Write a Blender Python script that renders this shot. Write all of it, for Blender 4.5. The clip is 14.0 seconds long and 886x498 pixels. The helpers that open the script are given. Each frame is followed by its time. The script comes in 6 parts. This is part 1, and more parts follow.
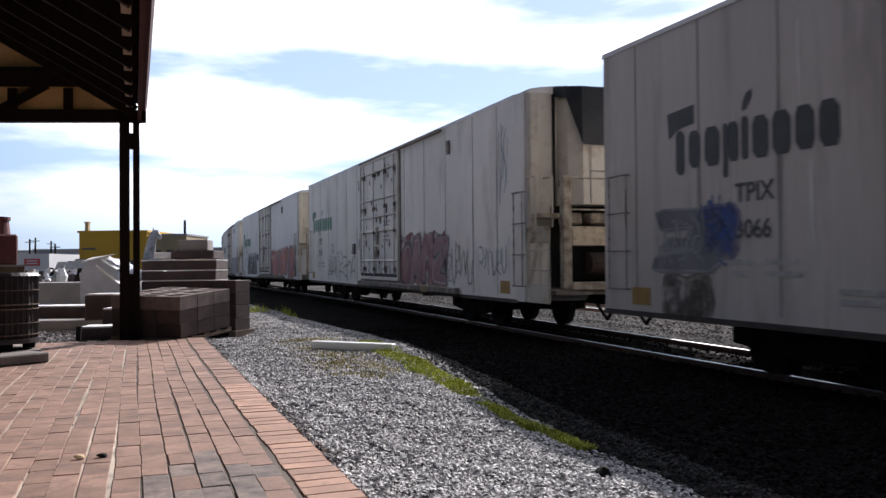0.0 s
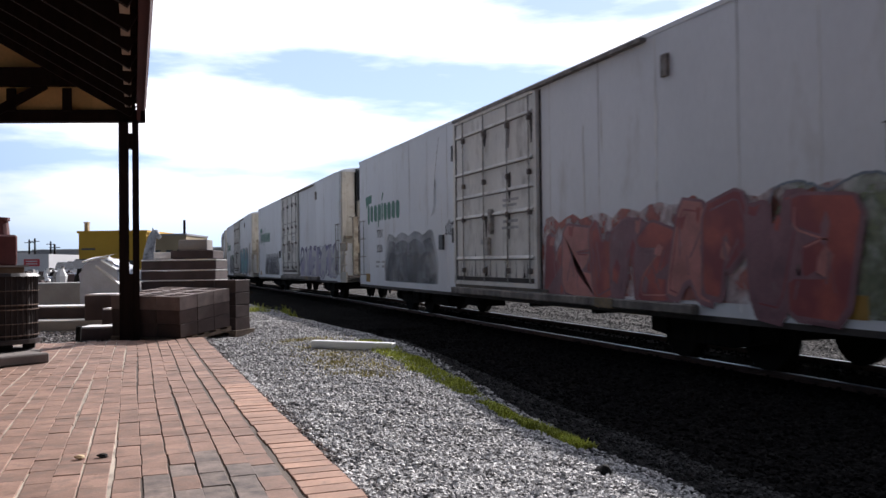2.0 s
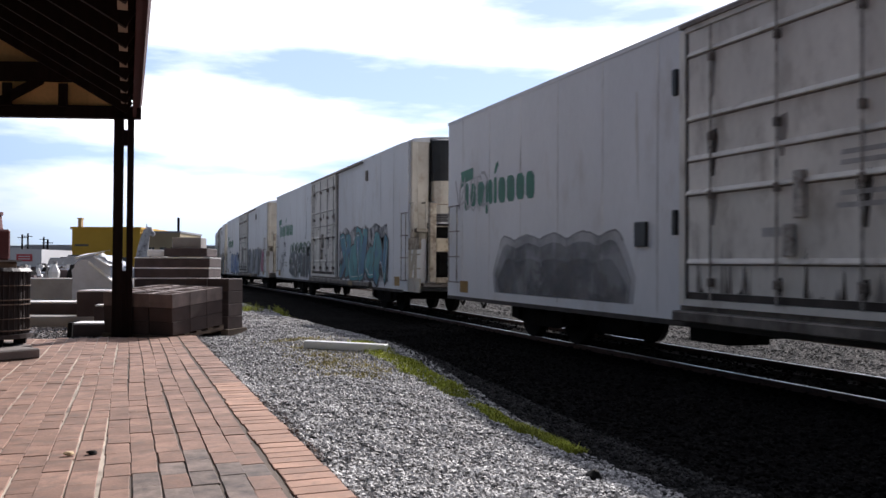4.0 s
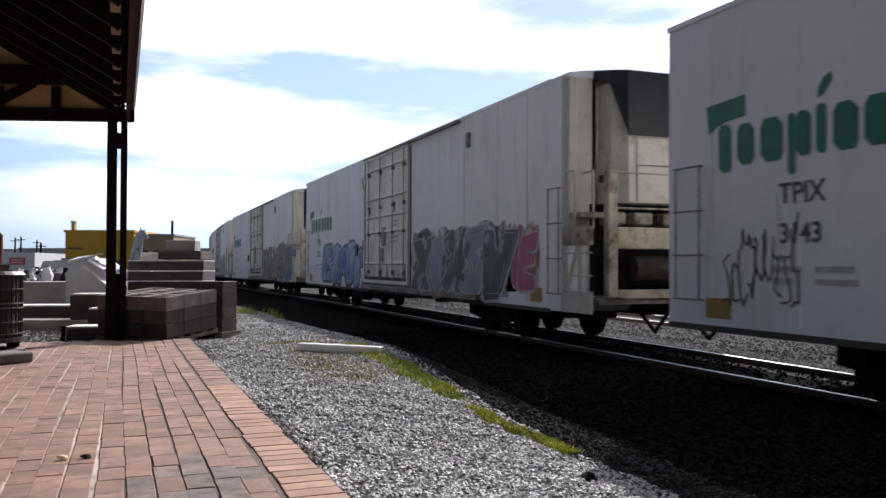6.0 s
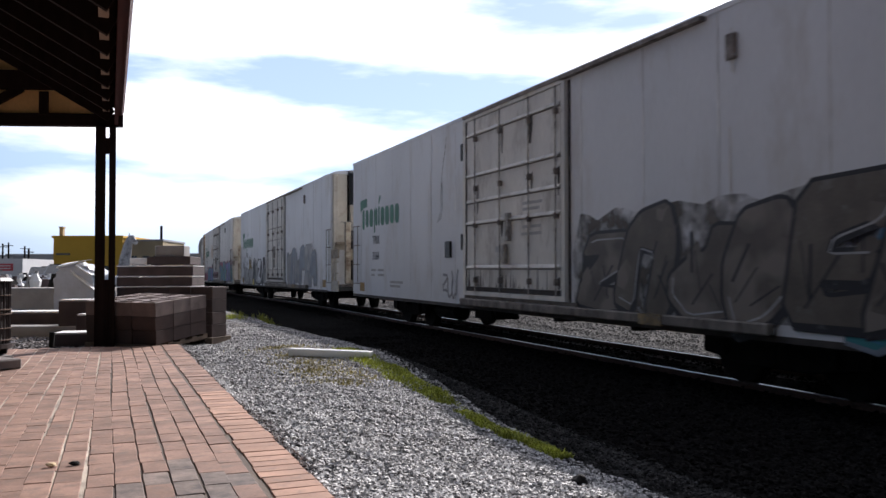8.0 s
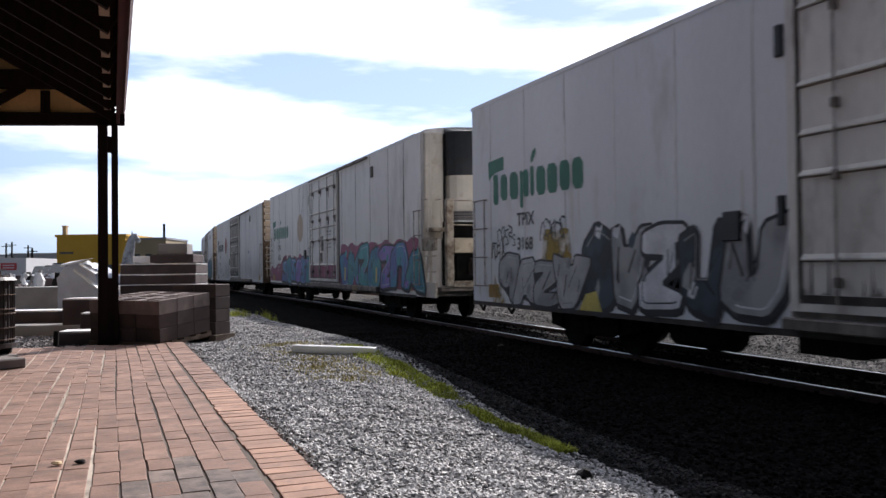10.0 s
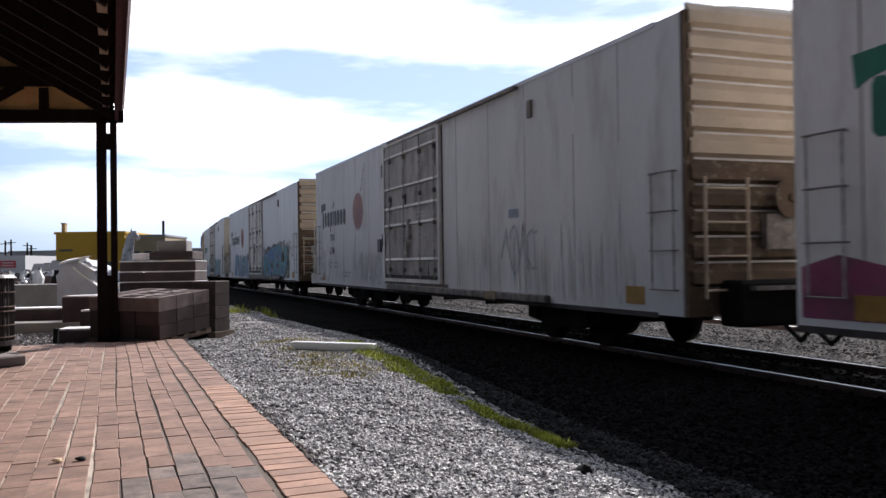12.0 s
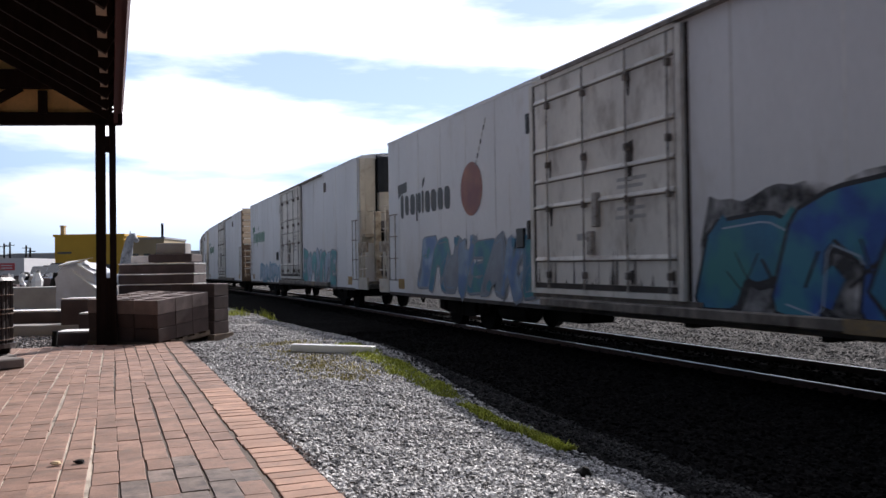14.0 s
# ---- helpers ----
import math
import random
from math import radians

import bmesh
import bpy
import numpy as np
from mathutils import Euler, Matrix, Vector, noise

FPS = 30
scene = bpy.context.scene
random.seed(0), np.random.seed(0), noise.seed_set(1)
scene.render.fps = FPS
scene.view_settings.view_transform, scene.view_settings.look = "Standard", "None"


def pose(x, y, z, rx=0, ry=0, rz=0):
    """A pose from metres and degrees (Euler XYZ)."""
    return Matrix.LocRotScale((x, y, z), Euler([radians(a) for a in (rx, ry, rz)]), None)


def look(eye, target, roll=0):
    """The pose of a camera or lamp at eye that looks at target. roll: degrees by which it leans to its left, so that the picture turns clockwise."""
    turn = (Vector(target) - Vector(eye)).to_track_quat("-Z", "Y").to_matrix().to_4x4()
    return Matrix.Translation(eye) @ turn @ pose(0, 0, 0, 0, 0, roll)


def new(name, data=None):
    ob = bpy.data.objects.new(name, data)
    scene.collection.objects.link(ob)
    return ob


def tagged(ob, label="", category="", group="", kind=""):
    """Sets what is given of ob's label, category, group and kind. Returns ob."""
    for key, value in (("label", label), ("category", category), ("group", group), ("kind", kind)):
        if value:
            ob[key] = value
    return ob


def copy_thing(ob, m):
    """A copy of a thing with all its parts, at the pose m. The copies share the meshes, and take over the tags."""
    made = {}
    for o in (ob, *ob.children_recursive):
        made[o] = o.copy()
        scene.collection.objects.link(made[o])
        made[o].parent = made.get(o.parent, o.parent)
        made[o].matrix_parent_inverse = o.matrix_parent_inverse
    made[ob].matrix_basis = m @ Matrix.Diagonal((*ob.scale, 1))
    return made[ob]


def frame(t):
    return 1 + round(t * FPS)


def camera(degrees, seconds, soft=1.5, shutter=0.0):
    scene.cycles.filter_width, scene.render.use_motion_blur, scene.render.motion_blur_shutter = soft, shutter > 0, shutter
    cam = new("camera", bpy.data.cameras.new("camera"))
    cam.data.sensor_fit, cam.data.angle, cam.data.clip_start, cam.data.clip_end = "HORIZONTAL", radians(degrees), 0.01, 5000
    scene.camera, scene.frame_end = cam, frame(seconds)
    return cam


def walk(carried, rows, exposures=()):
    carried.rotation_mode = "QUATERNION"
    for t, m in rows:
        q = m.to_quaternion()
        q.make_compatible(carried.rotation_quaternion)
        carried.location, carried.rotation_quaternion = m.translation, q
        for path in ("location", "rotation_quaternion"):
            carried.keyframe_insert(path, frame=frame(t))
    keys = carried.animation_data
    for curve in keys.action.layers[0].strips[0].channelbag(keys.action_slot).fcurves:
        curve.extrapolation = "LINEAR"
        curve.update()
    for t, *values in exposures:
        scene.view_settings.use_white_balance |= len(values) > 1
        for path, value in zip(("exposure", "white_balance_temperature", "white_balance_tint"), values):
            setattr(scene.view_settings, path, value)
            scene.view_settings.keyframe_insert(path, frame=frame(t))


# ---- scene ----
# ---- camera: low on a tripod beside the paving; x is across the track, y along it, z = 0 on the bricks ----
cam = camera(55.2, 14.0, 1.5, 0.12)
EYE = (0.0, 0.0, 0.79)
TURNS = [
    (0.0, -19.979, 1.230, 0.596), (0.5, -19.997, 1.249, 0.588), (1.0, -20.005, 1.124, 0.605),
    (1.5, -20.000, 1.160, 0.800), (2.0, -20.000, 1.160, 0.800), (2.5, -20.006, 1.101, 0.893),
    (3.0, -20.048, 1.191, 0.119), (5.5, -20.570, 1.494, -0.239), (6.0, -20.787, 1.455, -0.021),
    (6.5, -20.856, 1.487, -0.103), (7.0, -20.872, 1.709, 0.163), (7.5, -20.942, 1.740, 0.019),
    (8.0, -21.445, 1.743, 0.230), (10.5, -21.207, 1.415, 0.780), (11.0, -21.369, 1.509, 0.363),
    (11.5, -21.285, 1.236, 0.822), (12.0, -21.289, 1.169, 0.952), (12.5, -21.285, 1.205, 1.100),
    (13.0, -21.319, 1.157, 0.847), (13.5, -21.324, 1.167, 1.100), (14.0, -21.351, 1.337, 0.967),
]
walk(cam, [(t, pose(*EYE, 90 + p, r, yaw)) for t, yaw, p, r in TURNS], [(0.0, 0.38, 6200, 17), (14.0, 0.38, 6200, 17)])

# ---- sky and sun: broken white cloud, low sun ahead beyond the train ----
SUN_EL, SUN_AZ = 30.8, 39.2  # degrees; azimuth from +y towards +x
sun = new("sun", bpy.data.lights.new("sun", "SUN"))
sun.data.energy, sun.data.angle, sun.data.color = 5.0, radians(0.6), (1.0, 0.95, 0.87)
sun.matrix_world = look((20 * math.sin(radians(SUN_AZ)), 20 * math.cos(radians(SUN_AZ)), 20 * math.tan(radians(SUN_EL))), (0, 0, 0))


def build_world():
    w = bpy.data.worlds.new("world")
    scene.world = w
    w.use_nodes = True
    nt = w.node_tree
    N, Lk = nt.nodes, nt.links
    bg = N["Background"]
    sky = N.new("ShaderNodeTexSky")
    sky.sky_type, sky.sun_disc = "NISHITA", False
    sky.air_density, sky.dust_density, sky.ozone_density = 1.0, 0.2, 4.0
    sky.sun_elevation, sky.sun_rotation = radians(SUN_EL), radians(SUN_AZ)
    tc = N.new("ShaderNodeTexCoord")
    sep = N.new("ShaderNodeSeparateXYZ")
    Lk.new(tc.outputs["Generated"], sep.inputs[0])
    # long flat banks of cloud: the noise is squeezed in height
    mp = N.new("ShaderNodeMapping")
    mp.inputs["Scale"].default_value = (2.2, 2.2, 11.0)
    mp.inputs["Location"].default_value = (0.9, 0.35, -0.32)
    mp.inputs["Rotation"].default_value = (0.0, radians(5), 0.0)
    Lk.new(tc.outputs["Generated"], mp.inputs[0])
    ns = N.new("ShaderNodeTexNoise")
    ns.inputs["Scale"].default_value, ns.inputs["Detail"].default_value, ns.inputs["Roughness"].default_value = 1.25, 7, 0.52
    Lk.new(mp.outputs[0], ns.inputs["Vector"])
    ramp = N.new("ShaderNodeValToRGB")
    ramp.color_ramp.elements[0].color = (0.36, 0.36, 0.36, 1)
    ramp.color_ramp.elements[0].position, ramp.color_ramp.elements[1].position = 0.41, 0.55
    Lk.new(ns.outputs["Fac"], ramp.inputs[0])
    # the cloud is brighter towards the sun
    dot = N.new("ShaderNodeVectorMath")
    dot.operation = "DOT_PRODUCT"
    ce = math.cos(radians(SUN_EL))
    dot.inputs[1].default_value = (ce * math.sin(radians(SUN_AZ)), ce * math.cos(radians(SUN_AZ)), math.sin(radians(SUN_EL)))
    Lk.new(tc.outputs["Generated"], dot.inputs[0])
    glow = N.new("ShaderNodeMapRange")
    glow.inputs[1].default_value, glow.inputs[2].default_value = 0.36, 0.70
    glow.inputs[3].default_value, glow.inputs[4].default_value = 1.3, 19.0
    Lk.new(dot.outputs["Value"], glow.inputs[0])
    white = N.new("ShaderNodeVectorMath")
    white.operation = "SCALE"
    tone = N.new("ShaderNodeMix")
    tone.data_type = "RGBA"
    tone.inputs["A"].default_value, tone.inputs["B"].default_value = (0.46, 0.68, 1.06, 1), (1.0, 0.99, 0.985, 1)
    Lk.new(ramp.outputs["Color"], tone.inputs["Factor"])
    low = N.new("ShaderNodeSeparateXYZ")
    Lk.new(tc.outputs["Generated"], low.inputs[0])
    lift = N.new("ShaderNodeMapRange")
    lift.inputs[1].default_value, lift.inputs[2].default_value = 0.02, 0.15
    lift.inputs[3].default_value, lift.inputs[4].default_value = 1.0, 0.0
    Lk.new(low.outputs["Z"], lift.inputs[0])
    haze = N.new("ShaderNodeMix")
    haze.data_type = "RGBA"
    haze.inputs["B"].default_value = (0.42, 0.55, 0.70, 1)
    Lk.new(lift.outputs[0], haze.inputs["Factor"])
    Lk.new(tone.outputs["Result"], haze.inputs["A"])
    Lk.new(haze.outputs["Result"], white.inputs[0])
    Lk.new(glow.outputs[0], white.inputs["Scale"])
    mix = N.new("ShaderNodeMix")
    mix.data_type = "RGBA"
    Lk.new(ramp.outputs["Color"], mix.inputs["Factor"])
    Lk.new(sky.outputs[0], mix.inputs["A"])
    Lk.new(white.outputs[0], mix.inputs["B"])
    Lk.new(mix.outputs["Result"], bg.inputs["Color"])
    bg.inputs["Strength"].default_value = 0.070


build_world()

# ---- materials ----
MATS = {}


def mat(name, base, rough=0.7, metal=0.0, var=0.25, scale=6.0, fine=60.0, bump=0.25, dirt=None, dirt_at=0.6, stretch=(1, 1, 1),
        rand=0.0, spec=0.4, island=False, depth=0.01):
    """A worn surface: broad stains and fine grain over a base colour, optional dirt, relief, and a change from piece to piece."""
    if name in MATS:
        return MATS[name]
    m = bpy.data.materials.new(name)
    m.use_nodes = True
    nt = m.node_tree
    N, Lk = nt.nodes, nt.links
    b = N["Principled BSDF"]
    tc = N.new("ShaderNodeTexCoord")
    mp = N.new("ShaderNodeMapping")
    mp.inputs["Scale"].default_value = stretch
    Lk.new(tc.outputs["Object"], mp.inputs[0])
    info = N.new("ShaderNodeObjectInfo")
    add = N.new("ShaderNodeVectorMath")
    add.operation = "MULTIPLY_ADD"
    add.inputs[1].default_value = (37.0, 53.0, 29.0)
    Lk.new(info.outputs["Random"], add.inputs[0])
    Lk.new(mp.outputs[0], add.inputs[2])
    n1 = N.new("ShaderNodeTexNoise")
    n1.inputs["Scale"].default_value, n1.inputs["Detail"].default_value = scale, 5
    n2 = N.new("ShaderNodeTexNoise")
    n2.inputs["Scale"].default_value, n2.inputs["Detail"].default_value = fine, 3
    for n in (n1, n2):
        Lk.new(add.outputs[0], n.inputs["Vector"])
    lo = [c * (1 - var) for c in base]
    hi = [min(1, c * (1 + var)) for c in base]
    r1 = N.new("ShaderNodeValToRGB")
    r1.color_ramp.elements[0].position, r1.color_ramp.elements[1].position = 0.3, 0.7
    r1.color_ramp.elements[0].color, r1.color_ramp.elements[1].color = (*lo, 1), (*hi, 1)
    Lk.new(n1.outputs["Fac"], r1.inputs[0])
    grain = N.new("ShaderNodeMapRange")
    grain.inputs[3].default_value, grain.inputs[4].default_value = 1 - var * 0.8, 1 + var * 0.8
    Lk.new(n2.outputs["Fac"], grain.inputs[0])
    mul = N.new("ShaderNodeVectorMath")
    mul.operation = "SCALE"
    Lk.new(r1.outputs[0], mul.inputs[0])
    Lk.new(grain.outputs[0], mul.inputs["Scale"])
    out = mul.outputs[0]
    if rand:
        src = info.outputs["Random"]
        if island:
            src = N.new("ShaderNodeNewGeometry").outputs["Random Per Island"]
        rr = N.new("ShaderNodeMapRange")
        rr.inputs[3].default_value, rr.inputs[4].default_value = 1 - rand, 1 + rand
        Lk.new(src, rr.inputs[0])
        mm = N.new("ShaderNodeVectorMath")
        mm.operation = "SCALE"
        Lk.new(out, mm.inputs[0])
        Lk.new(rr.outputs[0], mm.inputs["Scale"])
        out = mm.outputs[0]
    if dirt:
        n3 = N.new("ShaderNodeTexNoise")
        n3.inputs["Scale"].default_value, n3.inputs["Detail"].default_value, n3.inputs["Roughness"].default_value = scale * 2.3, 8, 0.65
        Lk.new(add.outputs[0], n3.inputs["Vector"])
        rd = N.new("ShaderNodeValToRGB")
        rd.color_ramp.elements[0].position, rd.color_ramp.elements[1].position = dirt_at - 0.08, dirt_at + 0.16
        Lk.new(n3.outputs["Fac"], rd.inputs[0])
        mx = N.new("ShaderNodeMix")
        mx.data_type = "RGBA"
        Lk.new(rd.outputs[0], mx.inputs["Factor"])
        Lk.new(out, mx.inputs["A"])
        mx.inputs["B"].default_value = (*dirt, 1)
        out = mx.outputs["Result"]
    Lk.new(out, b.inputs["Base Color"])
    b.inputs["Roughness"].default_value, b.inputs["Metallic"].default_value = rough, metal
    b.inputs["Specular IOR Level"].default_value = spec
    if spec < 0.1:
        b.inputs["IOR"].default_value = 1.08
    if bump:
        bp = N.new("ShaderNodeBump")
        bp.inputs["Strength"].default_value, bp.inputs["Distance"].default_value = bump, depth
        Lk.new(n2.outputs["Fac"], bp.inputs["Height"])
        Lk.new(bp.outputs[0], b.inputs["Normal"])
    MATS[name] = m
    return m


def mist(name, rgb, most=0.88, least=0.04, size=2.6):
    """A thin uneven fog of spray paint that lets the wall show through."""
    m = mat(name, rgb, 0.6, var=0.25, scale=2.2, fine=30, bump=0)
    nt = m.node_tree
    n = nt.nodes.new("ShaderNodeTexNoise")
    n.inputs["Scale"].default_value, n.inputs["Detail"].default_value, n.inputs["Roughness"].default_value = size, 7, 0.62
    r = nt.nodes.new("ShaderNodeMapRange")
    r.inputs[1].default_value, r.inputs[2].default_value = 0.36, 0.62
    r.inputs[3].default_value, r.inputs[4].default_value = least, most
    tc = nt.nodes.new("ShaderNodeTexCoord")
    nt.links.new(tc.outputs["Object"], n.inputs["Vector"])
    nt.links.new(n.outputs["Fac"], r.inputs[0])
    nt.links.new(r.outputs[0], nt.nodes["Principled BSDF"].inputs["Alpha"])
    return m


def gravel_mat(name, dark, light, cell=28.0, bump=0.9, spec=0.4):
    """Crushed stone: cells of many greys with relief."""
    m = bpy.data.materials.new(name)
    m.use_nodes = True
    nt = m.node_tree
    N, Lk = nt.nodes, nt.links
    b = N["Principled BSDF"]
    tc = N.new("ShaderNodeTexCoord")
    v = N.new("ShaderNodeTexVoronoi")
    v.inputs["Scale"].default_value = cell
    v2 = N.new("ShaderNodeTexVoronoi")
    v2.inputs["Scale"].default_value = cell * 2.3
    n = N.new("ShaderNodeTexNoise")
    n.inputs["Scale"].default_value, n.inputs["Detail"].default_value = 0.9, 5
    for x in (v, v2, n):
        Lk.new(tc.outputs["Object"], x.inputs["Vector"])
    sep = N.new("ShaderNodeSeparateColor")
    Lk.new(v.outputs["Color"], sep.inputs[0])
    r = N.new("ShaderNodeValToRGB")
    r.color_ramp.elements[0].color, r.color_ramp.elements[1].color = (*dark, 1), (*light, 1)
    mid = r.color_ramp.elements.new(0.6)
    mid.color = (*[(a * 0.6 + c * 0.4) for a, c in zip(dark, light)], 1)
    Lk.new(sep.outputs[0], r.inputs[0])
    mr = N.new("ShaderNodeMapRange")
    mr.inputs[1].default_value, mr.inputs[2].default_value = 0.3, 0.7
    mr.inputs[3].default_value, mr.inputs[4].default_value = 0.75, 1.2
    Lk.new(n.outputs["Fac"], mr.inputs[0])
    s = N.new("ShaderNodeVectorMath")
    s.operation = "SCALE"
    Lk.new(r.outputs[0], s.inputs[0])
    Lk.new(mr.outputs[0], s.inputs["Scale"])
    Lk.new(s.outputs[0], b.inputs["Base Color"])
    b.inputs["Roughness"].default_value = 0.8
    b.inputs["Specular IOR Level"].default_value = spec
    if spec < 0.1:
        b.inputs["IOR"].default_value = 1.08  # dusty stone without sheen
    ad = N.new("ShaderNodeMath")
    ad.operation = "MULTIPLY_ADD"
    ad.inputs[1].default_value = 0.5
    Lk.new(v2.outputs["Distance"], ad.inputs[0])
    Lk.new(v.outputs["Distance"], ad.inputs[2])
    bp = N.new("ShaderNodeBump")
    bp.invert = True
    bp.inputs["Strength"].default_value, bp.inputs["Distance"].default_value = bump, 0.03
    Lk.new(ad.outputs[0], bp.inputs["Height"])
    Lk.new(bp.outputs[0], b.inputs["Normal"])
    return m


M_GRAVEL = gravel_mat("gravel_grey", (0.07, 0.068, 0.066), (0.34, 0.33, 0.32), 42.0)
# track bed far darker than its stone: the train's shadow is painted in
M_BED_SHADE = gravel_mat("shaded_track_bed", (0.005, 0.0048, 0.0046), (0.022, 0.021, 0.02), spec=0.05)
M_BEYOND = gravel_mat("far_ballast", (0.03, 0.029, 0.027), (0.21, 0.20, 0.19), spec=0.04)
# shoulder ground with the same shadow put into its colour
M_SHOULDER_SHADE = gravel_mat("shaded_bed_shoulder", (0.010, 0.0098, 0.0095), (0.055, 0.053, 0.052), 42.0, spec=0.05)
M_STONE_YARD = mat("yard_stone", (0.20, 0.185, 0.175), 0.85, var=0.25, scale=8, fine=90, rand=0.6, island=True, spec=0.2)
# shoulder stones darkened to look shaded by the train
M_STONE_SHADE = mat("shaded_shoulder_stone", (0.048, 0.047, 0.046), 0.9, var=0.25, scale=8, fine=90, rand=0.6, island=True, spec=0.08)
M_STONE_MID = mat("bed_stone", (0.12, 0.117, 0.112), 0.85, var=0.25, scale=8, fine=90, rand=0.6, island=True, spec=0.08)
M_STONE = mat("stone_grey", (0.37, 0.36, 0.345), 0.7, var=0.2, scale=8, fine=90, rand=0.82, island=True)
# ballast near black: shade below and beside the train, painted as colour
M_BALLAST_SHADE = mat("shaded_ballast_stone", (0.014, 0.0135, 0.013), 0.95, var=0.25, scale=8, fine=90, rand=0.6, island=True, spec=0.05)
M_ASPHALT = mat("yard_asphalt", (0.16, 0.16, 0.165), 0.9, var=0.2, scale=0.3, fine=40)
M_BRICK = mat("paving_brick", (0.275, 0.166, 0.120), 0.8, spec=0.25, var=0.34, scale=5, fine=90, rand=0.15, dirt=(0.17, 0.12, 0.095), dirt_at=0.57, bump=0.3, depth=0.004)
M_BRICK_I = mat("paving_brick_far", (0.275, 0.166, 0.120), 0.8, spec=0.25, var=0.34, scale=5, fine=90, rand=0.15, island=True, dirt=(0.17, 0.12, 0.095), dirt_at=0.57, bump=0.3, depth=0.004)
M_BORDER = mat("border_brick", (0.365, 0.216, 0.148), 0.8, spec=0.25, var=0.22, scale=5, fine=90, rand=0.16, dirt=(0.22, 0.15, 0.115), dirt_at=0.60, bump=0.3, depth=0.004)
M_SOOT = mat("stained_brick", (0.155, 0.112, 0.088), 0.75, var=0.5, scale=12, fine=90, rand=0.3, bump=0.3, depth=0.004)
M_SAND = mat("joint_sand", (0.46, 0.39, 0.31), 0.95, var=0.5, scale=1.3, fine=150, dirt=(0.08, 0.065, 0.055), dirt_at=0.60)
M_SOIL = mat("joint_soil", (0.11, 0.085, 0.066), 0.95, var=0.4, scale=1.3, fine=150, dirt=(0.32, 0.27, 0.22), dirt_at=0.66)
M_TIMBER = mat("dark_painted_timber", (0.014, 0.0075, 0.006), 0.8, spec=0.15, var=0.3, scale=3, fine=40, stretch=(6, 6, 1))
M_TIMBER_RED = mat("maroon_fascia", (0.060, 0.020, 0.019), 0.7, spec=0.15, var=0.2, scale=2, fine=50)
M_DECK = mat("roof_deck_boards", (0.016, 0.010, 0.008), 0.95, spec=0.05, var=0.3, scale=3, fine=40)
M_TAN = mat("tan_gable_board", (0.72, 0.47, 0.20), 0.7, var=0.15, scale=2, fine=30)
# pale tone imitating light that shows between the rafters
M_LIGHT_SPOT = mat("rafter_light_spot", (0.26, 0.20, 0.15), 0.85, var=0.3, scale=4, fine=40)
M_WARMW = mat("car_white_warm", (0.81, 0.785, 0.75), 0.55, var=0.08, scale=0.5, fine=18, stretch=(1, 1, 0.35), dirt=(0.52, 0.49, 0.45), dirt_at=0.60, bump=0.06)
M_WHITE = mat("car_white", (0.80, 0.812, 0.83), 0.55, var=0.07, scale=0.5, fine=18, stretch=(1, 1, 0.4), rand=0.07, dirt=(0.58, 0.555, 0.52), dirt_at=0.63, bump=0.06)
M_WORN = mat("car_white_worn", (0.70, 0.69, 0.67), 0.6, var=0.10, scale=0.6, fine=14, stretch=(1, 1, 0.3), dirt=(0.48, 0.46, 0.44), dirt_at=0.60, bump=0.06)
M_DULL = mat("car_white_dull", (0.56, 0.515, 0.475), 0.6, var=0.12, scale=0.6, fine=14, stretch=(1, 1, 0.14), dirt=(0.25, 0.22, 0.20), dirt_at=0.60, bump=0.06)
M_GRIME = mat("car_white_grimy", (0.77, 0.745, 0.69), 0.6, var=0.12, scale=0.9, fine=14, stretch=(1, 1, 0.5), dirt=(0.36, 0.32, 0.27), dirt_at=0.60, bump=0.06)
M_DOORD = mat("soiled_door", (0.43, 0.395, 0.355), 0.65, var=0.25, scale=0.9, fine=14, stretch=(1, 1, 0.5), dirt=(0.16, 0.13, 0.11), dirt_at=0.55, bump=0.06)
M_ENDW = mat("car_end_white", (0.60, 0.56, 0.48), 0.6, var=0.12, scale=1.6, fine=30, dirt=(0.38, 0.29, 0.20), dirt_at=0.62)
M_ENDD = mat("car_end_dirty", (0.44, 0.385, 0.30), 0.7, var=0.2, scale=2.2, fine=30, dirt=(0.13, 0.085, 0.055), dirt_at=0.50)
M_CREAM = mat("car_end_cream", (0.53, 0.425, 0.31), 0.6, var=0.12, scale=1.6, fine=30, dirt=(0.40, 0.29, 0.18), dirt_at=0.64)
M_SEAMD = mat("seam_grime_dark", (0.30, 0.28, 0.26), 0.8, var=0.4, scale=2, fine=30, stretch=(1, 1, 0.2))
M_SEAM = mat("seam_grime", (0.71, 0.71, 0.70), 0.8, var=0.4, scale=2, fine=30, stretch=(1, 1, 0.2))
# grimy hardware; also colours the shadow lines painted under the door battens
M_RUSTY = mat("grimy_hardware_and_shade", (0.20, 0.17, 0.15), 0.7, var=0.45, scale=5, fine=50, dirt=(0.42, 0.40, 0.37), dirt_at=0.60)
M_BLACK = mat("black_grille", (0.02, 0.022, 0.024), 0.45, var=0.3, scale=3, fine=90)
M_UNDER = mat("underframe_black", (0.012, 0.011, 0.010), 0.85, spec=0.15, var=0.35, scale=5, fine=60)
M_RAILTOP = mat("polished_rail", (0.50, 0.50, 0.50), 0.28, 1.0, var=0.1, scale=3, fine=80, bump=0.0)
M_RAIL = mat("rusty_rail", (0.10, 0.06, 0.045), 0.8, var=0.3, scale=6, fine=60)
M_TIE = mat("old_tie", (0.06, 0.05, 0.045), 0.9, var=0.3, scale=5, fine=40)
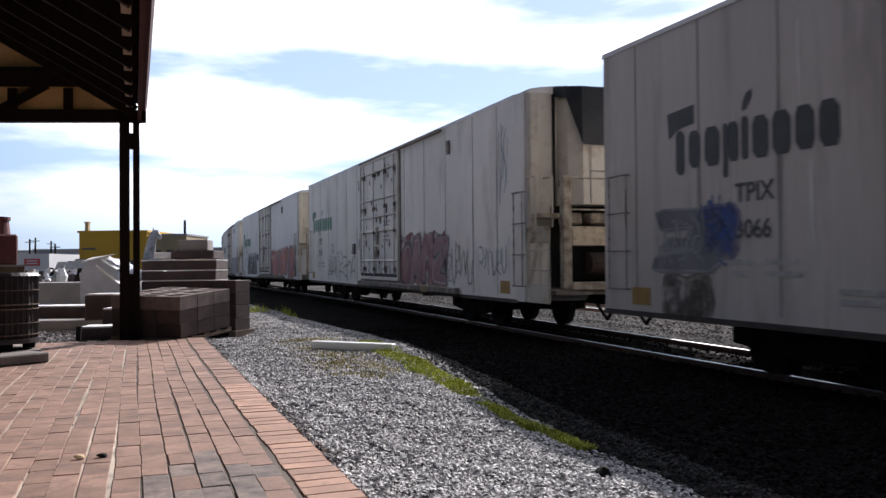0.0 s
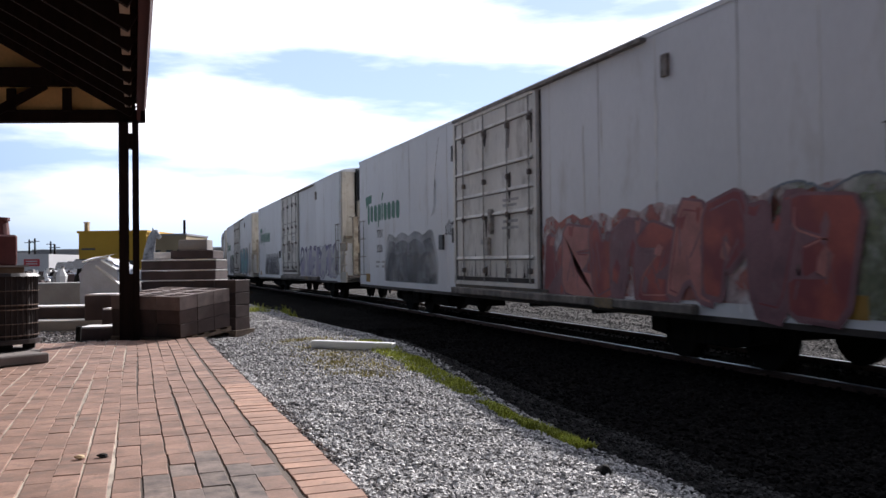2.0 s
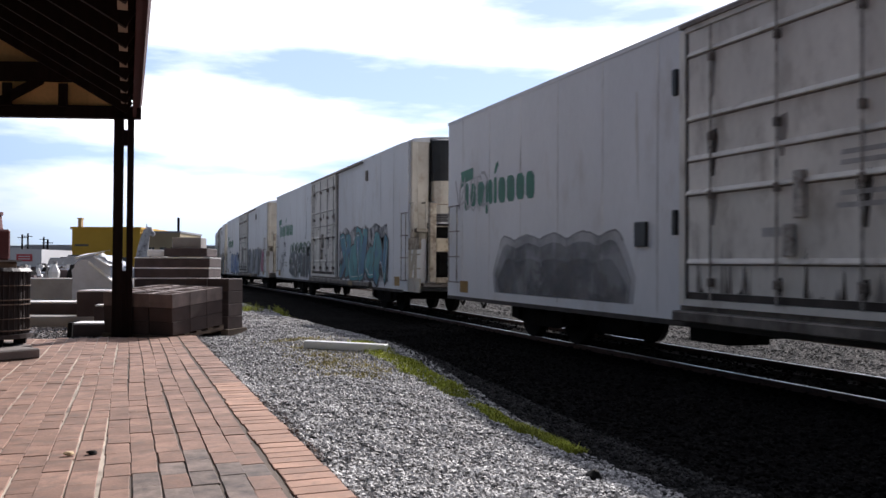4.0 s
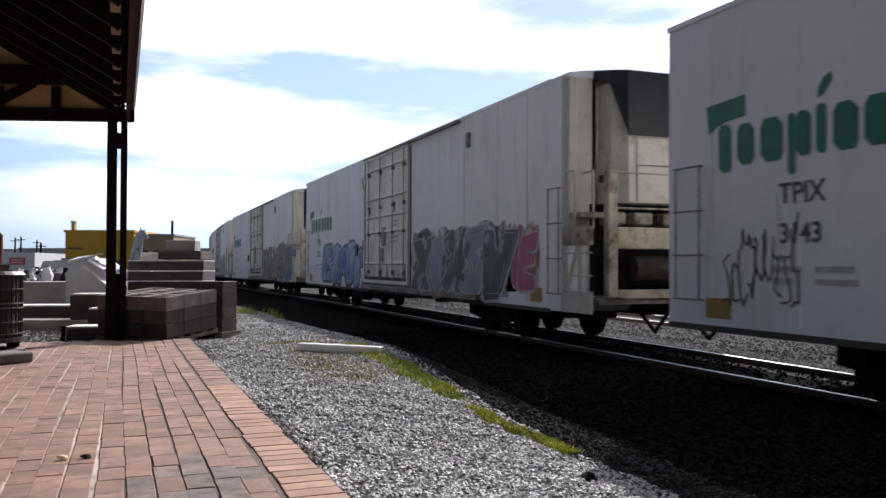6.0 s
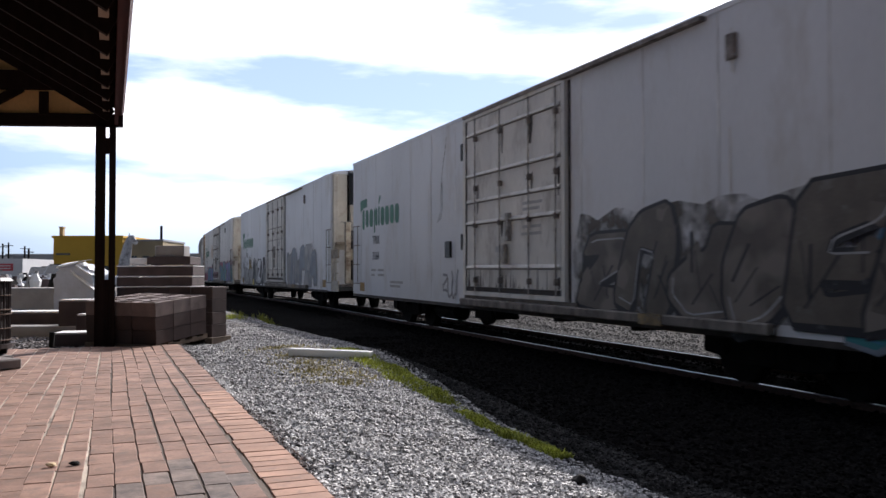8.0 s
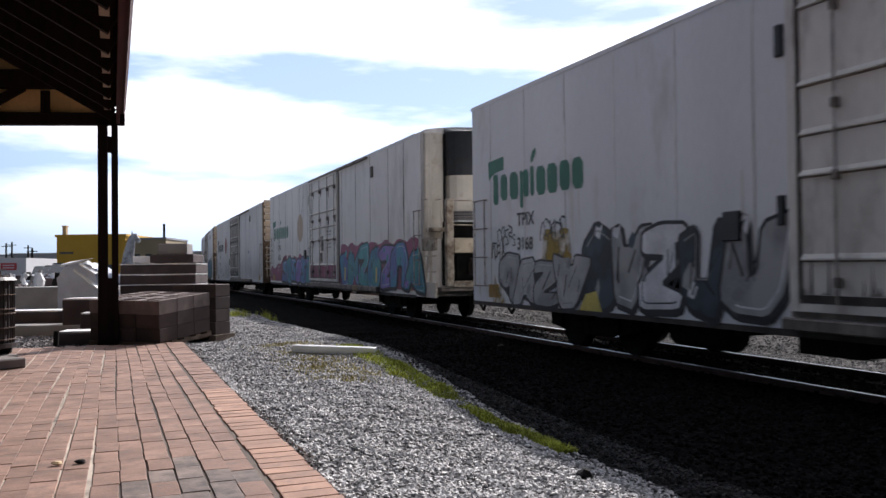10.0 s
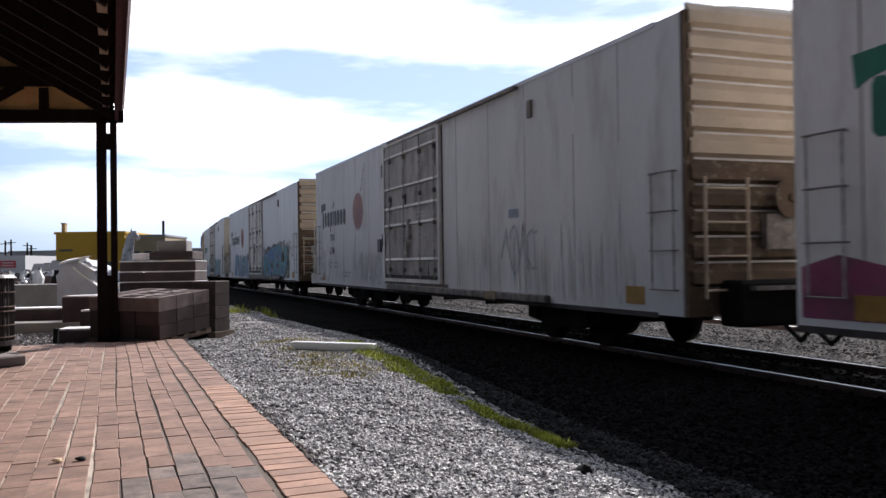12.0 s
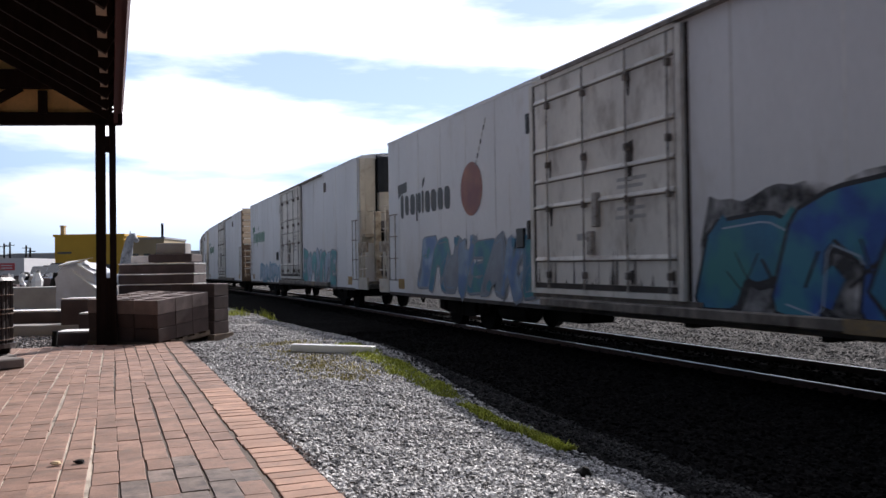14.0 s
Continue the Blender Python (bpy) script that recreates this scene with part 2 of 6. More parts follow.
M_STREAK = mat("grime_streak", (0.70, 0.685, 0.655), 0.7, var=0.12, scale=3, fine=40, bump=0)
M_STREAKD = mat("grey_streak", (0.50, 0.485, 0.46), 0.7, var=0.15, scale=3, fine=40, bump=0)
M_RUSTDARK = mat("dark_rust", (0.055, 0.038, 0.030), 0.8, var=0.4, scale=8, fine=60)
M_SILLG = mat("grimy_sill", (0.22, 0.195, 0.17), 0.75, var=0.4, scale=2.2, fine=40, stretch=(1, 1, 0.5), dirt=(0.08, 0.065, 0.055), dirt_at=0.52)
M_SKIRT = mat("grimy_door_skirt", (0.055, 0.047, 0.042), 0.8, var=0.4, scale=3, fine=40)
M_RUSTEND = mat("rust_brown_end", (0.12, 0.078, 0.048), 0.75, var=0.3, scale=3, fine=40, dirt=(0.42, 0.34, 0.24), dirt_at=0.64)
M_YELLOWD = mat("faded_reflector", (0.27, 0.19, 0.09), 0.6, var=0.3, scale=6, fine=60, dirt=(0.16, 0.14, 0.12), dirt_at=0.52)
M_CHALK = mat("chalky_smear", (0.66, 0.645, 0.62), 0.8, var=0.1, scale=3, fine=40, bump=0)
M_YELLOW = mat("yellow_reflector", (0.34, 0.19, 0.03), 0.45, var=0.2, scale=6, fine=60)
M_GREEN = mat("brand_green", (0.012, 0.15, 0.085), 0.5, var=0.2, scale=3, fine=40, dirt=(0.30, 0.36, 0.33), dirt_at=0.72)
M_DARK = mat("brand_charcoal", (0.045, 0.05, 0.05), 0.55, var=0.25, scale=3, fine=40, dirt=(0.33, 0.33, 0.31), dirt_at=0.72)
M_INK = mat("stencil_ink", (0.075, 0.078, 0.08), 0.6, var=0.3, scale=8, fine=70, dirt=(0.40, 0.39, 0.37), dirt_at=0.66)
M_FAINT = mat("faded_stencil", (0.44, 0.43, 0.42), 0.6, var=0.2, scale=8, fine=70)
M_CONC = mat("grey_concrete", (0.33, 0.315, 0.30), 0.9, var=0.15, scale=3, fine=70)
M_CONCD = mat("weathered_concrete", (0.20, 0.175, 0.16), 0.9, var=0.2, scale=3, fine=70)
M_BLOCK = mat("brown_paver_block", (0.075, 0.052, 0.046), 0.8, var=0.2, scale=5, fine=80, rand=0.2)
# lighter copy for the top course: dust, and sunlight put into the colour
M_BLOCKT = mat("dusty_sunlit_paver", (0.20, 0.155, 0.138), 0.85, var=0.3, scale=5, fine=80, rand=0.2)
M_BLOCKD = mat("dark_paver_block", (0.075, 0.055, 0.054), 0.9, var=0.2, scale=5, fine=80, rand=0.2)
# pale tone that stands in for sunlight on slab and block tops
M_SUNLIT = mat("sunlit_pale_stone", (0.80, 0.78, 0.76), 0.45, var=0.15, scale=5, fine=70)
M_PALLET = mat("weathered_pallet", (0.15, 0.11, 0.08), 0.9, var=0.3, scale=4, fine=50)
M_WRAP = mat("white_plastic_wrap", (0.50, 0.54, 0.62), 0.3, var=0.1, scale=5, fine=30, bump=0.4)
M_PVC = mat("white_board", (0.80, 0.80, 0.78), 0.45, var=0.06, scale=4, fine=50)
M_BEAM = mat("soiled_cream_beam", (0.47, 0.40, 0.29), 0.7, var=0.2, scale=2.2, fine=30, dirt=(0.15, 0.095, 0.05), dirt_at=0.56)
M_GRILLE = mat("grey_louvre", (0.16, 0.15, 0.145), 0.6, var=0.25, scale=4, fine=60)
M_BAR = mat("weathered_bar", (0.44, 0.415, 0.38), 0.65, var=0.3, scale=4, fine=40, dirt=(0.10, 0.075, 0.06), dirt_at=0.55)
M_METAL = mat("dark_condenser_metal", (0.030, 0.022, 0.021), 0.5, var=0.25, scale=4, fine=60)
M_BAND = mat("bare_wire_guard", (0.17, 0.125, 0.10), 0.5, 0.4, var=0.2, scale=5, fine=60)
M_REDPOT = mat("red_glazed_clay", (0.13, 0.034, 0.034), 0.6, var=0.25, scale=4, fine=50)
M_GRASS = mat("grass_blade", (0.37, 0.40, 0.05), 0.7, var=0.3, scale=3, fine=30, rand=0.35, island=True, bump=0)
M_STRAW = mat("dry_grass", (0.42, 0.36, 0.14), 0.8, var=0.3, scale=3, fine=30, rand=0.35, island=True, bump=0)
M_LEAF = mat("pale_dry_leaf", (0.66, 0.50, 0.30), 0.8, var=0.2, scale=20, fine=60)
M_YBLD = mat("ochre_stucco", (0.62, 0.37, 0.045), 0.85, var=0.1, scale=0.3, fine=8)
M_TANB = mat("tan_stucco", (0.40, 0.32, 0.20), 0.85, var=0.1, scale=0.3, fine=8)
M_FARW = mat("far_white_wall", (0.62, 0.62, 0.62), 0.8, var=0.08, scale=0.2, fine=5)
M_FARG = mat("far_grey_roof", (0.30, 0.31, 0.33), 0.8, var=0.1, scale=0.2, fine=5)
M_CARP = mat("car_paint_white", (0.75, 0.75, 0.76), 0.25, var=0.05, scale=2, fine=20, spec=0.6)
M_CARD = mat("car_paint_dark", (0.02, 0.022, 0.03), 0.55, var=0.1, scale=2, fine=20, spec=0.6)
M_GLASSD = mat("tinted_glass", (0.02, 0.025, 0.03), 0.2, var=0.05, scale=2, fine=10, bump=0, spec=0.8)
M_STATUE = mat("weathered_grey_resin", (0.42, 0.43, 0.45), 0.6, var=0.2, scale=2, fine=20, dirt=(0.09, 0.09, 0.10), dirt_at=0.55)
M_FOLI = mat("far_foliage", (0.07, 0.09, 0.04), 0.9, var=0.35, scale=1, fine=10, rand=0.3, island=True, bump=0)
M_SIGNR = mat("faded_red_sign", (0.55, 0.08, 0.09), 0.6, var=0.15, scale=2, fine=20)


def paint(name, rgb, faded=0.0):
    """Spray paint, partly worn to the car's white."""
    c = [a * (1 - faded) + 0.62 * faded for a in rgb]
    return mat(name, c, 0.5, var=0.28, scale=2.2, fine=30, dirt=[a * 0.55 + 0.18 for a in c], dirt_at=0.66, bump=0)


def fade(name, one, two, scale=1.9):
    """Spray paint that drifts softly from one colour into another."""
    m = mat(name, one, 0.5, var=0.22, scale=2.2, fine=30, bump=0)
    nt = m.node_tree
    b = nt.nodes["Principled BSDF"]
    src = b.inputs["Base Color"].links[0].from_socket
    n = nt.nodes.new("ShaderNodeTexNoise")
    n.inputs["Scale"].default_value, n.inputs["Detail"].default_value = scale, 2
    r = nt.nodes.new("ShaderNodeMapRange")
    r.inputs[1].default_value, r.inputs[2].default_value = 0.42, 0.60
    tc = nt.nodes.new("ShaderNodeTexCoord")
    mx = nt.nodes.new("ShaderNodeMix")
    mx.data_type = "RGBA"
    mx.inputs["B"].default_value = (*two, 1)
    nt.links.new(tc.outputs["Object"], n.inputs["Vector"])
    nt.links.new(n.outputs["Fac"], r.inputs[0])
    nt.links.new(r.outputs[0], mx.inputs["Factor"])
    nt.links.new(src, mx.inputs["A"])
    nt.links.new(mx.outputs["Result"], b.inputs["Base Color"])
    return m


# ---- mesh helpers ----
def box(bm, x0, x1, y0, y1, z0, z1, m=None):
    vs = [bm.verts.new(p) for p in ((x0, y0, z0), (x1, y0, z0), (x1, y1, z0), (x0, y1, z0), (x0, y0, z1), (x1, y0, z1), (x1, y1, z1), (x0, y1, z1))]
    if m is not None:
        for v in vs:
            v.co = m @ v.co
    fs = [bm.faces.new([vs[i] for i in q]) for q in ((3, 2, 1, 0), (4, 5, 6, 7), (0, 1, 5, 4), (1, 2, 6, 5), (2, 3, 7, 6), (3, 0, 4, 7))]
    return vs, fs


def prism(bm, pts, axis, a0, a1):
    """A polygon in the plane across an axis, drawn out from a0 to a1."""
    def at(p, a):
        return {"x": (a, p[0], p[1]), "y": (p[0], a, p[1]), "z": (p[0], p[1], a)}[axis]
    lo = [bm.verts.new(at(p, a0)) for p in pts]
    hi = [bm.verts.new(at(p, a1)) for p in pts]
    n = len(pts)
    bm.faces.new(lo)
    bm.faces.new(hi[::-1])
    for i in range(n):
        bm.faces.new((lo[i], hi[i], hi[(i + 1) % n], lo[(i + 1) % n]))


def tube(bm, p, q, r, n=8, r2=None):
    p, q = Vector(p), Vector(q)
    d = (q - p).normalized()
    a = d.cross(Vector((0, 0, 1)) if abs(d.z) < 0.9 else Vector((1, 0, 0))).normalized()
    b = d.cross(a)
    r2 = r if r2 is None else r2
    lo, hi = [], []
    for i in range(n):
        e = a * math.cos(2 * math.pi * i / n) + b * math.sin(2 * math.pi * i / n)
        lo.append(bm.verts.new(p + e * r))
        hi.append(bm.verts.new(q + e * r2))
    bm.faces.new(lo)
    bm.faces.new(hi[::-1])
    for i in range(n):
        bm.faces.new((lo[i], hi[i], hi[(i + 1) % n], lo[(i + 1) % n]))


def beam(bm, p, q, w, h):
    """A squared timber from p to q."""
    p, q = Vector(p), Vector(q)
    d = q - p
    m = Matrix.Translation(p) @ d.to_track_quat("Y", "Z").to_matrix().to_4x4()
    box(bm, -w / 2, w / 2, 0, d.length, -h / 2, h / 2, m)


def bevel(bm, w, seg=1):
    bmesh.ops.bevel(bm, geom=bm.edges[:], offset=w, segments=seg, profile=0.6, affect="EDGES")


def mesh(name, bm, material):
    bmesh.ops.recalc_face_normals(bm, faces=bm.faces[:])
    me = bpy.data.meshes.new(name)
    bm.to_mesh(me)
    bm.free()
    me.materials.append(material)
    return me


def part(name, bm, material, parent, label="", smooth=False):
    me = mesh(name, bm, material)
    if smooth:
        me.shade_smooth()
    ob = new(name, me)
    ob.parent = parent
    if label:
        ob["label"] = label
    return ob


def piece(name, me, parent, m=None):
    ob = new(name, me)
    ob.parent = parent
    if m is not None:
        ob.matrix_basis = m
    return ob


def thing(name, label, category, m=None, group="", kind=""):
    ob = new(name)
    ob.empty_display_size = 0.2
    if m is not None:
        ob.matrix_basis = m
    return tagged(ob, label, category, group, kind)


def solo(name, bm, material, label, category, m=None, group="", kind="", smooth=False):
    me = mesh(name, bm, material)
    if smooth:
        me.shade_smooth()
    ob = new(name, me)
    if m is not None:
        ob.matrix_basis = m
    return tagged(ob, label, category, group, kind)


# ---- the ground: one sheet, falling from the paving to the track ----
RAIL_Z = -0.63
BRICK_EDGE, BRICK_END = 0.75, 10.35


def ease(u):
    u = min(1.0, max(0.0, u))
    return u * u * (3 - 2 * u)


def grade(y):
    """The track climbs gently away from the camera, then runs level."""
    return 0.008 * min(34.0, max(-30.0, y))


def ground_z(x, y):
    """Level with the paving, a gravel shelf that sinks towards the viewer, then the low track bed."""
    shelf = -0.30 + 0.28 * ease((y - 4.0) / 4.6) - 0.05 * ease((y - 10) / 5)
    if x <= 0.78:
        z = -0.045
    elif x <= 2.55:
        z = -0.045 + (shelf + 0.045) * ((x - 0.78) / 1.77) ** 1.2
    elif x <= 4.0:
        z = shelf + (-0.62 - shelf) * ease((x - 2.55) / 1.45)
    elif x <= 5.6:
        z = -0.62 - 0.08 * (x - 4.0) / 1.6
    elif x <= 6.9:
        z = -0.70 + 0.07 * (x - 5.6) / 1.3
    elif x <= 9.4:
        z = -0.63
    elif x <= 11.2:
        z = -0.63 - 0.12 * math.sin((x - 9.4) / 1.8 * math.pi)
    else:
        z = -0.64 - 0.3 * ease((x - 16) / 4)
    z += (grade(y) - 0.088) * ease((x - 3.0) / 2.5)
    k = min(1, max(0, (y - 95) / 120))
    return z * (1 - k) - 0.75 * k


def shade_line(y):
    """Where the gravel's colour turns near-black to paint in the train's shadow."""
    return min(2.78, 2.5 + 0.05 * (y - 4.5))


def build_ground():
    xs = [-900, -300, -120, -60, -30, -16, -9, -6, -4.5, -3.0, -2, -1, 0, 0.5, 0.78] + [0.78 + 0.12 * i for i in range(1, 52)] + [7.4, 8, 8.6, 9.4, 10.2, 10.8, 11.4, 12.4, 14, 16, 19, 30, 60, 150, 400, 1200]
    ys = [-60, -30, -12, -5, -1, 1, 2] + [2.0 + 0.14 * i for i in range(1, 80)] + [14, 15, 16.5, 18, 20, 23, 27, 32, 38, 46, 56, 70, 90, 95, 115, 140, 180, 215, 300, 500, 900, 1800]
    verts, faces = [], []
    for y in ys:
        for x in xs:
            z = ground_z(x, y)
            if 0.8 < x < 6.3 and 2 < y < 40:
                z += 0.05 * (noise.noise((x * 0.9, y * 0.5, 3.1))) + 0.02 * noise.noise((x * 4, y * 4, 7.7))
            verts.append((x, y, z))
    w = len(xs)
    for j in range(len(ys) - 1):
        for i in range(w - 1):
            a = j * w + i
            faces.append((a, a + 1, a + w + 1, a + w))
    me = bpy.data.meshes.new("ground")
    me.from_pydata(verts, [], faces)
    me.shade_smooth()
    me.materials.append(M_GRAVEL)
    me.materials.append(M_ASPHALT)
    me.materials.append(M_BED_SHADE)
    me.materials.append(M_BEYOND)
    me.materials.append(M_SHOULDER_SHADE)
    # from the line to the rails the ground tones hold the painted shadow
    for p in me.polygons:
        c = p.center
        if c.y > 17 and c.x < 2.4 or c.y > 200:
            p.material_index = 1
        elif shade_line(c.y) < c.x < 3.3 and c.y < 40:
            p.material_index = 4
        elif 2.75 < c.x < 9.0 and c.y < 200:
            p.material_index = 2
        elif 9.0 <= c.x < 40 and c.y < 200:
            p.material_index = 3
    tagged(new("ground", me), "grey crushed stone ground sloping down to the railway track", "ground", kind="structure")


build_ground()


def stones(name, spec, count, seed, material, label, size):
    """Loose angular stones lying on the ground: one object of stuff."""
    rng = random.Random(seed)
    verts, faces = [], []
    for _ in range(count):
        x, y = spec(rng)
        s = size * rng.uniform(0.45, 1.35)
        z = ground_z(x, y)
        if 0.8 < x < 6.3 and 2 < y < 40:
            z += 0.05 * (noise.noise((x * 0.9, y * 0.5, 3.1))) + 0.02 * noise.noise((x * 4, y * 4, 7.7))
        r = Euler((rng.uniform(-0.6, 0.6), rng.uniform(-0.6, 0.6), rng.uniform(0, 6.3))).to_matrix()
        k = len(verts)
        for p in ((1, 0, 0), (-0.9, 0.2, 0), (0.1, 0.8, 0), (0, -0.75, 0.1), (0.1, 0.1, 0.6), (0, 0, -0.5)):
            q = r @ Vector((p[0] * s * rng.uniform(0.7, 1.2), p[1] * s * rng.uniform(0.7, 1.2), p[2] * s))
            verts.append((x + q.x, y + q.y, z + s * 0.22 + q.z))
        for f in ((0, 2, 4), (2, 1, 4), (1, 3, 4), (3, 0, 4), (2, 0, 5), (1, 2, 5), (3, 1, 5), (0, 3, 5)):
            faces.append([k + i for i in f])
    me = bpy.data.meshes.new(name)
    me.from_pydata(verts, [], faces)
    me.materials.append(material)
    return tagged(new(name, me), label, "gravel", kind="stuff")


def near_gravel(rng):
    y = 2.2 + 15.5 * rng.random() ** 1.9
    return rng.uniform(0.79, shade_line(y)), y


def yard_edge(rng):
    return rng.uniform(-4.0, 0.8), rng.uniform(10.42, 14.6)


def bed_gravel(rng):
    return rng.uniform(3.1, 6.6), 2.5 + 16 * rng.random() ** 1.5


def shoulder(rng):
    y = 2.3 + 14 * rng.random() ** 1.6
    return rng.uniform(shade_line(y) - 0.1, 3.3), y


def far_bed(rng):
    return rng.choice((rng.uniform(9.5, 12.3), rng.uniform(9.5, 11.0))), 4 + 34 * rng.random() ** 1.3


def rail_bed(rng):
    return rng.uniform(6.5, 9.5), 4 + 30 * rng.random() ** 1.3


stones("gravel", near_gravel, 62000, 5, M_STONE, "loose grey crushed stone beside the brick paving", 0.0160)
# stones lying in the painted shadow are darkened to match it
stones("gravel", shoulder, 9000, 15, M_STONE_SHADE, "stones on the shoulder of the track bed, coloured as if in shade", 0.018)
stones("ballast", bed_gravel, 14000, 6, M_BALLAST_SHADE, "track ballast along the rails with the train's shade in its colour", 0.03)
stones("ballast", far_bed, 12000, 7, M_STONE_MID, "pale track ballast beyond the rails", 0.035)
stones("ballast", rail_bed, 6000, 17, M_BALLAST_SHADE, "ballast between the rails with shade painted into its colour", 0.035)
stones("gravel", yard_edge, 7000, 18, M_STONE_YARD, "dark coarse stones between the paving and the stone yard", 0.03)


# ---- the track: straight past the camera, then bending away to the right ----
TRACK_X, BEND_Y, BEND_R = 8.2, 48.0, 465.0


def track(s, off=0.0):
    """The place and heading (turn about z) at s metres along the track, off metres to its right."""
    if s <= BEND_Y:
        return Vector((TRACK_X + off, s, RAIL_Z + grade(s))), 0.0
    a = (s - BEND_Y) / BEND_R
    cx = TRACK_X + BEND_R
    return Vector((cx - (BEND_R - off) * math.cos(a), BEND_Y + (BEND_R - off) * math.sin(a), RAIL_Z + grade(s))), -a


def build_rail(off, label, dx=0.0):
    rail = thing("rail", label, "rail", group="rails")
    steps = [-40, -10, 0, 10, 20, 30, 40, 48] + [48 + 8 * i for i in range(1, 40)]
    for name, prof, m in (("rail_web", ((-0.07, -0.17), (0.07, -0.17), (0.07, -0.155), (0.012, -0.13), (0.012, -0.045), (0.036, -0.035), (0.036, -0.006), (-0.036, -0.006), (-0.036, -0.035), (-0.012, -0.045), (-0.012, -0.13), (-0.07, -0.155)), M_RAIL),
                          ("rail_head", ((-0.022, -0.008), (0.022, -0.008), (0.018, 0.0), (-0.018, 0.0)), M_RAILTOP)):
        bm = bmesh.new()
        rows = []
        for s in steps:
            c, h = track(s, off + dx)
            n = Vector((math.cos(h), math.sin(h), 0))
            rows.append([bm.verts.new(c + n * px + Vector((0, 0, pz))) for px, pz in prof])
        k = len(prof)
        for ra, rb in zip(rows, rows[1:]):
            for i in range(k):
                bm.faces.new((ra[i], ra[(i + 1) % k], rb[(i + 1) % k], rb[i]))
        part(name, bm, m, rail, "polished running surface" if name == "rail_head" else "")


build_rail(-0.753, "steel rail worn bright on top, on the ballast")
build_rail(0.753, "steel rail worn bright on top, on the ballast")
build_rail(-0.753, "steel rail of the second track, worn bright on top", 5.2)
build_rail(0.753, "steel rail of the second track, worn bright on top", 5.2)


def build_ties():
    bm = bmesh.new()
    box(bm, -1.3, 1.3, -0.11, 0.11, -0.34, -0.165)
    bevel(bm, 0.012)
    me = mesh("railway_tie", bm, M_TIE)
    for j, dx in enumerate((0.0, 5.2)):
        for i in range(80):
            c, h = track(2.0 + i * 0.55, dx)
            ob = new("railway_tie", me)
            ob.matrix_basis = pose(c.x, c.y, c.z, 0, 0, math.degrees(h) + random.uniform(-1, 1))
            tagged(ob, "dark weathered wooden tie bedded in ballast", "railway tie", "ties under the rails")


build_ties()

# ---- the train: refrigerated boxcars ----
DOOR = -0.6  # the door stands a little forward of the middle
HALF, SILL, EAVE, HL = 1.6, 0.67, 4.47, 9.9  # half width, heights over the rail, half length of the side wall


def side_strip(bm, y0, y1, z0, z1, t=0.004):
    """A thin plate laid on the side wall that faces the platform."""
    box(bm, -HALF - t, -HALF - 0.0005, y0, y1, z0, z1)


def build_truck():
    """A two-axle truck: side frames, bolster, springs and wheels."""
    tr = new("truck")
    for sx in (-1, 1):
        bm = bmesh.new()
        prism(bm, ((-1.25, 0.36), (-1.25, 0.60), (-0.75, 0.66), (-0.35, 0.78), (0.35, 0.78), (0.75, 0.66), (1.25, 0.60), (1.25, 0.36), (1.0, 0.34), (0.55, 0.26), (-0.55, 0.26), (-1.0, 0.34)), "x", sx * 1.02 - 0.07, sx * 1.02 + 0.07)
        bevel(bm, 0.02)
        part("side_frame", bm, M_UNDER, tr)
        bm = bmesh.new()
        for y in (-0.2, 0, 0.2):
            tube(bm, (sx * 1.02, y, 0.28), (sx * 1.02, y, 0.62), 0.08, 8)
        part("spring_set", bm, M_UNDER, tr)
    bm = bmesh.new()
    box(bm, -1.2, 1.2, -0.2, 0.2, 0.5, 0.8)
    bevel(bm, 0.03)
    part("bolster", bm, M_UNDER, tr)
    for y in (-0.86, 0.86):
        bm = bmesh.new()
        for sx in (-1, 1):
            tube(bm, (sx * 0.70, 0, 0), (sx * 0.83, 0, 0), 0.42, 20)
            tube(bm, (sx * 0.675, 0, 0), (sx * 0.70, 0, 0), 0.445, 20)
            tube(bm, (sx * 0.831, 0.14, 0.14), (sx * 0.85, 0.14, 0.14), 0.05, 8)
        tube(bm, (-1.1, 0, 0), (1.1, 0, 0), 0.075, 8)
        part("wheelset", bm, M_UNDER, tr).matrix_basis = pose(0, y, 0.42)
        for sx in (-1, 1):
            bm = bmesh.new()
            box(bm, sx * 1.10 - 0.06, sx * 1.10 + 0.06, y - 0.1, y + 0.1, 0.36, 0.56)
            part("axle_box", bm, M_UNDER, tr)
    return tr


def ladder_side(car, y, z0, z1, n, w=0.46):
    """Grab irons: two stiles and rungs standing off the side wall."""
    bm = bmesh.new()
    for yy in (y, y + w):
        tube(bm, (-HALF - 0.06, yy, z0), (-HALF - 0.06, yy, z1), 0.014, 6)
    part("ladder_stile", bm, M_BAR, car)
    for i in range(n):
        z = z0 + (z1 - z0) * i / (n - 1)
        bm = bmesh.new()
        tube(bm, (-HALF - 0.07, y - 0.04, z), (-HALF - 0.07, y + w + 0.04, z), 0.012, 6)
        for yy in (y, y + w):
            tube(bm, (-HALF - 0.07, yy, z), (-HALF, yy, z), 0.012, 6)
        part("rung", bm, M_RUSTY, car)


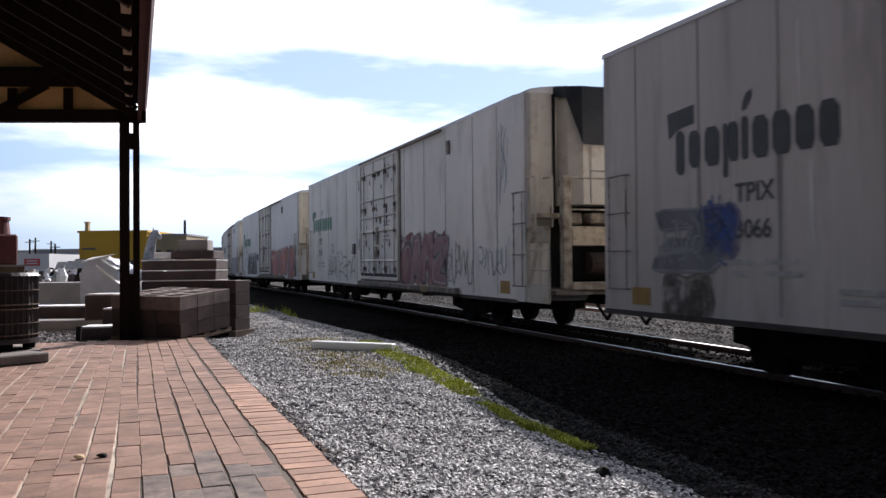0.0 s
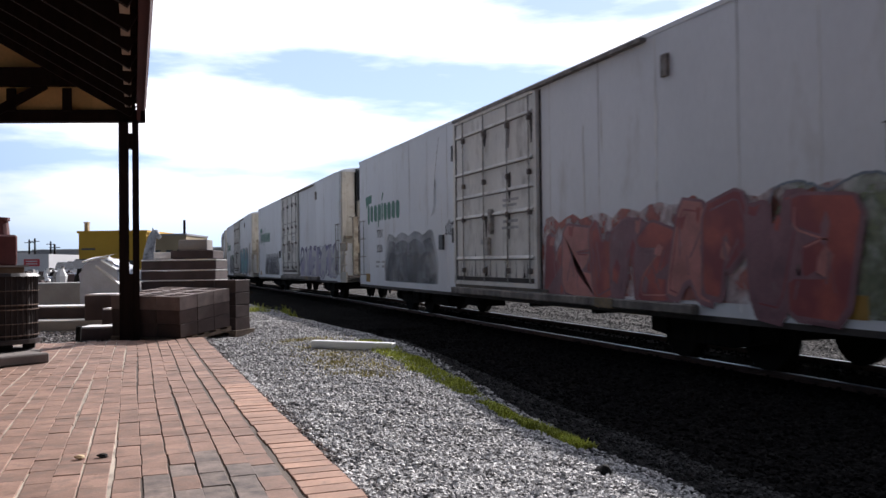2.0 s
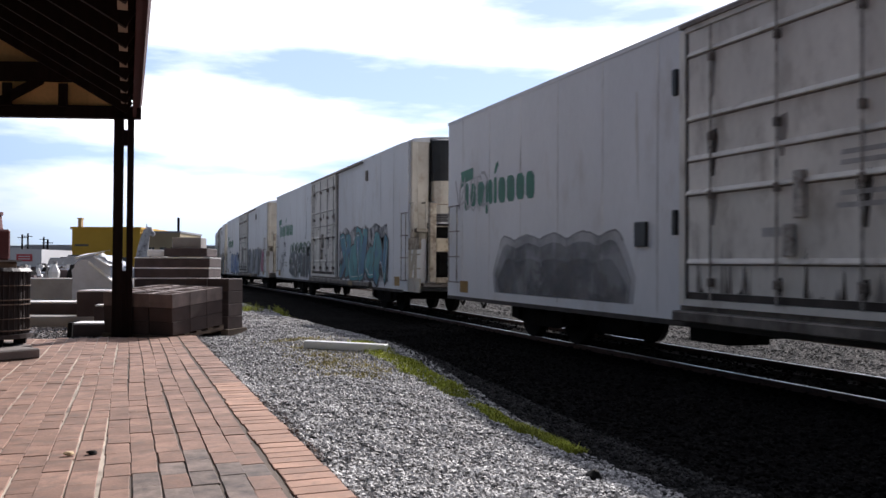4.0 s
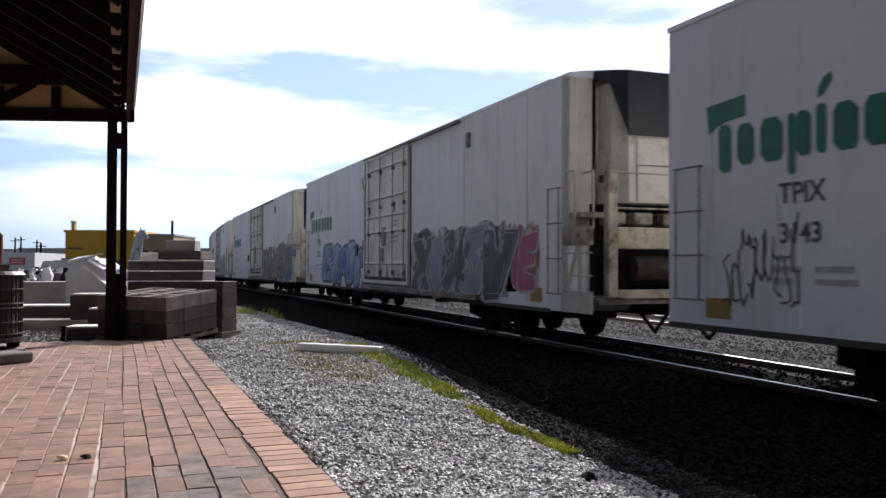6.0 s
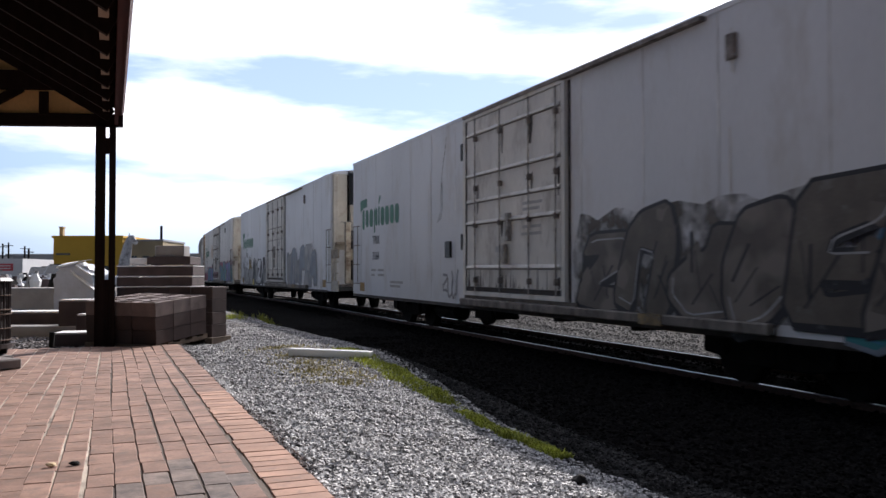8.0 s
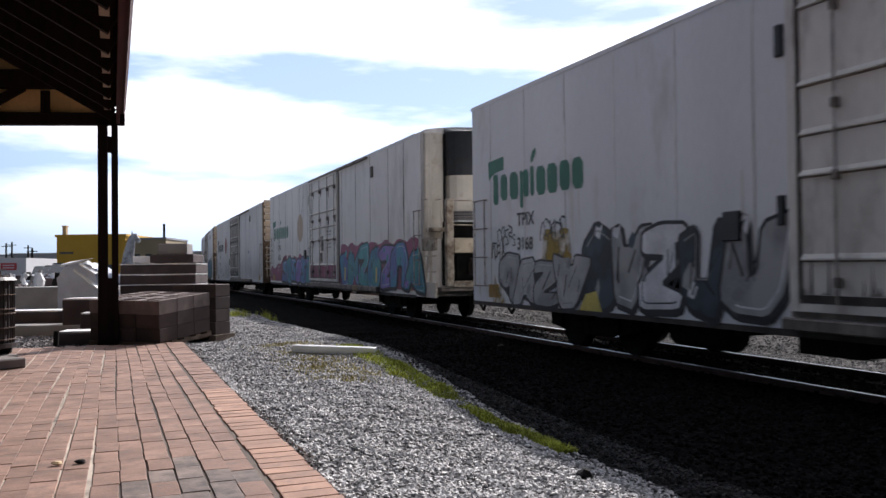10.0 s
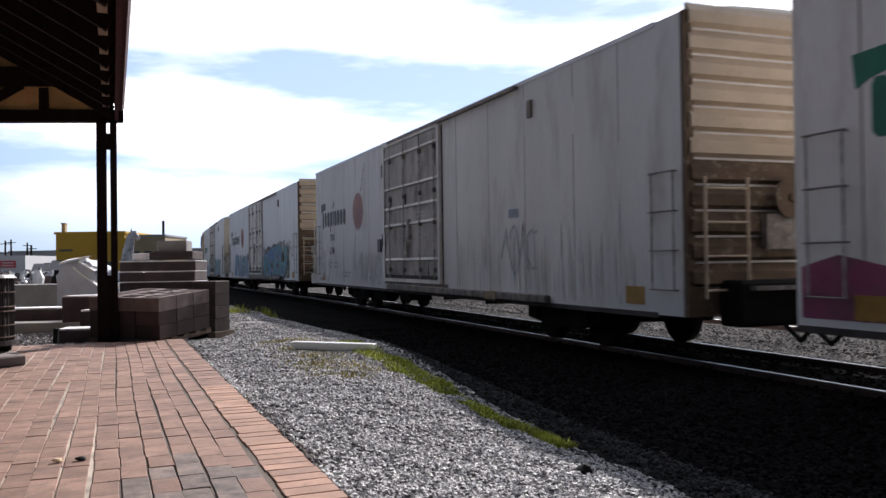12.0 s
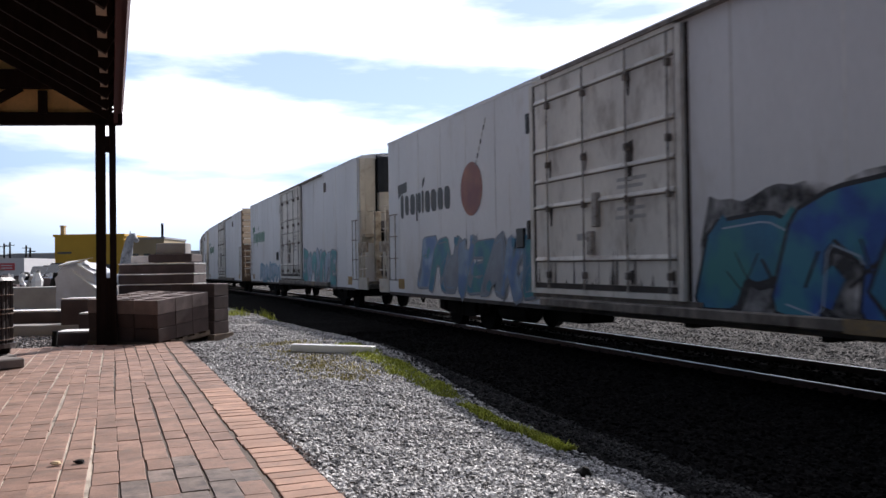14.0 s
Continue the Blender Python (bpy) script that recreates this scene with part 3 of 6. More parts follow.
def build_car(corrugated, raked=False):
    """A boxcar with its base at rail height; the platform side is -x, the leading end -y."""
    car = new("refrigerated_boxcar")
    dr = DOOR + (0.45 if corrugated else 0.0)
    HB = HL + (0.55 if corrugated else 0.38)
    # the box: side walls, crowned roof
    bm = bmesh.new()
    prof = [(-HALF, SILL), (-HALF, EAVE), (-1.45, EAVE + 0.07), (-0.8, EAVE + 0.14), (0, EAVE + 0.17), (0.8, EAVE + 0.14), (1.45, EAVE + 0.07), (HALF, EAVE), (HALF, SILL)]
    prism(bm, prof, "y", -HB, HL)
    es = [e for e in bm.edges if abs(e.verts[0].co.y - e.verts[1].co.y) < 0.01 and (abs(e.verts[0].co.x) > 1.4 and abs(e.verts[1].co.x) > 1.4)]
    bmesh.ops.bevel(bm, geom=es, offset=0.05, segments=3, affect="EDGES")
    part("body", bm, M_WHITE, car)
    bm = bmesh.new()
    box(bm, -HALF - 0.012, -HALF + 0.1, -HL + 0.02, HL - 0.02, EAVE - 0.05, EAVE + 0.012)
    part("eave_rail", bm, M_WHITE, car)
    bm = bmesh.new()
    box(bm, -HALF - 0.003, -HALF + 0.06, -HL + 0.03, HL - 0.03, SILL - 0.04, SILL + 0.03)
    part("side_sill", bm, M_SKIRT, car, "dark grimy lower edge of the wall")
    # welded seams in the wall
    bm = bmesh.new()
    side_strip(bm, -0.014, 0.014, SILL + 0.1, EAVE - 0.06, 0.003)
    seam = mesh("wall_seam", bm, M_SEAM)
    for y in (-9.0, -7.75, -6.1, -4.6, -3.0, 2.0, 3.4, 4.8, 6.2, 7.6, 9.0):
        piece("wall_seam", seam, car, pose(0, y, 0))
    # plug door
    bm = bmesh.new()
    side_strip(bm, -1.9 + dr, 1.9 + dr, 1.0, 4.30, 0.05)
    door = part("door", bm, M_GRIME, car)
    bm = bmesh.new()
    for y0, y1, z0, z1 in ((-2.02, -1.91, 0.9, 4.34), (1.91, 2.02, 0.9, 4.34), (-1.90, 1.90, 4.31, 4.38), (-1.90, 1.90, 0.9, 0.98)):
        box(bm, -HALF - 0.075, -HALF - 0.001, y0 + dr, y1 + dr, z0, z1)
    part("door_frame", bm, M_GRIME, door)
    for y in (-1.78 + dr, -0.85 + dr, 0.28 + dr, 1.38 + dr):
        bm = bmesh.new()
        tube(bm, (-HALF - 0.10, y, 0.98), (-HALF - 0.10, y, 4.30), 0.015, 8)
        bar = part("locking_bar", bm, M_BAR, door)
        for z in (1.2, 2.25, 2.95, 3.9):
            bm = bmesh.new()
            box(bm, -HALF - 0.13, -HALF - 0.05, y - 0.03, y + 0.03, z - 0.05, z + 0.05)
            bevel(bm, 0.01)
            part("bar_guide", bm, M_RUSTY, bar)
    for y0, y1, z0, z1 in ((-2.09, -2.022, 0.9, 4.34), (2.022, 2.075, 0.9, 4.36)):
        bm = bmesh.new()
        side_strip(bm, y0 + dr, y1 + dr, z0, z1, 0.007)
        part("door_seal", bm, M_SKIRT, door, "blackened door seal")
    bm = bmesh.new()
    for y0, y1, z0, z1 in ((-1.905, -1.865, 0.985, 4.305), (1.865, 1.905, 0.985, 4.305), (-1.86, 1.86, 0.985, 1.07)):
        side_strip(bm, y0 + dr, y1 + dr, z0, z1, 0.053)
    part("door_gap", bm, M_SKIRT, door)
    for z, d in ((1.45, 0.035), (2.3, 0.05), (2.72, 0.03), (3.22, 0.05), (4.02, 0.035)):
        bm = bmesh.new()
        prism(bm, ((-HALF - 0.05, z - 0.03), (-HALF - 0.05 - d, z - 0.028), (-HALF - 0.05 - d, z - 0.012), (-HALF - 0.05, z + 0.035)), "y", -1.86 + dr, 1.86 + dr)
        part("door_batten", bm, M_GRIME, door)
        # dark strip painted as the batten's shadow line
        bm = bmesh.new()
        side_strip(bm, -1.86 + dr, 1.86 + dr, z - 0.05, z - 0.031, 0.0525)
        part("batten_grime", bm, M_RUSTY, door)
    for y, z, h in ((-0.05 + dr, 1.9, 0.5), (0.1 + dr, 1.5, 0.35)):
        bm = bmesh.new()
        box(bm, -HALF - 0.13, -HALF - 0.05, y - 0.07, y + 0.07, z, z + h)
        bevel(bm, 0.015)
        part("latch", bm, M_BAR, door)
    # door tracks above and below
    bm = bmesh.new()
    box(bm, -HALF - 0.10, -HALF - 0.005, -5.9, 1.4, EAVE - 0.10, EAVE - 0.045)
    part("door_track", bm, M_RUSTY, car, "dark upper door track")
    bm = bmesh.new()
    box(bm, -HALF - 0.13, -HALF - 0.021, -7.0, 1.5, SILL + 0.03, SILL + 0.16)
    bevel(bm, 0.015)
    part("door_track", bm, M_SILLG, car, "dirty lower door track")
    bm = bmesh.new()
    side_strip(bm, -2.3 + dr, 2.05 + dr, SILL + 0.165, 0.895, 0.03)
    part("door_skirt", bm, M_SILLG, car, "grimy panel under the door")
    # small boxes and vents on the wall
    for y, z, w, h, m in ((-6.35, 3.95, 0.15, 0.30, M_RUSTY), (2.35, 1.82, 0.28, 0.34, M_BLACK), (2.18 + dr, 3.75, 0.10, 0.34, M_BLACK), (2.18 + dr, 1.95, 0.09, 0.32, M_BLACK)):
        bm = bmesh.new()
        box(bm, -HALF - 0.05, -HALF + 0.01, y - w / 2, y + w / 2, z - h / 2, z + h / 2)
        bevel(bm, 0.012)
        part("vent_box", bm, m, car)
    # reflective plates along the sill
    for y in (-9.35, 8.9, -4.9):
        bm = bmesh.new()
        side_strip(bm, y - 0.22, y + 0.22, SILL + 0.12, SILL + 0.36, 0.006) if abs(y) > 8 else side_strip(bm, y - 0.25, y + 0.25, SILL + 0.02, SILL + 0.16, 0.14 if -7.0 < y < 1.5 else 0.026)
        part("reflector", bm, M_YELLOW if abs(y) > 8 else M_YELLOWD, car, "dirty yellow reflective plate")
    # rear end ladder and lettering guards
    ladder_side(car, HL - 0.72, 1.0, 2.62, 4)
    # rear end wall ribs
    for i in range(9):
        bm = bmesh.new()
        z = 1.0 + i * 0.4
        prism(bm, ((HL, z - 0.05), (HL + 0.06, z), (HL, z + 0.05)), "x", -1.45, 1.45)
        part("end_rib", bm, M_ENDW, car)
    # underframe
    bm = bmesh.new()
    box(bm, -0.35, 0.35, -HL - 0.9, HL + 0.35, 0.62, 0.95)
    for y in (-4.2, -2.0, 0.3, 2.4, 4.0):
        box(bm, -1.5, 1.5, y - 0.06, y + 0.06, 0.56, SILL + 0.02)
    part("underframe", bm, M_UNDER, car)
    bm = bmesh.new()
    tube(bm, (-1.1, 2.9, 0.50), (-1.1, 4.0, 0.50), 0.2, 12)
    part("air_reservoir", bm, M_UNDER, car)
    bm = bmesh.new()
    box(bm, -1.3, -0.7, 0.9, 1.7, 0.42, 0.66)
    part("brake_valve_box", bm, M_UNDER, car)
    for y0, y1 in ((-HL - 1.75, -HL - 0.7), (HL + 0.3, HL + 0.95)):
        bm = bmesh.new()
        box(bm, -0.12, 0.12, y0, y1, 0.72, 0.96)
        box(bm, -0.2, 0.2, y0 if y0 < 0 else y1 - 0.35, y0 + 0.35 if y0 < 0 else y1, 0.68, 1.0)
        bevel(bm, 0.03)
        part("coupler", bm, M_UNDER, car)
        bm = bmesh.new()
        for sx in (-0.45,):
            ym = (y0 + y1) / 2
            tube(bm, (sx, ym - 0.4, 0.75), (sx, ym, 0.38), 0.03, 6)
            tube(bm, (sx, ym, 0.38), (sx, ym + 0.45, 0.70), 0.03, 6)
        part("air_hose", bm, M_UNDER, car)
    if corrugated:
        # pressed steel end with deep horizontal ribs
        n = 11
        for i in range(n):
            z0 = SILL + 0.35 + i * 0.325
            bm = bmesh.new()
            prism(bm, ((-HB, z0 + 0.015), (-HB - 0.10, z0 + 0.06), (-HB - 0.10, z0 + 0.20), (-HB - 0.01, z0 + 0.31), (-HB, z0 + 0.31)), "x", -1.56, 1.56)
            part("end_rib", bm, M_RUSTEND if i < 5 else M_CREAM, car, "rusty cream pressed steel rib")
        bm = bmesh.new()
        box(bm, -1.59, 1.59, -HB - 0.03, -HB + 0.01, SILL, SILL + 0.36)
        box(bm, -1.62, -1.5, -HB - 0.06, -HB + 0.01, SILL, EAVE)
        part("end_frame", bm, M_RUSTEND, car)
        ladder_side(car, -HB + 0.16, 1.0, 2.5, 4)
        for i in range(4):
            bm = bmesh.new()
            z = 1.0 + i * 0.42
            tube(bm, (-1.45, -HB - 0.2, z), (-0.8, -HB - 0.2, z), 0.018, 6)
            part("rung", bm, M_CREAM, car)
        bm = bmesh.new()
        for x in (-1.45, -0.8):
            tube(bm, (x, -HB - 0.2, 0.9), (x, -HB - 0.2, 2.4), 0.022, 6)
        part("ladder_stile", bm, M_CREAM, car)
        bm = bmesh.new()
        box(bm, -1.15, 1.0, -HB - 0.45, -HB - 0.04, 0.55, 1.12)
        bevel(bm, 0.04)
        part("draft_gear", bm, M_UNDER, car, "black draft gear under the end wall")
        # hand brake wheel and crossover platform
        bm = bmesh.new()
        tube(bm, (-0.15, -HB - 0.26, 2.15), (-0.15, -HB - 0.22, 2.15), 0.26, 18)
        tube(bm, (-0.15, -HB - 0.3, 2.15), (-0.15, -HB - 0.05, 2.15), 0.06, 8)
        part("brake_wheel", bm, M_RUSTEND, car)
        bm = bmesh.new()
        box(bm, -1.0, 0.9, -HB - 0.55, -HB - 0.06, 1.0, 1.05)
        part("platform", bm, M_RUSTY, car)
        bm = bmesh.new()
        box(bm, -0.5, 0.0, -HB - 0.2, -HB - 0.08, 1.5, 1.95)
        part("brake_housing", bm, M_RUSTY, car)
        unit_end(car, -HL, True, False)
    else:
        unit_end(car, -HB, False, raked)
        ladder_side(car, -HB + 0.04, 0.95, 2.65, 4, 0.36)
    # trucks
    for y in (-6.4, 6.4):
        tr = build_truck()
        tr.parent = car
        tr.matrix_basis = pose(0, y, 0)
    return car


def bowed(x0, x1, z0, z1, d, y0, base=0.4):
    """A housing on the end wall whose front bows outwards."""
    bm = bmesh.new()
    pts = [(x0, y0)]
    for i in range(17):
        u = i / 16
        pts.append((x0 + (x1 - x0) * u, y0 - d * (base + (1 - base) * math.sin(math.pi * u) ** 0.6)))
    pts.append((x1, y0))
    prism(bm, pts, "z", z0, z1)
    return bm


def raked_hood(y0):
    """A black hood over a chamfered housing: its lower rim climbs back along both sides."""
    bm = bmesh.new()
    plan = ((-1.04, 0.0, 4.40), (-0.97, 0.38, 4.30), (-0.79, 0.65, 3.45), (0.79, 0.65, 3.45), (0.97, 0.38, 4.30), (1.04, 0.0, 4.40))
    lo = [bm.verts.new((x, y0 - d, z)) for x, d, z in plan]
    hi = [bm.verts.new((x * 0.99, y0 - d * 0.93, EAVE + 0.10 - 0.12 * d)) for x, d, _ in plan]
    for k in range(5):
        bm.faces.new((lo[k], lo[k + 1], hi[k + 1]))
        bm.faces.new((lo[k], hi[k + 1], hi[k]))
    bm.faces.new(hi)
    bm.faces.new((lo[0], hi[0], hi[5], lo[5]))
    bm.faces.new(lo[::-1])
    return bm


def unit_end(car, y0, rear, raked):
    """The machinery end: cream wall, cooling unit over a dark bay, and a frame of posts and beams standing off it."""
    def add(name, bm, material, parent, label=""):
        if rear:
            for v in bm.verts:
                v.co.y = -v.co.y
        return part(name, bm, material, parent, label)

    def block(x0, x1, ya, yb, z0, z1, bev=0.0):
        bm = bmesh.new()
        box(bm, x0, x1, y0 - yb, y0 - ya, z0, z1)
        if bev:
            bevel(bm, bev)
        return bm
    yf = 0.95
    add("end_wall", block(-1.55, 1.55, -0.01, 0.02, 2.0, EAVE - 0.02), M_ENDW, car)
    # rolled corner posts
    for sx in (-1, 1):
        add("corner_post", block(sx * 1.47 - 0.09, sx * 1.47 + 0.09, 0.0, 0.10, 2.02, EAVE - 0.03, 0.03), M_ENDW, car, "cream rolled corner post with rusty foot")
        # black strip painted for the shaded gap beside the cooling unit
        add("gap_seal", block(sx * 1.05 - 0.022, sx * 1.05 + 0.022, 0.021, 0.06, 2.25, EAVE - 0.04), M_UNDER, car)
    # no opening here: a black sheet on the wall paints its darkness
    add("end_recess", block(-1.12, 1.12, 0.021, 0.06, SILL + 0.25, 2.4), M_UNDER, car, "flat black sheet painting the shaded space under the cooling unit")
    if rear:
        for x in (-0.55, 0.55):
            add("ladder_stile", block(x - 0.03, x + 0.03, yf - 0.03, yf + 0.03, 2.0, 2.85), M_ENDW, car)
    elif raked:
        bm = bmesh.new()
        prism(bm, [(x, y0 - d) for x, d in ((-1.0, 0.02), (-0.94, 0.36), (-0.77, 0.62), (0.77, 0.62), (0.94, 0.36), (1.0, 0.02))], "z", 2.40, 4.34)
        for v in bm.verts:
            if v.co.z > 4:
                v.co.x, v.co.y = v.co.x * 0.95, y0 + (v.co.y - y0) * 0.86
        unit = add("cooling_unit", bm, M_ENDW, car, "white chamfered cooling unit housing")
        add("hood", raked_hood(y0), M_BLACK, unit, "black raked hood over the unit")
        add("panel_joint", block(-0.60, 0.60, 0.621, 0.626, 2.985, 3.0), M_RUSTY, unit)
        for x in (-0.62, 0.0):
            add("panel_joint", block(x - 0.008, x + 0.008, 0.621, 0.627, 2.42, 3.44), M_RUSTY, unit)
        add("port", block(0.10, 0.24, 0.621, 0.640, 2.66, 2.80), M_BLACK, unit)
        add("port", block(-1.005, -0.93, 0.12, 0.24, 2.74, 2.86), M_BLACK, unit)
        for x in (-0.85, -0.35, 0.2, 0.7):
            add("coil_pack", block(x - 0.17, x + 0.17, 0.1, 0.42, 2.05, 2.26, 0.03), M_ENDD, car)
    else:
        unit = add("cooling_unit", bowed(-1.0, 1.0, 2.63, 3.449, 0.58, y0), M_ENDW, car, "cream painted bowed cooling unit housing")
        bm = bowed(-1.03, 1.03, 3.45, EAVE + 0.10, 0.63, y0)
        top = max(v.co.z for v in bm.verts)
        for v in bm.verts:
            if v.co.z > top - 0.01 and v.co.y < y0 - 0.2:
                v.co.z -= 0.10
                v.co.y += 0.10
        add("grille", bm, M_BLACK, unit, "black upper grille of the unit")
        add("lower_grille", bowed(-0.98, 0.98, 2.40, 2.629, 0.55, y0), M_GRILLE, unit, "grey louvred band below the panels")
        for z in (2.46, 2.52, 2.58):
            add("louvre", bowed(-0.985, 0.985, z, z + 0.012, 0.557, y0), M_UNDER, unit)
        add("drip_lip", block(-0.95, 0.95, 0.3, 0.585, 2.375, 2.398), M_PVC, unit, "bright drip lip")
        for x, d in ((-0.5, 0.50), (0.28, 0.56)):
            add("panel_joint", block(x - 0.009, x + 0.009, d, d + 0.035, 2.64, 3.44), M_RUSTY, unit)
        for z, w in ((2.94, 0.46), (2.85, 0.66), (2.76, 0.24)):
            add("unit_lettering", block(-0.12 - w / 2, -0.12 + w / 2, 0.55, 0.589, z - 0.025, z + 0.025), M_INK, unit, "row of faded dark lettering")
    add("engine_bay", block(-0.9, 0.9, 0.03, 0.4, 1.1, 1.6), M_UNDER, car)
    bm = bmesh.new()
    tube(bm, (-0.62, y0 - 0.45, 1.36), (0.35, y0 - 0.45, 1.36), 0.2, 14)
    add("compressor_tank", bm, M_RUSTDARK, car, "rusty brown compressor tank")
    for x in (-1.30, 1.30):
        add("platform_post", block(x - (0.045 if rear else 0.085), x + (0.045 if rear else 0.085), yf - 0.08, yf + 0.06, SILL + 0.25, 2.85, 0.015), M_ENDD, car)
    add("platform_beam", block(-1.21, 1.21, yf - 0.06, yf + 0.05, 1.66, 1.99, 0.012), M_BEAM, car, "broad soiled cream cross beam")
    add("platform_beam", block(-1.21, 1.21, yf - 0.06, yf + 0.05, 0.90, 1.04, 0.012), M_ENDD, car)
    add("platform", block(-1.5, 1.5, 0.02, yf, 0.82, 0.895), M_RUSTY, car)
    for z in (2.28, 2.82):
        bm = bmesh.new()
        tube(bm, (-1.3, y0 - yf, z), (1.3, y0 - yf, z), 0.016, 6)
        add("handrail", bm, M_ENDD, car)
    add("step_panel", block(-HALF, -HALF + 0.05, 0.001, yf - 0.1, SILL, SILL + 0.34), M_ENDW, car)
    add("side_beam", block(-HALF, -HALF + 0.05, 0.001, yf - 0.1, 1.72, 2.0), M_ENDD, car)
    add("step_shelf", block(-HALF + 0.06, -1.1, 0.02, 0.5, 2.16, 2.24), M_ENDD, car)
    for x in (-HALF + 0.02, -1.25):
        bm = bmesh.new()
        tube(bm, (x, y0 - 0.35, 2.0), (x, y0 - 0.35, 2.9), 0.02, 6)
        tube(bm, (x, y0 - 0.35, 2.9), (x, y0 - 0.02, 2.9), 0.02, 6)
        add("grab_iron", bm, M_ENDW, car)
    for z in (1.25, 1.6):
        bm = bmesh.new()
        tube(bm, (-HALF + 0.02, y0 - yf + 0.1, z), (-HALF + 0.02, y0, z), 0.018, 6)
        add("rung", bm, M_ENDW, car)
    for ya, yb in ((0.08, 0.45), (0.5, 0.5), (0.06, 0.06)):
        bm = bmesh.new()
        beam(bm, (-HALF + 0.025, y0 - ya, SILL + 0.3), (-HALF + 0.025, y0 - yb, 1.75), 0.05, 0.05)
        add("brace", bm, M_ENDW, car)


def text_mesh(body, size, material):
    cu = bpy.data.curves.new("stencil", "FONT")
    cu.body, cu.size, cu.extrude, cu.offset = body, size, 0.0, 0.006
    ob = bpy.data.objects.new("stencil", cu)
    scene.collection.objects.link(ob)
    me = bpy.data.meshes.new_from_object(ob.evaluated_get(bpy.context.evaluated_depsgraph_get()))
    bpy.data.objects.remove(ob)
    me.materials.clear()
    me.materials.append(material)
    return me


# on the wall, reading runs from the rear end (+y) to the front (-y)
WALL = Matrix(((0, 0, -1, -HALF - 0.006), (-1, 0, 0, 0), (0, 1, 0, 0), (0, 0, 0, 1)))


def plate(pts, t=0.0):
    """A flat painted shape on the wall: (distance from the rear end, height)."""
    bm = bmesh.new()
    vs = [bm.verts.new((-HALF - 0.005 - t, HL - a, z)) for a, z in pts]
    bm.faces.new(vs)
    return bm


def plate_at(da, sx, pts):
    return plate([(0.8 + (a - 0.8) * sx + da, z) for a, z in pts])


def wordmark(car, material, da=0.12, sx=1.0):
    """The maker's mark as plain upright blocks under a bar."""
    mark = part("brand_mark", plate_at(da, sx, ((0.80, 3.32), (1.48, 3.36), (1.48, 3.12), (1.18, 3.10), (1.0, 3.06), (0.84, 2.98))), material, car, "brand mark drawn as plain blocks")
    z = 2.56
    for a0, a1, z0, z1 in ((1.02, 1.24, 2.50, 3.062), (1.34, 1.62, 2.56, 3.03), (1.72, 2.06, 2.55, 3.03), (2.13, 2.24, 2.38, 3.03), (2.25, 2.46, 2.56, 3.03), (2.52, 2.66, 2.56, 3.06), (2.74, 3.06, 2.55, 3.03), (3.12, 3.46, 2.55, 3.03), (3.53, 3.86, 2.56, 3.03), (3.93, 4.26, 2.55, 3.03)):
        w, h = a1 - a0, z1 - z0
        c = min(0.09, w * 0.3)
        part("brand_block", plate_at(da, sx, ((a0 + c, z0), (a1 - c * 0.5, z0), (a1, z0 + c), (a1, z1 - c), (a1 - c, z1), (a0 + c * 0.6, z1), (a0, z1 - c), (a0, z0 + c))), material, mark)
    part("leaf_mark", plate_at(da, sx, ((2.54, 3.12), (2.62, 3.14), (2.74, 3.28), (2.72, 3.36), (2.62, 3.32), (2.55, 3.22))), material, mark)


def stencils(car, number, material, da=0.0):
    piece("stencil", text_mesh("TPIX", 0.31, material), car, WALL @ pose(-HL + 2.0 + da, 2.08, 0))
    piece("stencil", text_mesh(number, 0.30, material), car, WALL @ pose(-HL + 2.0 + da, 1.66, 0))
    for a, z, w in ((1.9, 1.35, 0.42), (2.5, 1.35, 0.5), (1.9, 1.22, 0.3), (2.5, 1.22, 0.55), (3.55, 1.05, 1.0), (3.55, 0.95, 0.8)):
        a += da
        part("small_stencil", plate(((a, z), (a + w, z), (a + w, z + 0.06), (a, z + 0.06))), M_FAINT, car)


def ribbon(pts, width, t):
    """A bent stroke of even width as one connected strip on the wall."""
    bm = bmesh.new()
    prev = None
    n = len(pts)
    for i, p in enumerate(pts):
        d = (pts[min(i + 1, n - 1)] - pts[max(i - 1, 0)])
        d = d.normalized() if d.length > 1e-4 else Vector((1, 0))
        q = Vector((-d.y, d.x)) * width / 2
        cur = [bm.verts.new((-HALF - 0.005 - t, HL - r.x, r.y)) for r in (p + q, p - q)]
        if prev:
            bm.faces.new((prev[0], cur[0], cur[1], prev[1]))
        prev = cur
    return bm


BENDS = ([(0, 0), (0.02, 0.7), (0.25, 1.0), (0.7, 1.0), (0.95, 0.6), (0.95, 0)], [(0.95, 0.85), (0.5, 1), (0.08, 0.75), (0.05, 0.25), (0.5, 0), (0.95, 0.2)],
         [(0, 1), (0.05, 0.3), (0.45, 0.0), (0.85, 0.3), (0.95, 1)], [(0.9, 1), (0.2, 0.9), (0.15, 0.6), (0.8, 0.45), (0.9, 0.1), (0.1, 0)],
         [(0, 0), (0.35, 1.0), (0.6, 0.4), (1.0, 0.0)], [(0.1, 0.9), (0.9, 0.9), (0.5, 0.5), (0.1, 0.05), (1.0, 0.1)])


def turned(bend, rng):
    """The bend mirrored or turned over by chance."""
    fx, fz = rng.random() < 0.5, rng.random() < 0.5
    return [((1 - x) if fx else x, (1 - z) if fz else z) for x, z in bend]


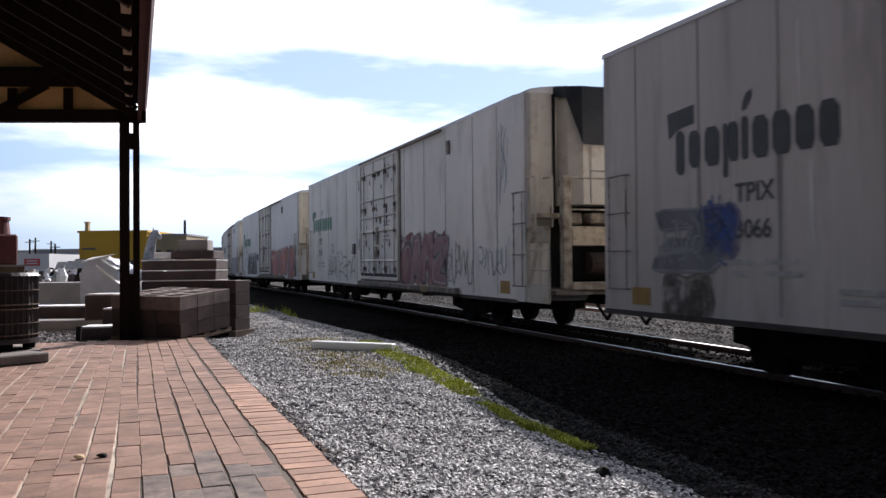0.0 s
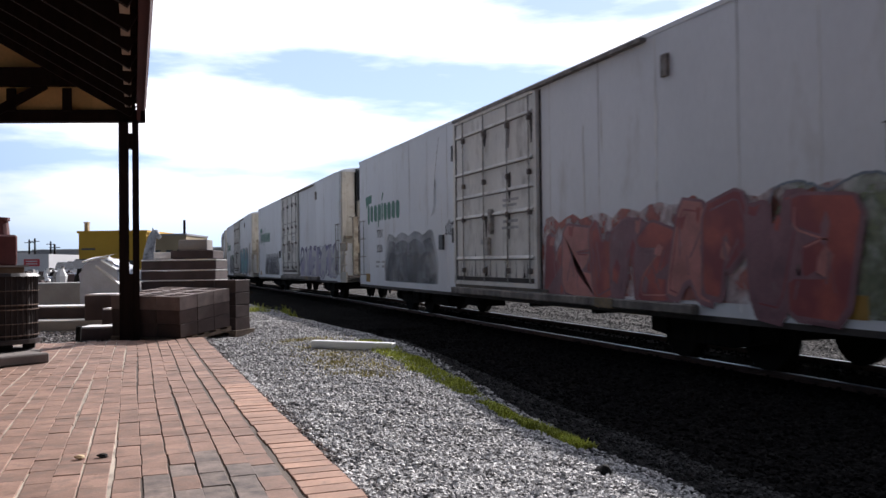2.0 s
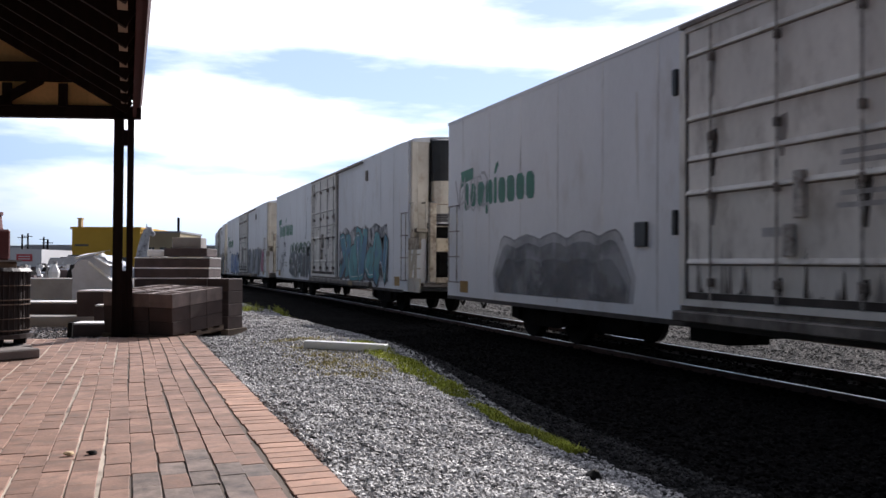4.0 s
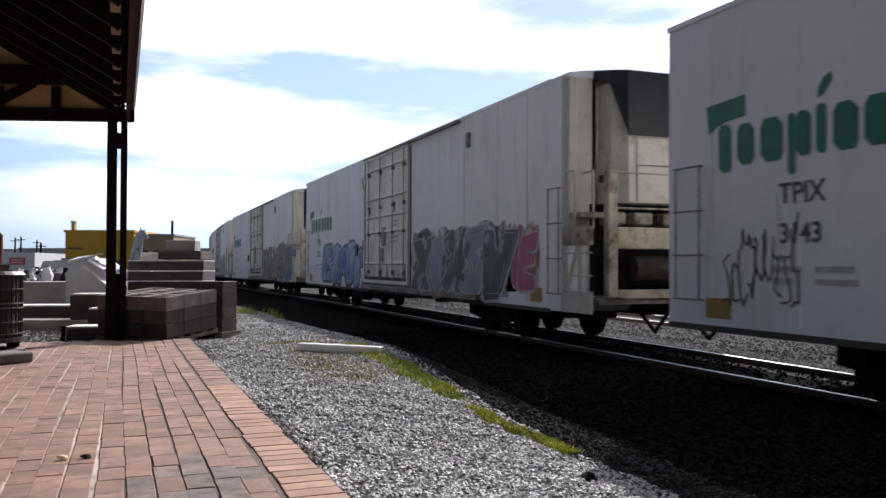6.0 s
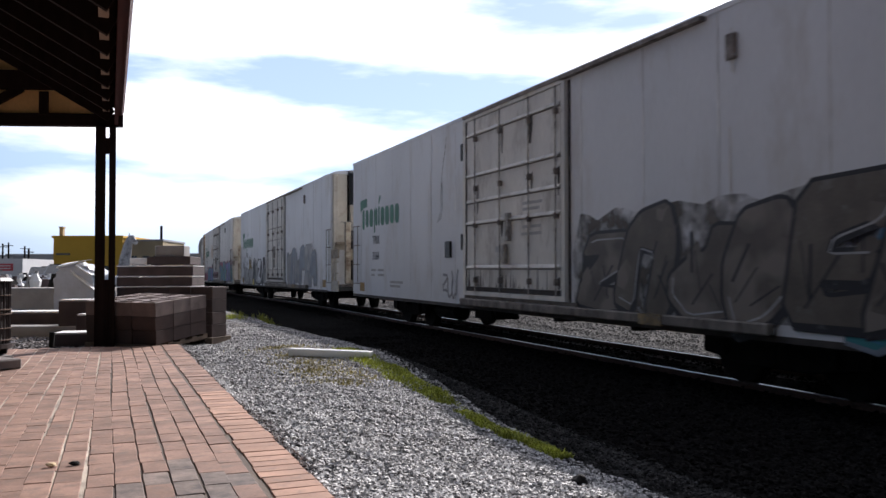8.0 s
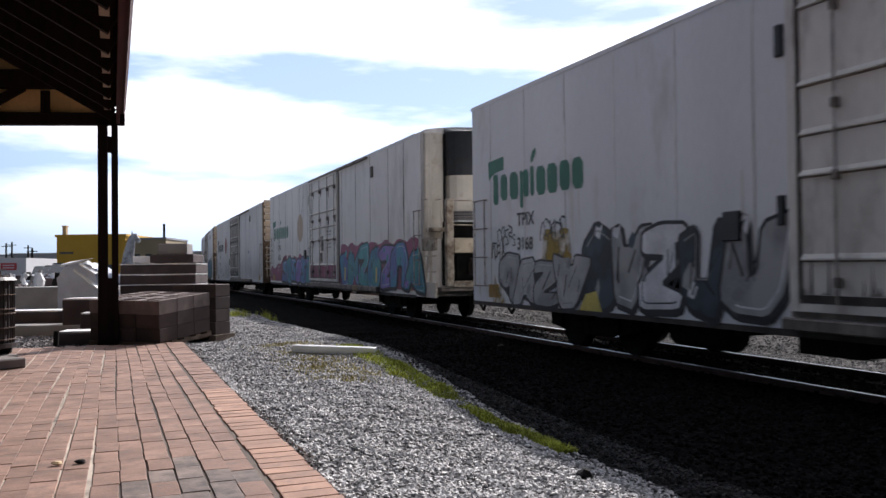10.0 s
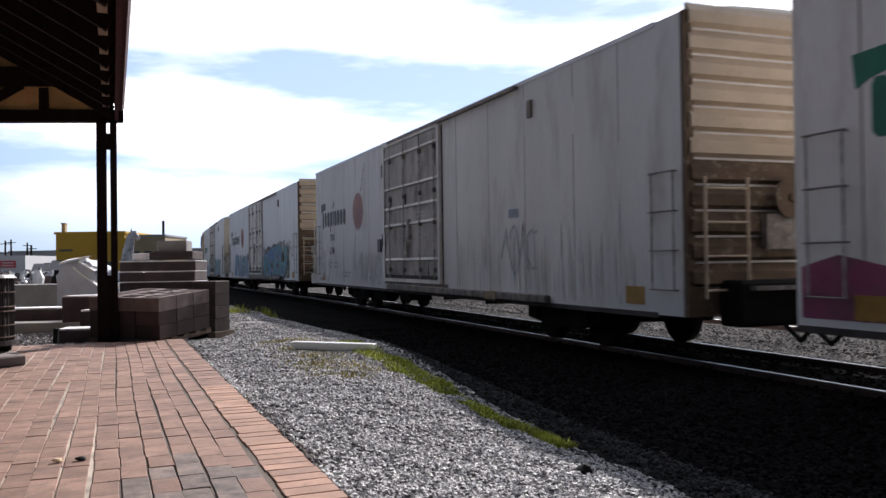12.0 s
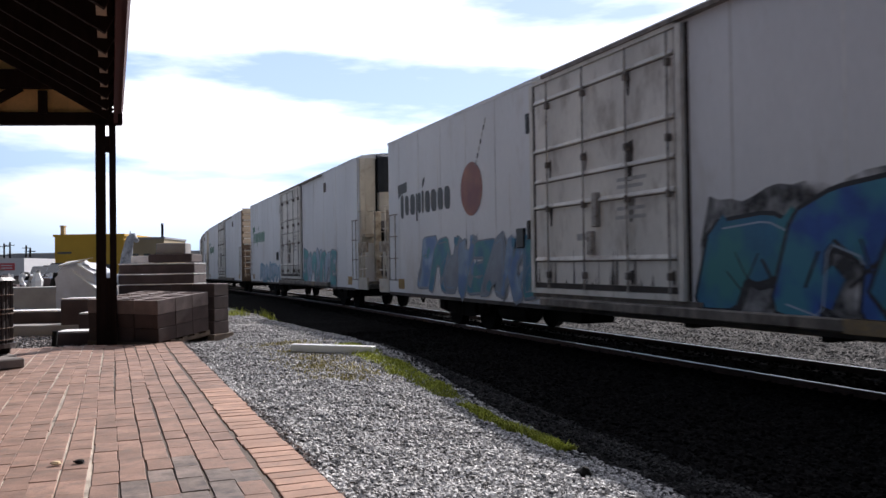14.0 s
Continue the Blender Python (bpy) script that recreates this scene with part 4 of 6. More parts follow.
def smooth_path(pts, jitter, rng):
    out = []
    for (ax, az), (bx, bz) in zip(pts, pts[1:]):
        for u in (0.0, 0.5):
            out.append(Vector((ax + (bx - ax) * u, az + (bz - az) * u)))
    out.append(Vector(pts[-1]))
    return [p + Vector((rng.uniform(-jitter, jitter), rng.uniform(-jitter, jitter))) for p in out]


# fat sprayed forms in a unit square: arch, cup, branch, comb, wedge, flag, zigzag, spike, blob
FORMS = (
    ((0, 0), (0.05, 0.8), (0.3, 1), (0.75, 1), (0.98, 0.75), (1, 0), (0.66, 0), (0.64, 0.55), (0.36, 0.55), (0.34, 0)),
    ((0, 1), (0.32, 1), (0.36, 0.42), (0.62, 0.4), (0.66, 1.05), (1, 0.95), (0.95, 0.2), (0.75, 0), (0.25, -0.05), (0.03, 0.2)),
    ((0, 0), (0.02, 1), (0.34, 1), (0.37, 0.66), (0.66, 1.02), (1, 0.92), (0.64, 0.5), (1.02, 0.05), (0.7, -0.05), (0.36, 0.32), (0.34, 0)),
    ((0, 0), (0, 1), (0.95, 1.03), (0.9, 0.74), (0.4, 0.71), (0.42, 0.6), (0.8, 0.6), (0.8, 0.38), (0.4, 0.37), (0.41, 0.28), (1, 0.3), (1, 0)),
    ((-0.05, 0), (0.28, 1), (0.7, 1.05), (1.05, 0), (0.7, -0.02), (0.62, 0.22), (0.4, 0.22), (0.32, 0)),
    ((0, 0), (0, 1), (0.6, 1.03), (0.95, 0.8), (0.9, 0.5), (0.6, 0.36), (0.38, 0.36), (0.36, 0)),
    ((0, 0.1), (0.1, 0.35), (0.58, 0.3), (0.05, 0.65), (0.1, 1), (0.9, 1), (1, 0.75), (0.5, 0.72), (0.98, 0.4), (0.92, 0.02), (0.3, -0.03)),
    ((0, 0.95), (0.3, 1), (0.45, 0.5), (0.6, 0.7), (0.95, 1.05), (1, 0.1), (0.72, 0), (0.68, 0.45), (0.5, 0.2), (0.36, 0.05), (0.1, 0)),
    ((0.1, 0.1), (0, 0.55), (0.2, 0.95), (0.6, 1.05), (0.95, 0.85), (1, 0.4), (0.8, 0.05), (0.4, -0.05)),
)


def rounded(pts, k=0.13):
    """The outline with its corners cut."""
    out = []
    for q in range(len(pts)):
        a, b = pts[q], pts[(q + 1) % len(pts)]
        out += [a.lerp(b, k), a.lerp(b, 1 - k)]
    return out


def swollen(pts, d):
    """The outline moved outwards by d."""
    n = len(pts)
    area = sum(pts[q].x * pts[(q + 1) % n].y - pts[(q + 1) % n].x * pts[q].y for q in range(n))
    sgn = 1 if area > 0 else -1
    out = []
    for q in range(n):
        e1, e2 = pts[q] - pts[q - 1], pts[(q + 1) % n] - pts[q]
        nn = Vector((e1.y, -e1.x)).normalized() + Vector((e2.y, -e2.x)).normalized()
        out.append(pts[q] + nn * (sgn * d / max(0.6, nn.length)))
    return out


def graffiti(car, a0, a1, z0, z1, fills, edge, seed, letters=5, halo=None, slant=0.15, label="", shine=None, line=0.05, rise=0.0):
    """A sprayed piece: mist behind, fat interlocking forms with a thick edge, inner slits, colour flashes and highlights."""
    rng = random.Random(seed)
    w, h = (a1 - a0) / letters, z1 - z0
    if halo:
        pts, n = [], 30
        for i in range(n):
            u = i / (n - 1)
            lump = 0.14 * abs(math.sin(u * letters * 3.1 + seed)) + rng.uniform(-0.03, 0.05)
            pts.append((a0 - 0.2 + (a1 - a0 + 0.4) * u, z1 + rise * u + (lump if 0 < i < n - 1 else -0.45)))
        pts += [(a1 + 0.15, z0 + 0.02), (a0 - 0.15, z0 + 0.02)]
        part("graffiti_cloud", plate(pts, 0.0), halo, car, label)
    layer, last = 0.001, -1
    for k in range(letters):
        f = rng.randrange(len(FORMS))
        while f == last:
            f = rng.randrange(len(FORMS))
        last = f
        hh = h * rng.uniform(0.86, 1.05) + rise * k / letters
        base = z0 + h * rng.uniform(-0.03, 0.05)
        wide = w * rng.uniform(1.15, 1.5)

        def place(p):
            return Vector((a0 + w * k - 0.06 * w + wide * p[0] + slant * (p[1] - 0.5) * hh, base + hh * p[1]))
        form = rounded([place((x + rng.uniform(-0.09, 0.09), z + rng.uniform(-0.08, 0.08))) for x, z in turned(FORMS[f], rng)])
        for name, d, off, m in (("graffiti_shadow", line * 1.25, (line * 0.8, -line * 0.7), edge), ("graffiti_edge", line, (0, 0), edge), ("graffiti_fill", 0.0, (0, 0), fills[k % len(fills)])):
            layer += 0.00025
            part(name, plate([(p.x + off[0], p.y + off[1]) for p in swollen(form, d)], layer), m, car)
        # flashes of the other colours, cut across the form
        mid = sum((p for p in form), Vector((0, 0))) / len(form)
        for q in range(3 if len(fills) > 1 else 0):
            layer += 0.0002
            p0 = form[rng.randrange(len(form))].lerp(mid, 0.25)
            e, hgt = rng.uniform(0.05, 0.15) * w, rng.uniform(0.12, 0.3) * hh
            part("graffiti_flash", plate([(p0.x - e, p0.y), (p0.x + e * 0.4, p0.y - 0.2 * hgt), (p0.x + e + slant * hgt, p0.y + 0.6 * hgt), (p0.x + slant * hgt, p0.y + hgt if p0.y + hgt < z1 else p0.y + 0.4 * hgt), (p0.x - e * 0.8, p0.y + 0.5 * hgt)], layer), fills[(k + 1 + q) % len(fills)], car)
        layer += 0.0002
        for _ in range(4):
            u0, v0, lean = rng.uniform(0.12, 0.85), rng.uniform(0.08, 0.5), rng.uniform(-0.3, 0.3)
            v1 = v0 + rng.uniform(0.15, 0.45)
            part("graffiti_slit", ribbon([place((u0 + lean * q / 3, v0 + (v1 - v0) * q / 3)) for q in range(4)], line * rng.uniform(0.3, 0.9), layer), edge, car)
        layer += 0.0002
        top = form[len(form) // 6: len(form) // 2]
        part("graffiti_highlight", ribbon([p.lerp(mid, 0.14) for p in top], 0.022, layer), shine or fills[(k + 1) % len(fills)], car)


def balloon(car, a0, a1, z0, z1, material, rim, seed, lobes=5):
    """A swelling fog of paint with pinched lobes along its top."""
    rng = random.Random(seed)
    rims = None
    for layer, (inset, most) in enumerate(((0.0, 1.0), (0.1, 0.86), (0.22, 0.6))):
        pts, n = [], 48
        for i in range(n):
            u = i / (n - 1)
            ends = min(1.0, 0.15 + 9 * min(u, 1 - u)) ** 0.5
            pts.append((a0 + inset + (a1 - a0 - 2 * inset) * u, z0 + (z1 - z0) * most * ends * (0.90 + 0.10 * abs(math.sin(u * lobes * math.pi)) + rng.uniform(-0.008, 0.008)) + 0.01))
        rims = rims or pts[:]
        pts += [(a1 - inset - 0.06, z0), (a0 + inset + 0.06, z0)]
        part("graffiti_cloud", plate(pts, 0.0004 * layer), material, car, "soft fog of spray paint" if layer == 0 else "")
    part("graffiti_stroke", ribbon([Vector(p) for p in rims[3:-3]], 0.028, 0.002), rim, car)
    for k in range(1, lobes):
        a = a0 + (a1 - a0) * k / lobes
        z = z0 + (z1 - z0) * 0.9
        part("graffiti_stroke", ribbon([Vector((a - 0.02, z + 0.03)), Vector((a, z - 0.08)), Vector((a + rng.uniform(-0.1, 0.1), z - rng.uniform(0.2, 0.6)))], 0.03, 0.0024), rim, car)


def ghost_fruit(car, a0, z):
    """What is left of a weathered fruit picture: a thin smear and a broken straw."""
    part("faded_fruit", plate([(a0 - 0.26, z - 0.5), (a0 + 0.0, z - 0.42), (a0 + 0.10, z - 0.2), (a0 + 0.12, z + 0.15), (a0 + 0.02, z + 0.5), (a0 - 0.04, z + 0.1), (a0 - 0.06, z - 0.25)]), MIST["smear"], car, "thin grey-green smear of a faded picture")
    for i in range(6):
        a, h = a0 + 0.02 + 0.05 * i, z + 0.5 + 0.14 * i
        part("straw_stripe", plate(((a, h), (a + 0.035, h), (a + 0.07, h + 0.09), (a + 0.035, h + 0.09)), 0.0004), M_SEAMD, car)


def scrawl(car, a0, a1, z0, z1, material, seed, strokes=7, width=0.03):
    """A thin one-colour tag of bent strokes."""
    rng = random.Random(seed)
    w = (a1 - a0) / strokes
    for k in range(strokes):
        bend = turned(BENDS[rng.randrange(len(BENDS))], rng)
        sc = rng.uniform(0.5, 1.0)
        lo = rng.uniform(0, 1 - sc)
        path = [Vector((a0 + w * (k + p.x * 1.1), z0 + (z1 - z0) * (lo + sc * p.y))) for p in smooth_path(bend, 0.12, rng)]
        part("graffiti_stroke", ribbon(path, width * rng.uniform(0.7, 1.3), 0.002 + 0.0002 * k), material, car)


def rust_spots(car, count, seed):
    """Dark rubbed and rusted patches on the door."""
    rng = random.Random(seed)
    for k in range(count):
        a, z, r = HL - DOOR + rng.uniform(-1.75, 1.75), rng.uniform(1.2, 4.1), rng.uniform(0.03, 0.105)
        pts = [(a + r * rng.uniform(0.5, 1.0) * math.cos(i * 0.7), z + 1.5 * r * rng.uniform(0.5, 1.0) * math.sin(i * 0.7)) for i in range(9)]
        part("rust_spot", plate(pts, 0.0485 + 0.0003 * k), M_RUSTDARK, car)


def fruit(car, material, z=2.84, a0=6.62):
    """A round fruit with a striped straw, painted beside the mark."""
    pts = [(a0 + 0.54 * math.cos(i * math.pi / 14), z + 0.53 * math.sin(i * math.pi / 14)) for i in range(28)]
    f = part("fruit_picture", plate(pts), material, car, "painted round fruit with a drinking straw")
    for i in range(7):
        a, h = a0 + 0.2 + 0.075 * i, z + 0.44 + 0.125 * i
        part("straw_stripe", plate(((a, h), (a + 0.06, h), (a + 0.10, h + 0.10), (a + 0.04, h + 0.10))), M_DARK if i % 2 else M_FAINT, f)


G = {
    "wine": fade("spray_magenta_cloud", (0.30, 0.055, 0.13), (0.20, 0.06, 0.10)),
    "maroon": paint("spray_maroon", (0.20, 0.05, 0.07), 0.12), "pinkred": paint("spray_faded_red", (0.50, 0.13, 0.10), 0.15),
    "grey": paint("spray_grey", (0.22, 0.22, 0.23), 0.1), "palegrey": paint("spray_pale_grey", (0.36, 0.36, 0.37), 0.3),
    "purple2": paint("spray_dull_violet", (0.17, 0.17, 0.29), 0.3), "black": paint("spray_black", (0.02, 0.02, 0.025)), "teal": paint("spray_teal", (0.05, 0.28, 0.31)), "cyan": paint("spray_cyan", (0.09, 0.27, 0.40)),
    "blue": paint("spray_blue", (0.04, 0.12, 0.42)), "pale": paint("spray_pale_blue", (0.29, 0.40, 0.53), 0.1), "green": paint("spray_green", (0.06, 0.16, 0.09)),
    "brown": paint("spray_brown", (0.13, 0.11, 0.09)), "magenta": paint("spray_magenta", (0.38, 0.06, 0.15)), "violet": paint("spray_violet", (0.20, 0.14, 0.42)),
    "yellow": paint("spray_yellow", (0.62, 0.50, 0.06), 0.1), "white": paint("spray_white", (0.72, 0.72, 0.74)), "olive": paint("spray_olive", (0.30, 0.31, 0.22), 0.2),
    "slate": paint("spray_slate", (0.16, 0.20, 0.26), 0.1), "peach": mat("faded_orange_fruit", (0.50, 0.38, 0.27), 0.55, var=0.12, scale=3, fine=40), "rust": fade("rust_red_fruit", (0.34, 0.105, 0.055), (0.20, 0.05, 0.045), 1.2),
}

MIST = {"black": mist("mist_black", (0.03, 0.03, 0.035)), "brown": mist("mist_brown", (0.13, 0.11, 0.09)), "green": mist("mist_green", (0.07, 0.14, 0.09)), "maroon": mist("mist_maroon", (0.20, 0.05, 0.07)), "pinkred": mist("mist_pinkred", (0.44, 0.13, 0.10)), "purple": mist("mist_purple", (0.24, 0.22, 0.36)), "grey": mist("mist_grey", (0.19, 0.19, 0.20), 0.52, 0.22, 1.2),
        "smear": mist("mist_smear", (0.30, 0.34, 0.33), 0.6, 0.2, 2.0), "blue": mist("mist_blue", (0.05, 0.11, 0.36), 0.8, 0.15, 3.0), "olive": mist("mist_olive", (0.24, 0.27, 0.15), 0.7), "yellow": mist("mist_yellow", (0.45, 0.30, 0.05), 0.8)}
F = {"sea": fade("spray_sea", (0.035, 0.17, 0.30), (0.05, 0.25, 0.27)), "dusk": fade("spray_dusk", (0.10, 0.13, 0.36), (0.06, 0.24, 0.40)), "deep": fade("spray_deep", (0.03, 0.10, 0.36), (0.05, 0.24, 0.34)),
     "ember": fade("spray_ember", (0.42, 0.10, 0.075), (0.26, 0.055, 0.06)), "wine": fade("spray_wine", (0.19, 0.055, 0.07), (0.30, 0.14, 0.14)), "earth": fade("spray_earth", (0.125, 0.105, 0.09), (0.22, 0.19, 0.165)),
     "ice": fade("spray_ice", (0.24, 0.35, 0.50), (0.10, 0.20, 0.42)), "coal": fade("spray_coal", (0.022, 0.026, 0.034), (0.05, 0.075, 0.10)), "ash": fade("spray_ash", (0.27, 0.27, 0.28), (0.42, 0.42, 0.42)), "heather": fade("spray_heather", (0.27, 0.25, 0.40), (0.36, 0.32, 0.40))}

CARS = []
REAR = []  # place of each car's rear end along the track at 0 s


def repaint(car, material, seam=None, door=None):
    """Another coat on this car's body and door alone."""
    for o in car.children_recursive:
        if o.name.split(".")[0] == "wall_seam":
            o.material_slots[0].link = "OBJECT"
            o.material_slots[0].material = seam or M_SEAMD
        elif o.name.split(".")[0] in ("body", "door"):
            o.material_slots[0].link = "OBJECT"
            o.material_slots[0].material = door if door and o.name.startswith("door") else material


def streaks(car, seed, count, z0=0.75, material=None, ztop=4.3):
    """Long runs of grime down the wall."""
    rng = random.Random(seed)
    for k in range(count):
        a = rng.choice((rng.uniform(0.3, 8.2), rng.uniform(12.9, 19.6)))
        z1 = rng.uniform(z0 + 0.6, ztop)
        w = rng.uniform(0.012, 0.05)
        part("grime_run", plate(((a, z1), (a + w * 0.6, z1), (a + w + 0.02, max(z0, z1 - rng.uniform(0.5, 2.2))), (a - 0.01, z1 - 0.5)), -0.0006), material or M_STREAK, car)


def seam_runs(car, seed, heavy, dr):
    """Dark runs that have bled down from the wall seams, and soot below the door hardware."""
    rng = random.Random(seed)
    for y in (-9.0, -7.75, -6.1, -4.6, 2.0, 3.4, 4.8, 6.2, 7.6):
        if rng.random() > 0.45 + 0.4 * heavy:
            continue
        a, z1 = HL - y, rng.uniform(2.6, 4.25)
        ln, w = rng.uniform(0.5, 1.6) * (1 + 0.5 * heavy), rng.uniform(0.012, 0.03) * (1 + 0.9 * heavy)
        z0 = max(1.0, z1 - ln)
        part("seam_run", plate(((a - w * 0.3, z1), (a + w * 0.3, z1), (a + w, (z0 + z1) / 2), (a + w * 0.5, z0), (a - w * 0.2, z0), (a - w * 0.8, (z0 + z1) / 2)), -0.0004), M_SEAMD if heavy > 0.5 else M_SEAM, car)
    for y in (-1.78, -0.85, 0.28, 1.38):
        for z in (1.2, 2.25, 2.95, 3.9):
            if rng.random() > 0.35 + 0.4 * heavy:
                continue
            a, w, ln = HL - dr - y + rng.uniform(-0.04, 0.04), rng.uniform(0.04, 0.11), rng.uniform(0.15, 0.5)
            z0 = max(1.08, z - ln)
            part("soot_run", plate(((a - w, z + 0.05), (a + w * 0.8, z + 0.09), (a + w, z - 0.05), (a + w * 0.4, z0), (a - w * 0.3, z0)), 0.0485), M_SKIRT if rng.random() < 0.5 else M_SEAMD, car)
    # notices stencilled on the door
    for a, z, w, hh in ((0.55, 2.5, 0.7, 0.05), (0.55, 2.4, 0.62, 0.05), (0.55, 2.1, 0.66, 0.05), (0.5, 1.98, 0.72, 0.05), (-0.55, 1.72, 0.3, 0.10)):
        a = HL - dr + a
        part("door_notice", plate(((a, z), (a + w, z), (a + w, z + hh), (a, z + hh)), 0.0486), M_FAINT, car)
    for k in range(26):
        a, w = HL - dr + rng.uniform(-1.85, 1.85), rng.uniform(0.012, 0.05)
        z1 = 1.075 + rng.uniform(0.08, 0.75) ** 1.5
        part("soot_run", plate(((a - w, 1.075), (a + w, 1.075), (a + w * 0.5, 0.4 * 1.075 + 0.6 * z1), (a + w * 0.1, z1), (a - w * 0.3, 0.6 * 1.075 + 0.4 * z1)), 0.0490 + 0.0001 * k), M_SEAMD if k % 3 else M_SKIRT, car)


def add_car(proto, rear, label, mark=None, number=None, da=0.0, sx=1.0):
    car = copy_thing(proto, pose(0, 0, 0))
    tagged(car, label, "freight car", "refrigerated freight cars of the train")
    if mark:
        wordmark(car, mark, da, sx)
    if number:
        stencils(car, number, M_INK, da * 1.15)
    streaks(car, 500 + len(CARS), 9)
    if len(CARS) < 12:
        seam_runs(car, 700 + len(CARS), 1.0 if len(CARS) in (0, 1, 8) else 0.3, DOOR + (0.45 if proto is RIBBED else 0.0))
    CARS.append(car)
    REAR.append(rear)
    return car


PITCH, START = 22.85, 11.12
SHIFT = {2: -0.15, 3: -0.15, 4: -0.05, 5: 0.05, 6: 0.35, 7: 0.3, 8: 0.55, 9: -0.18, 10: 0.3, 11: 0.5, 12: 0.6, 13: 0.6, 14: 0.6, 15: 0.6, 16: 0.6, 17: 0.6}


def rolled(t):
    """Metres that the train has rolled by t seconds: it gathers speed a little."""
    return 15.45 * t + 0.015 * t * t


RAKED = tagged(build_car(False, True), "white refrigerated boxcar with raked black hood", "freight car", "refrigerated freight cars of the train")
PLAIN = tagged(build_car(False), "white refrigerated boxcar", "freight car", "refrigerated freight cars of the train")
RIBBED = tagged(build_car(True), "white refrigerated boxcar with ribbed end", "freight car", "refrigerated freight cars of the train")


def at(k):
    return START + PITCH * k + SHIFT.get(k, 0.0)


c = add_car(PLAIN, at(0), "grimy white refrigerated boxcar with dark brand blocks and blue scrawls", M_DARK, "3066", 0.85, 0.84)
repaint(c, M_DULL)
graffiti(c, 1.35, 2.3, 1.25, 2.05, [MIST["grey"]], G["grey"], 3, 1, label="dark round graffiti", line=0.03)
scrawl(c, 1.4, 2.3, 1.3, 2.0, G["grey"], 6, 6, 0.03)
graffiti(c, 2.4, 2.85, 1.5, 2.1, [MIST["blue"]], MIST["purple"], 4, 1, line=0.04)
scrawl(c, 2.3, 2.95, 1.35, 2.15, MIST["blue"], 7, 5, 0.045)
balloon(c, 1.45, 2.6, 0.7, 1.22, MIST["brown"], G["brown"], 5, 2)
c = add_car(RAKED, at(1), "soiled white refrigerated boxcar with rusty door and maroon graffiti", M_GREEN, "3136")
graffiti(c, 12.65, 15.9, 0.85, 2.0, [F["wine"], G["maroon"]], MIST["grey"], 11, 4, halo=MIST["maroon"], shine=G["palegrey"])
scrawl(c, 15.9, 17.6, 0.9, 1.8, G["black"], 12, 7)
rust_spots(c, 40, 16)
repaint(c, M_WARMW)
scrawl(c, 19.0, 19.45, 2.5, 4.0, G["slate"], 13, 4, 0.022)
scrawl(c, 4.9, 7.6, 0.85, 1.85, G["grey"], 14, 5, 0.055)
scrawl(c, 3.75, 4.95, 0.95, 1.7, G["black"], 17, 8, 0.02)
scrawl(c, 4.2, 4.6, 1.65, 2.05, G["black"], 18, 3, 0.02)
scrawl(c, 18.0, 19.3, 1.1, 1.7, G["slate"], 15, 6)
c = add_car(PLAIN, at(2), "white refrigerated boxcar with faded red graffiti beside its door", M_GREEN, "3226")
graffiti(c, 12.7, 19.2, 0.85, 1.95, [F["ember"], G["pinkred"], F["ember"], G["maroon"]], G["maroon"], 25, 9, halo=MIST["pinkred"], rise=0.12, line=0.04, slant=0.1)
balloon(c, 18.0, 20.0, 0.8, 2.2, MIST["olive"], G["slate"], 22, 2)
balloon(c, 2.75, 7.3, 0.85, 2.12, MIST["grey"], G["grey"], 23, 4)
ghost_fruit(c, 7.05, 2.95)
scrawl(c, 7.75, 8.4, 1.95, 2.3, G["black"], 24, 6, 0.025)
c = add_car(PLAIN, at(3), "white refrigerated boxcar with faded violet graffiti beside its door", M_GREEN, None)
graffiti(c, 12.9, 19.6, 0.85, 1.9, [F["heather"], G["palegrey"]], G["purple2"], 31, 8, halo=MIST["purple"], line=0.03)
balloon(c, 2.5, 7.4, 0.85, 1.9, MIST["grey"], G["grey"], 32, 5)
scrawl(c, 0.5, 2.2, 2.45, 3.2, G["palegrey"], 33, 6, 0.05)
c = add_car(PLAIN, at(4), "white refrigerated boxcar with black lettered graffiti and teal graffiti", M_GREEN, "3143")
balloon(c, 3.4, 8.8, 0.95, 2.2, MIST["green"], G["green"], 44, 7)
graffiti(c, 3.75, 8.1, 0.82, 1.85, [F["coal"], G["black"]], G["palegrey"], 41, 5, slant=0.1, shine=G["slate"], line=0.03)
scrawl(c, 1.1, 2.3, 0.9, 1.9, G["black"], 42, 9)
rust_spots(c, 14, 45)
ghost_fruit(c, 7.15, 2.8)
graffiti(c, 12.9, 18.3, 0.85, 2.35, [F["sea"], G["teal"]], G["black"], 43, 5, halo=MIST["black"], shine=G["white"])
c = add_car(RAKED, at(5), "white refrigerated boxcar with pale blue and black graffiti pieces", M_GREEN, "3016")
graffiti(c, 3.0, 8.5, 0.78, 2.0, [F["ice"], F["ice"], G["blue"], F["ice"]], G["black"], 51, 5, shine=G["white"], slant=0.2, rise=0.1)
part("graffiti_flash", plate(((7.45, 1.45), (8.2, 1.42), (8.15, 1.8), (7.5, 1.82)), 0.006), G["brown"], c)
graffiti(c, 12.8, 18.0, 0.8, 2.1, [F["coal"], G["slate"]], G["palegrey"], 52, 5, halo=MIST["black"], slant=0.3, line=0.03)
graffiti(c, 18.0, 19.2, 1.0, 2.0, [G["magenta"]], G["palegrey"], 53, 2, halo=MIST["pinkred"], line=0.025)
c = add_car(PLAIN, at(6), "clean white refrigerated boxcar with brown and blue graffiti beside its door", M_GREEN, "3164")
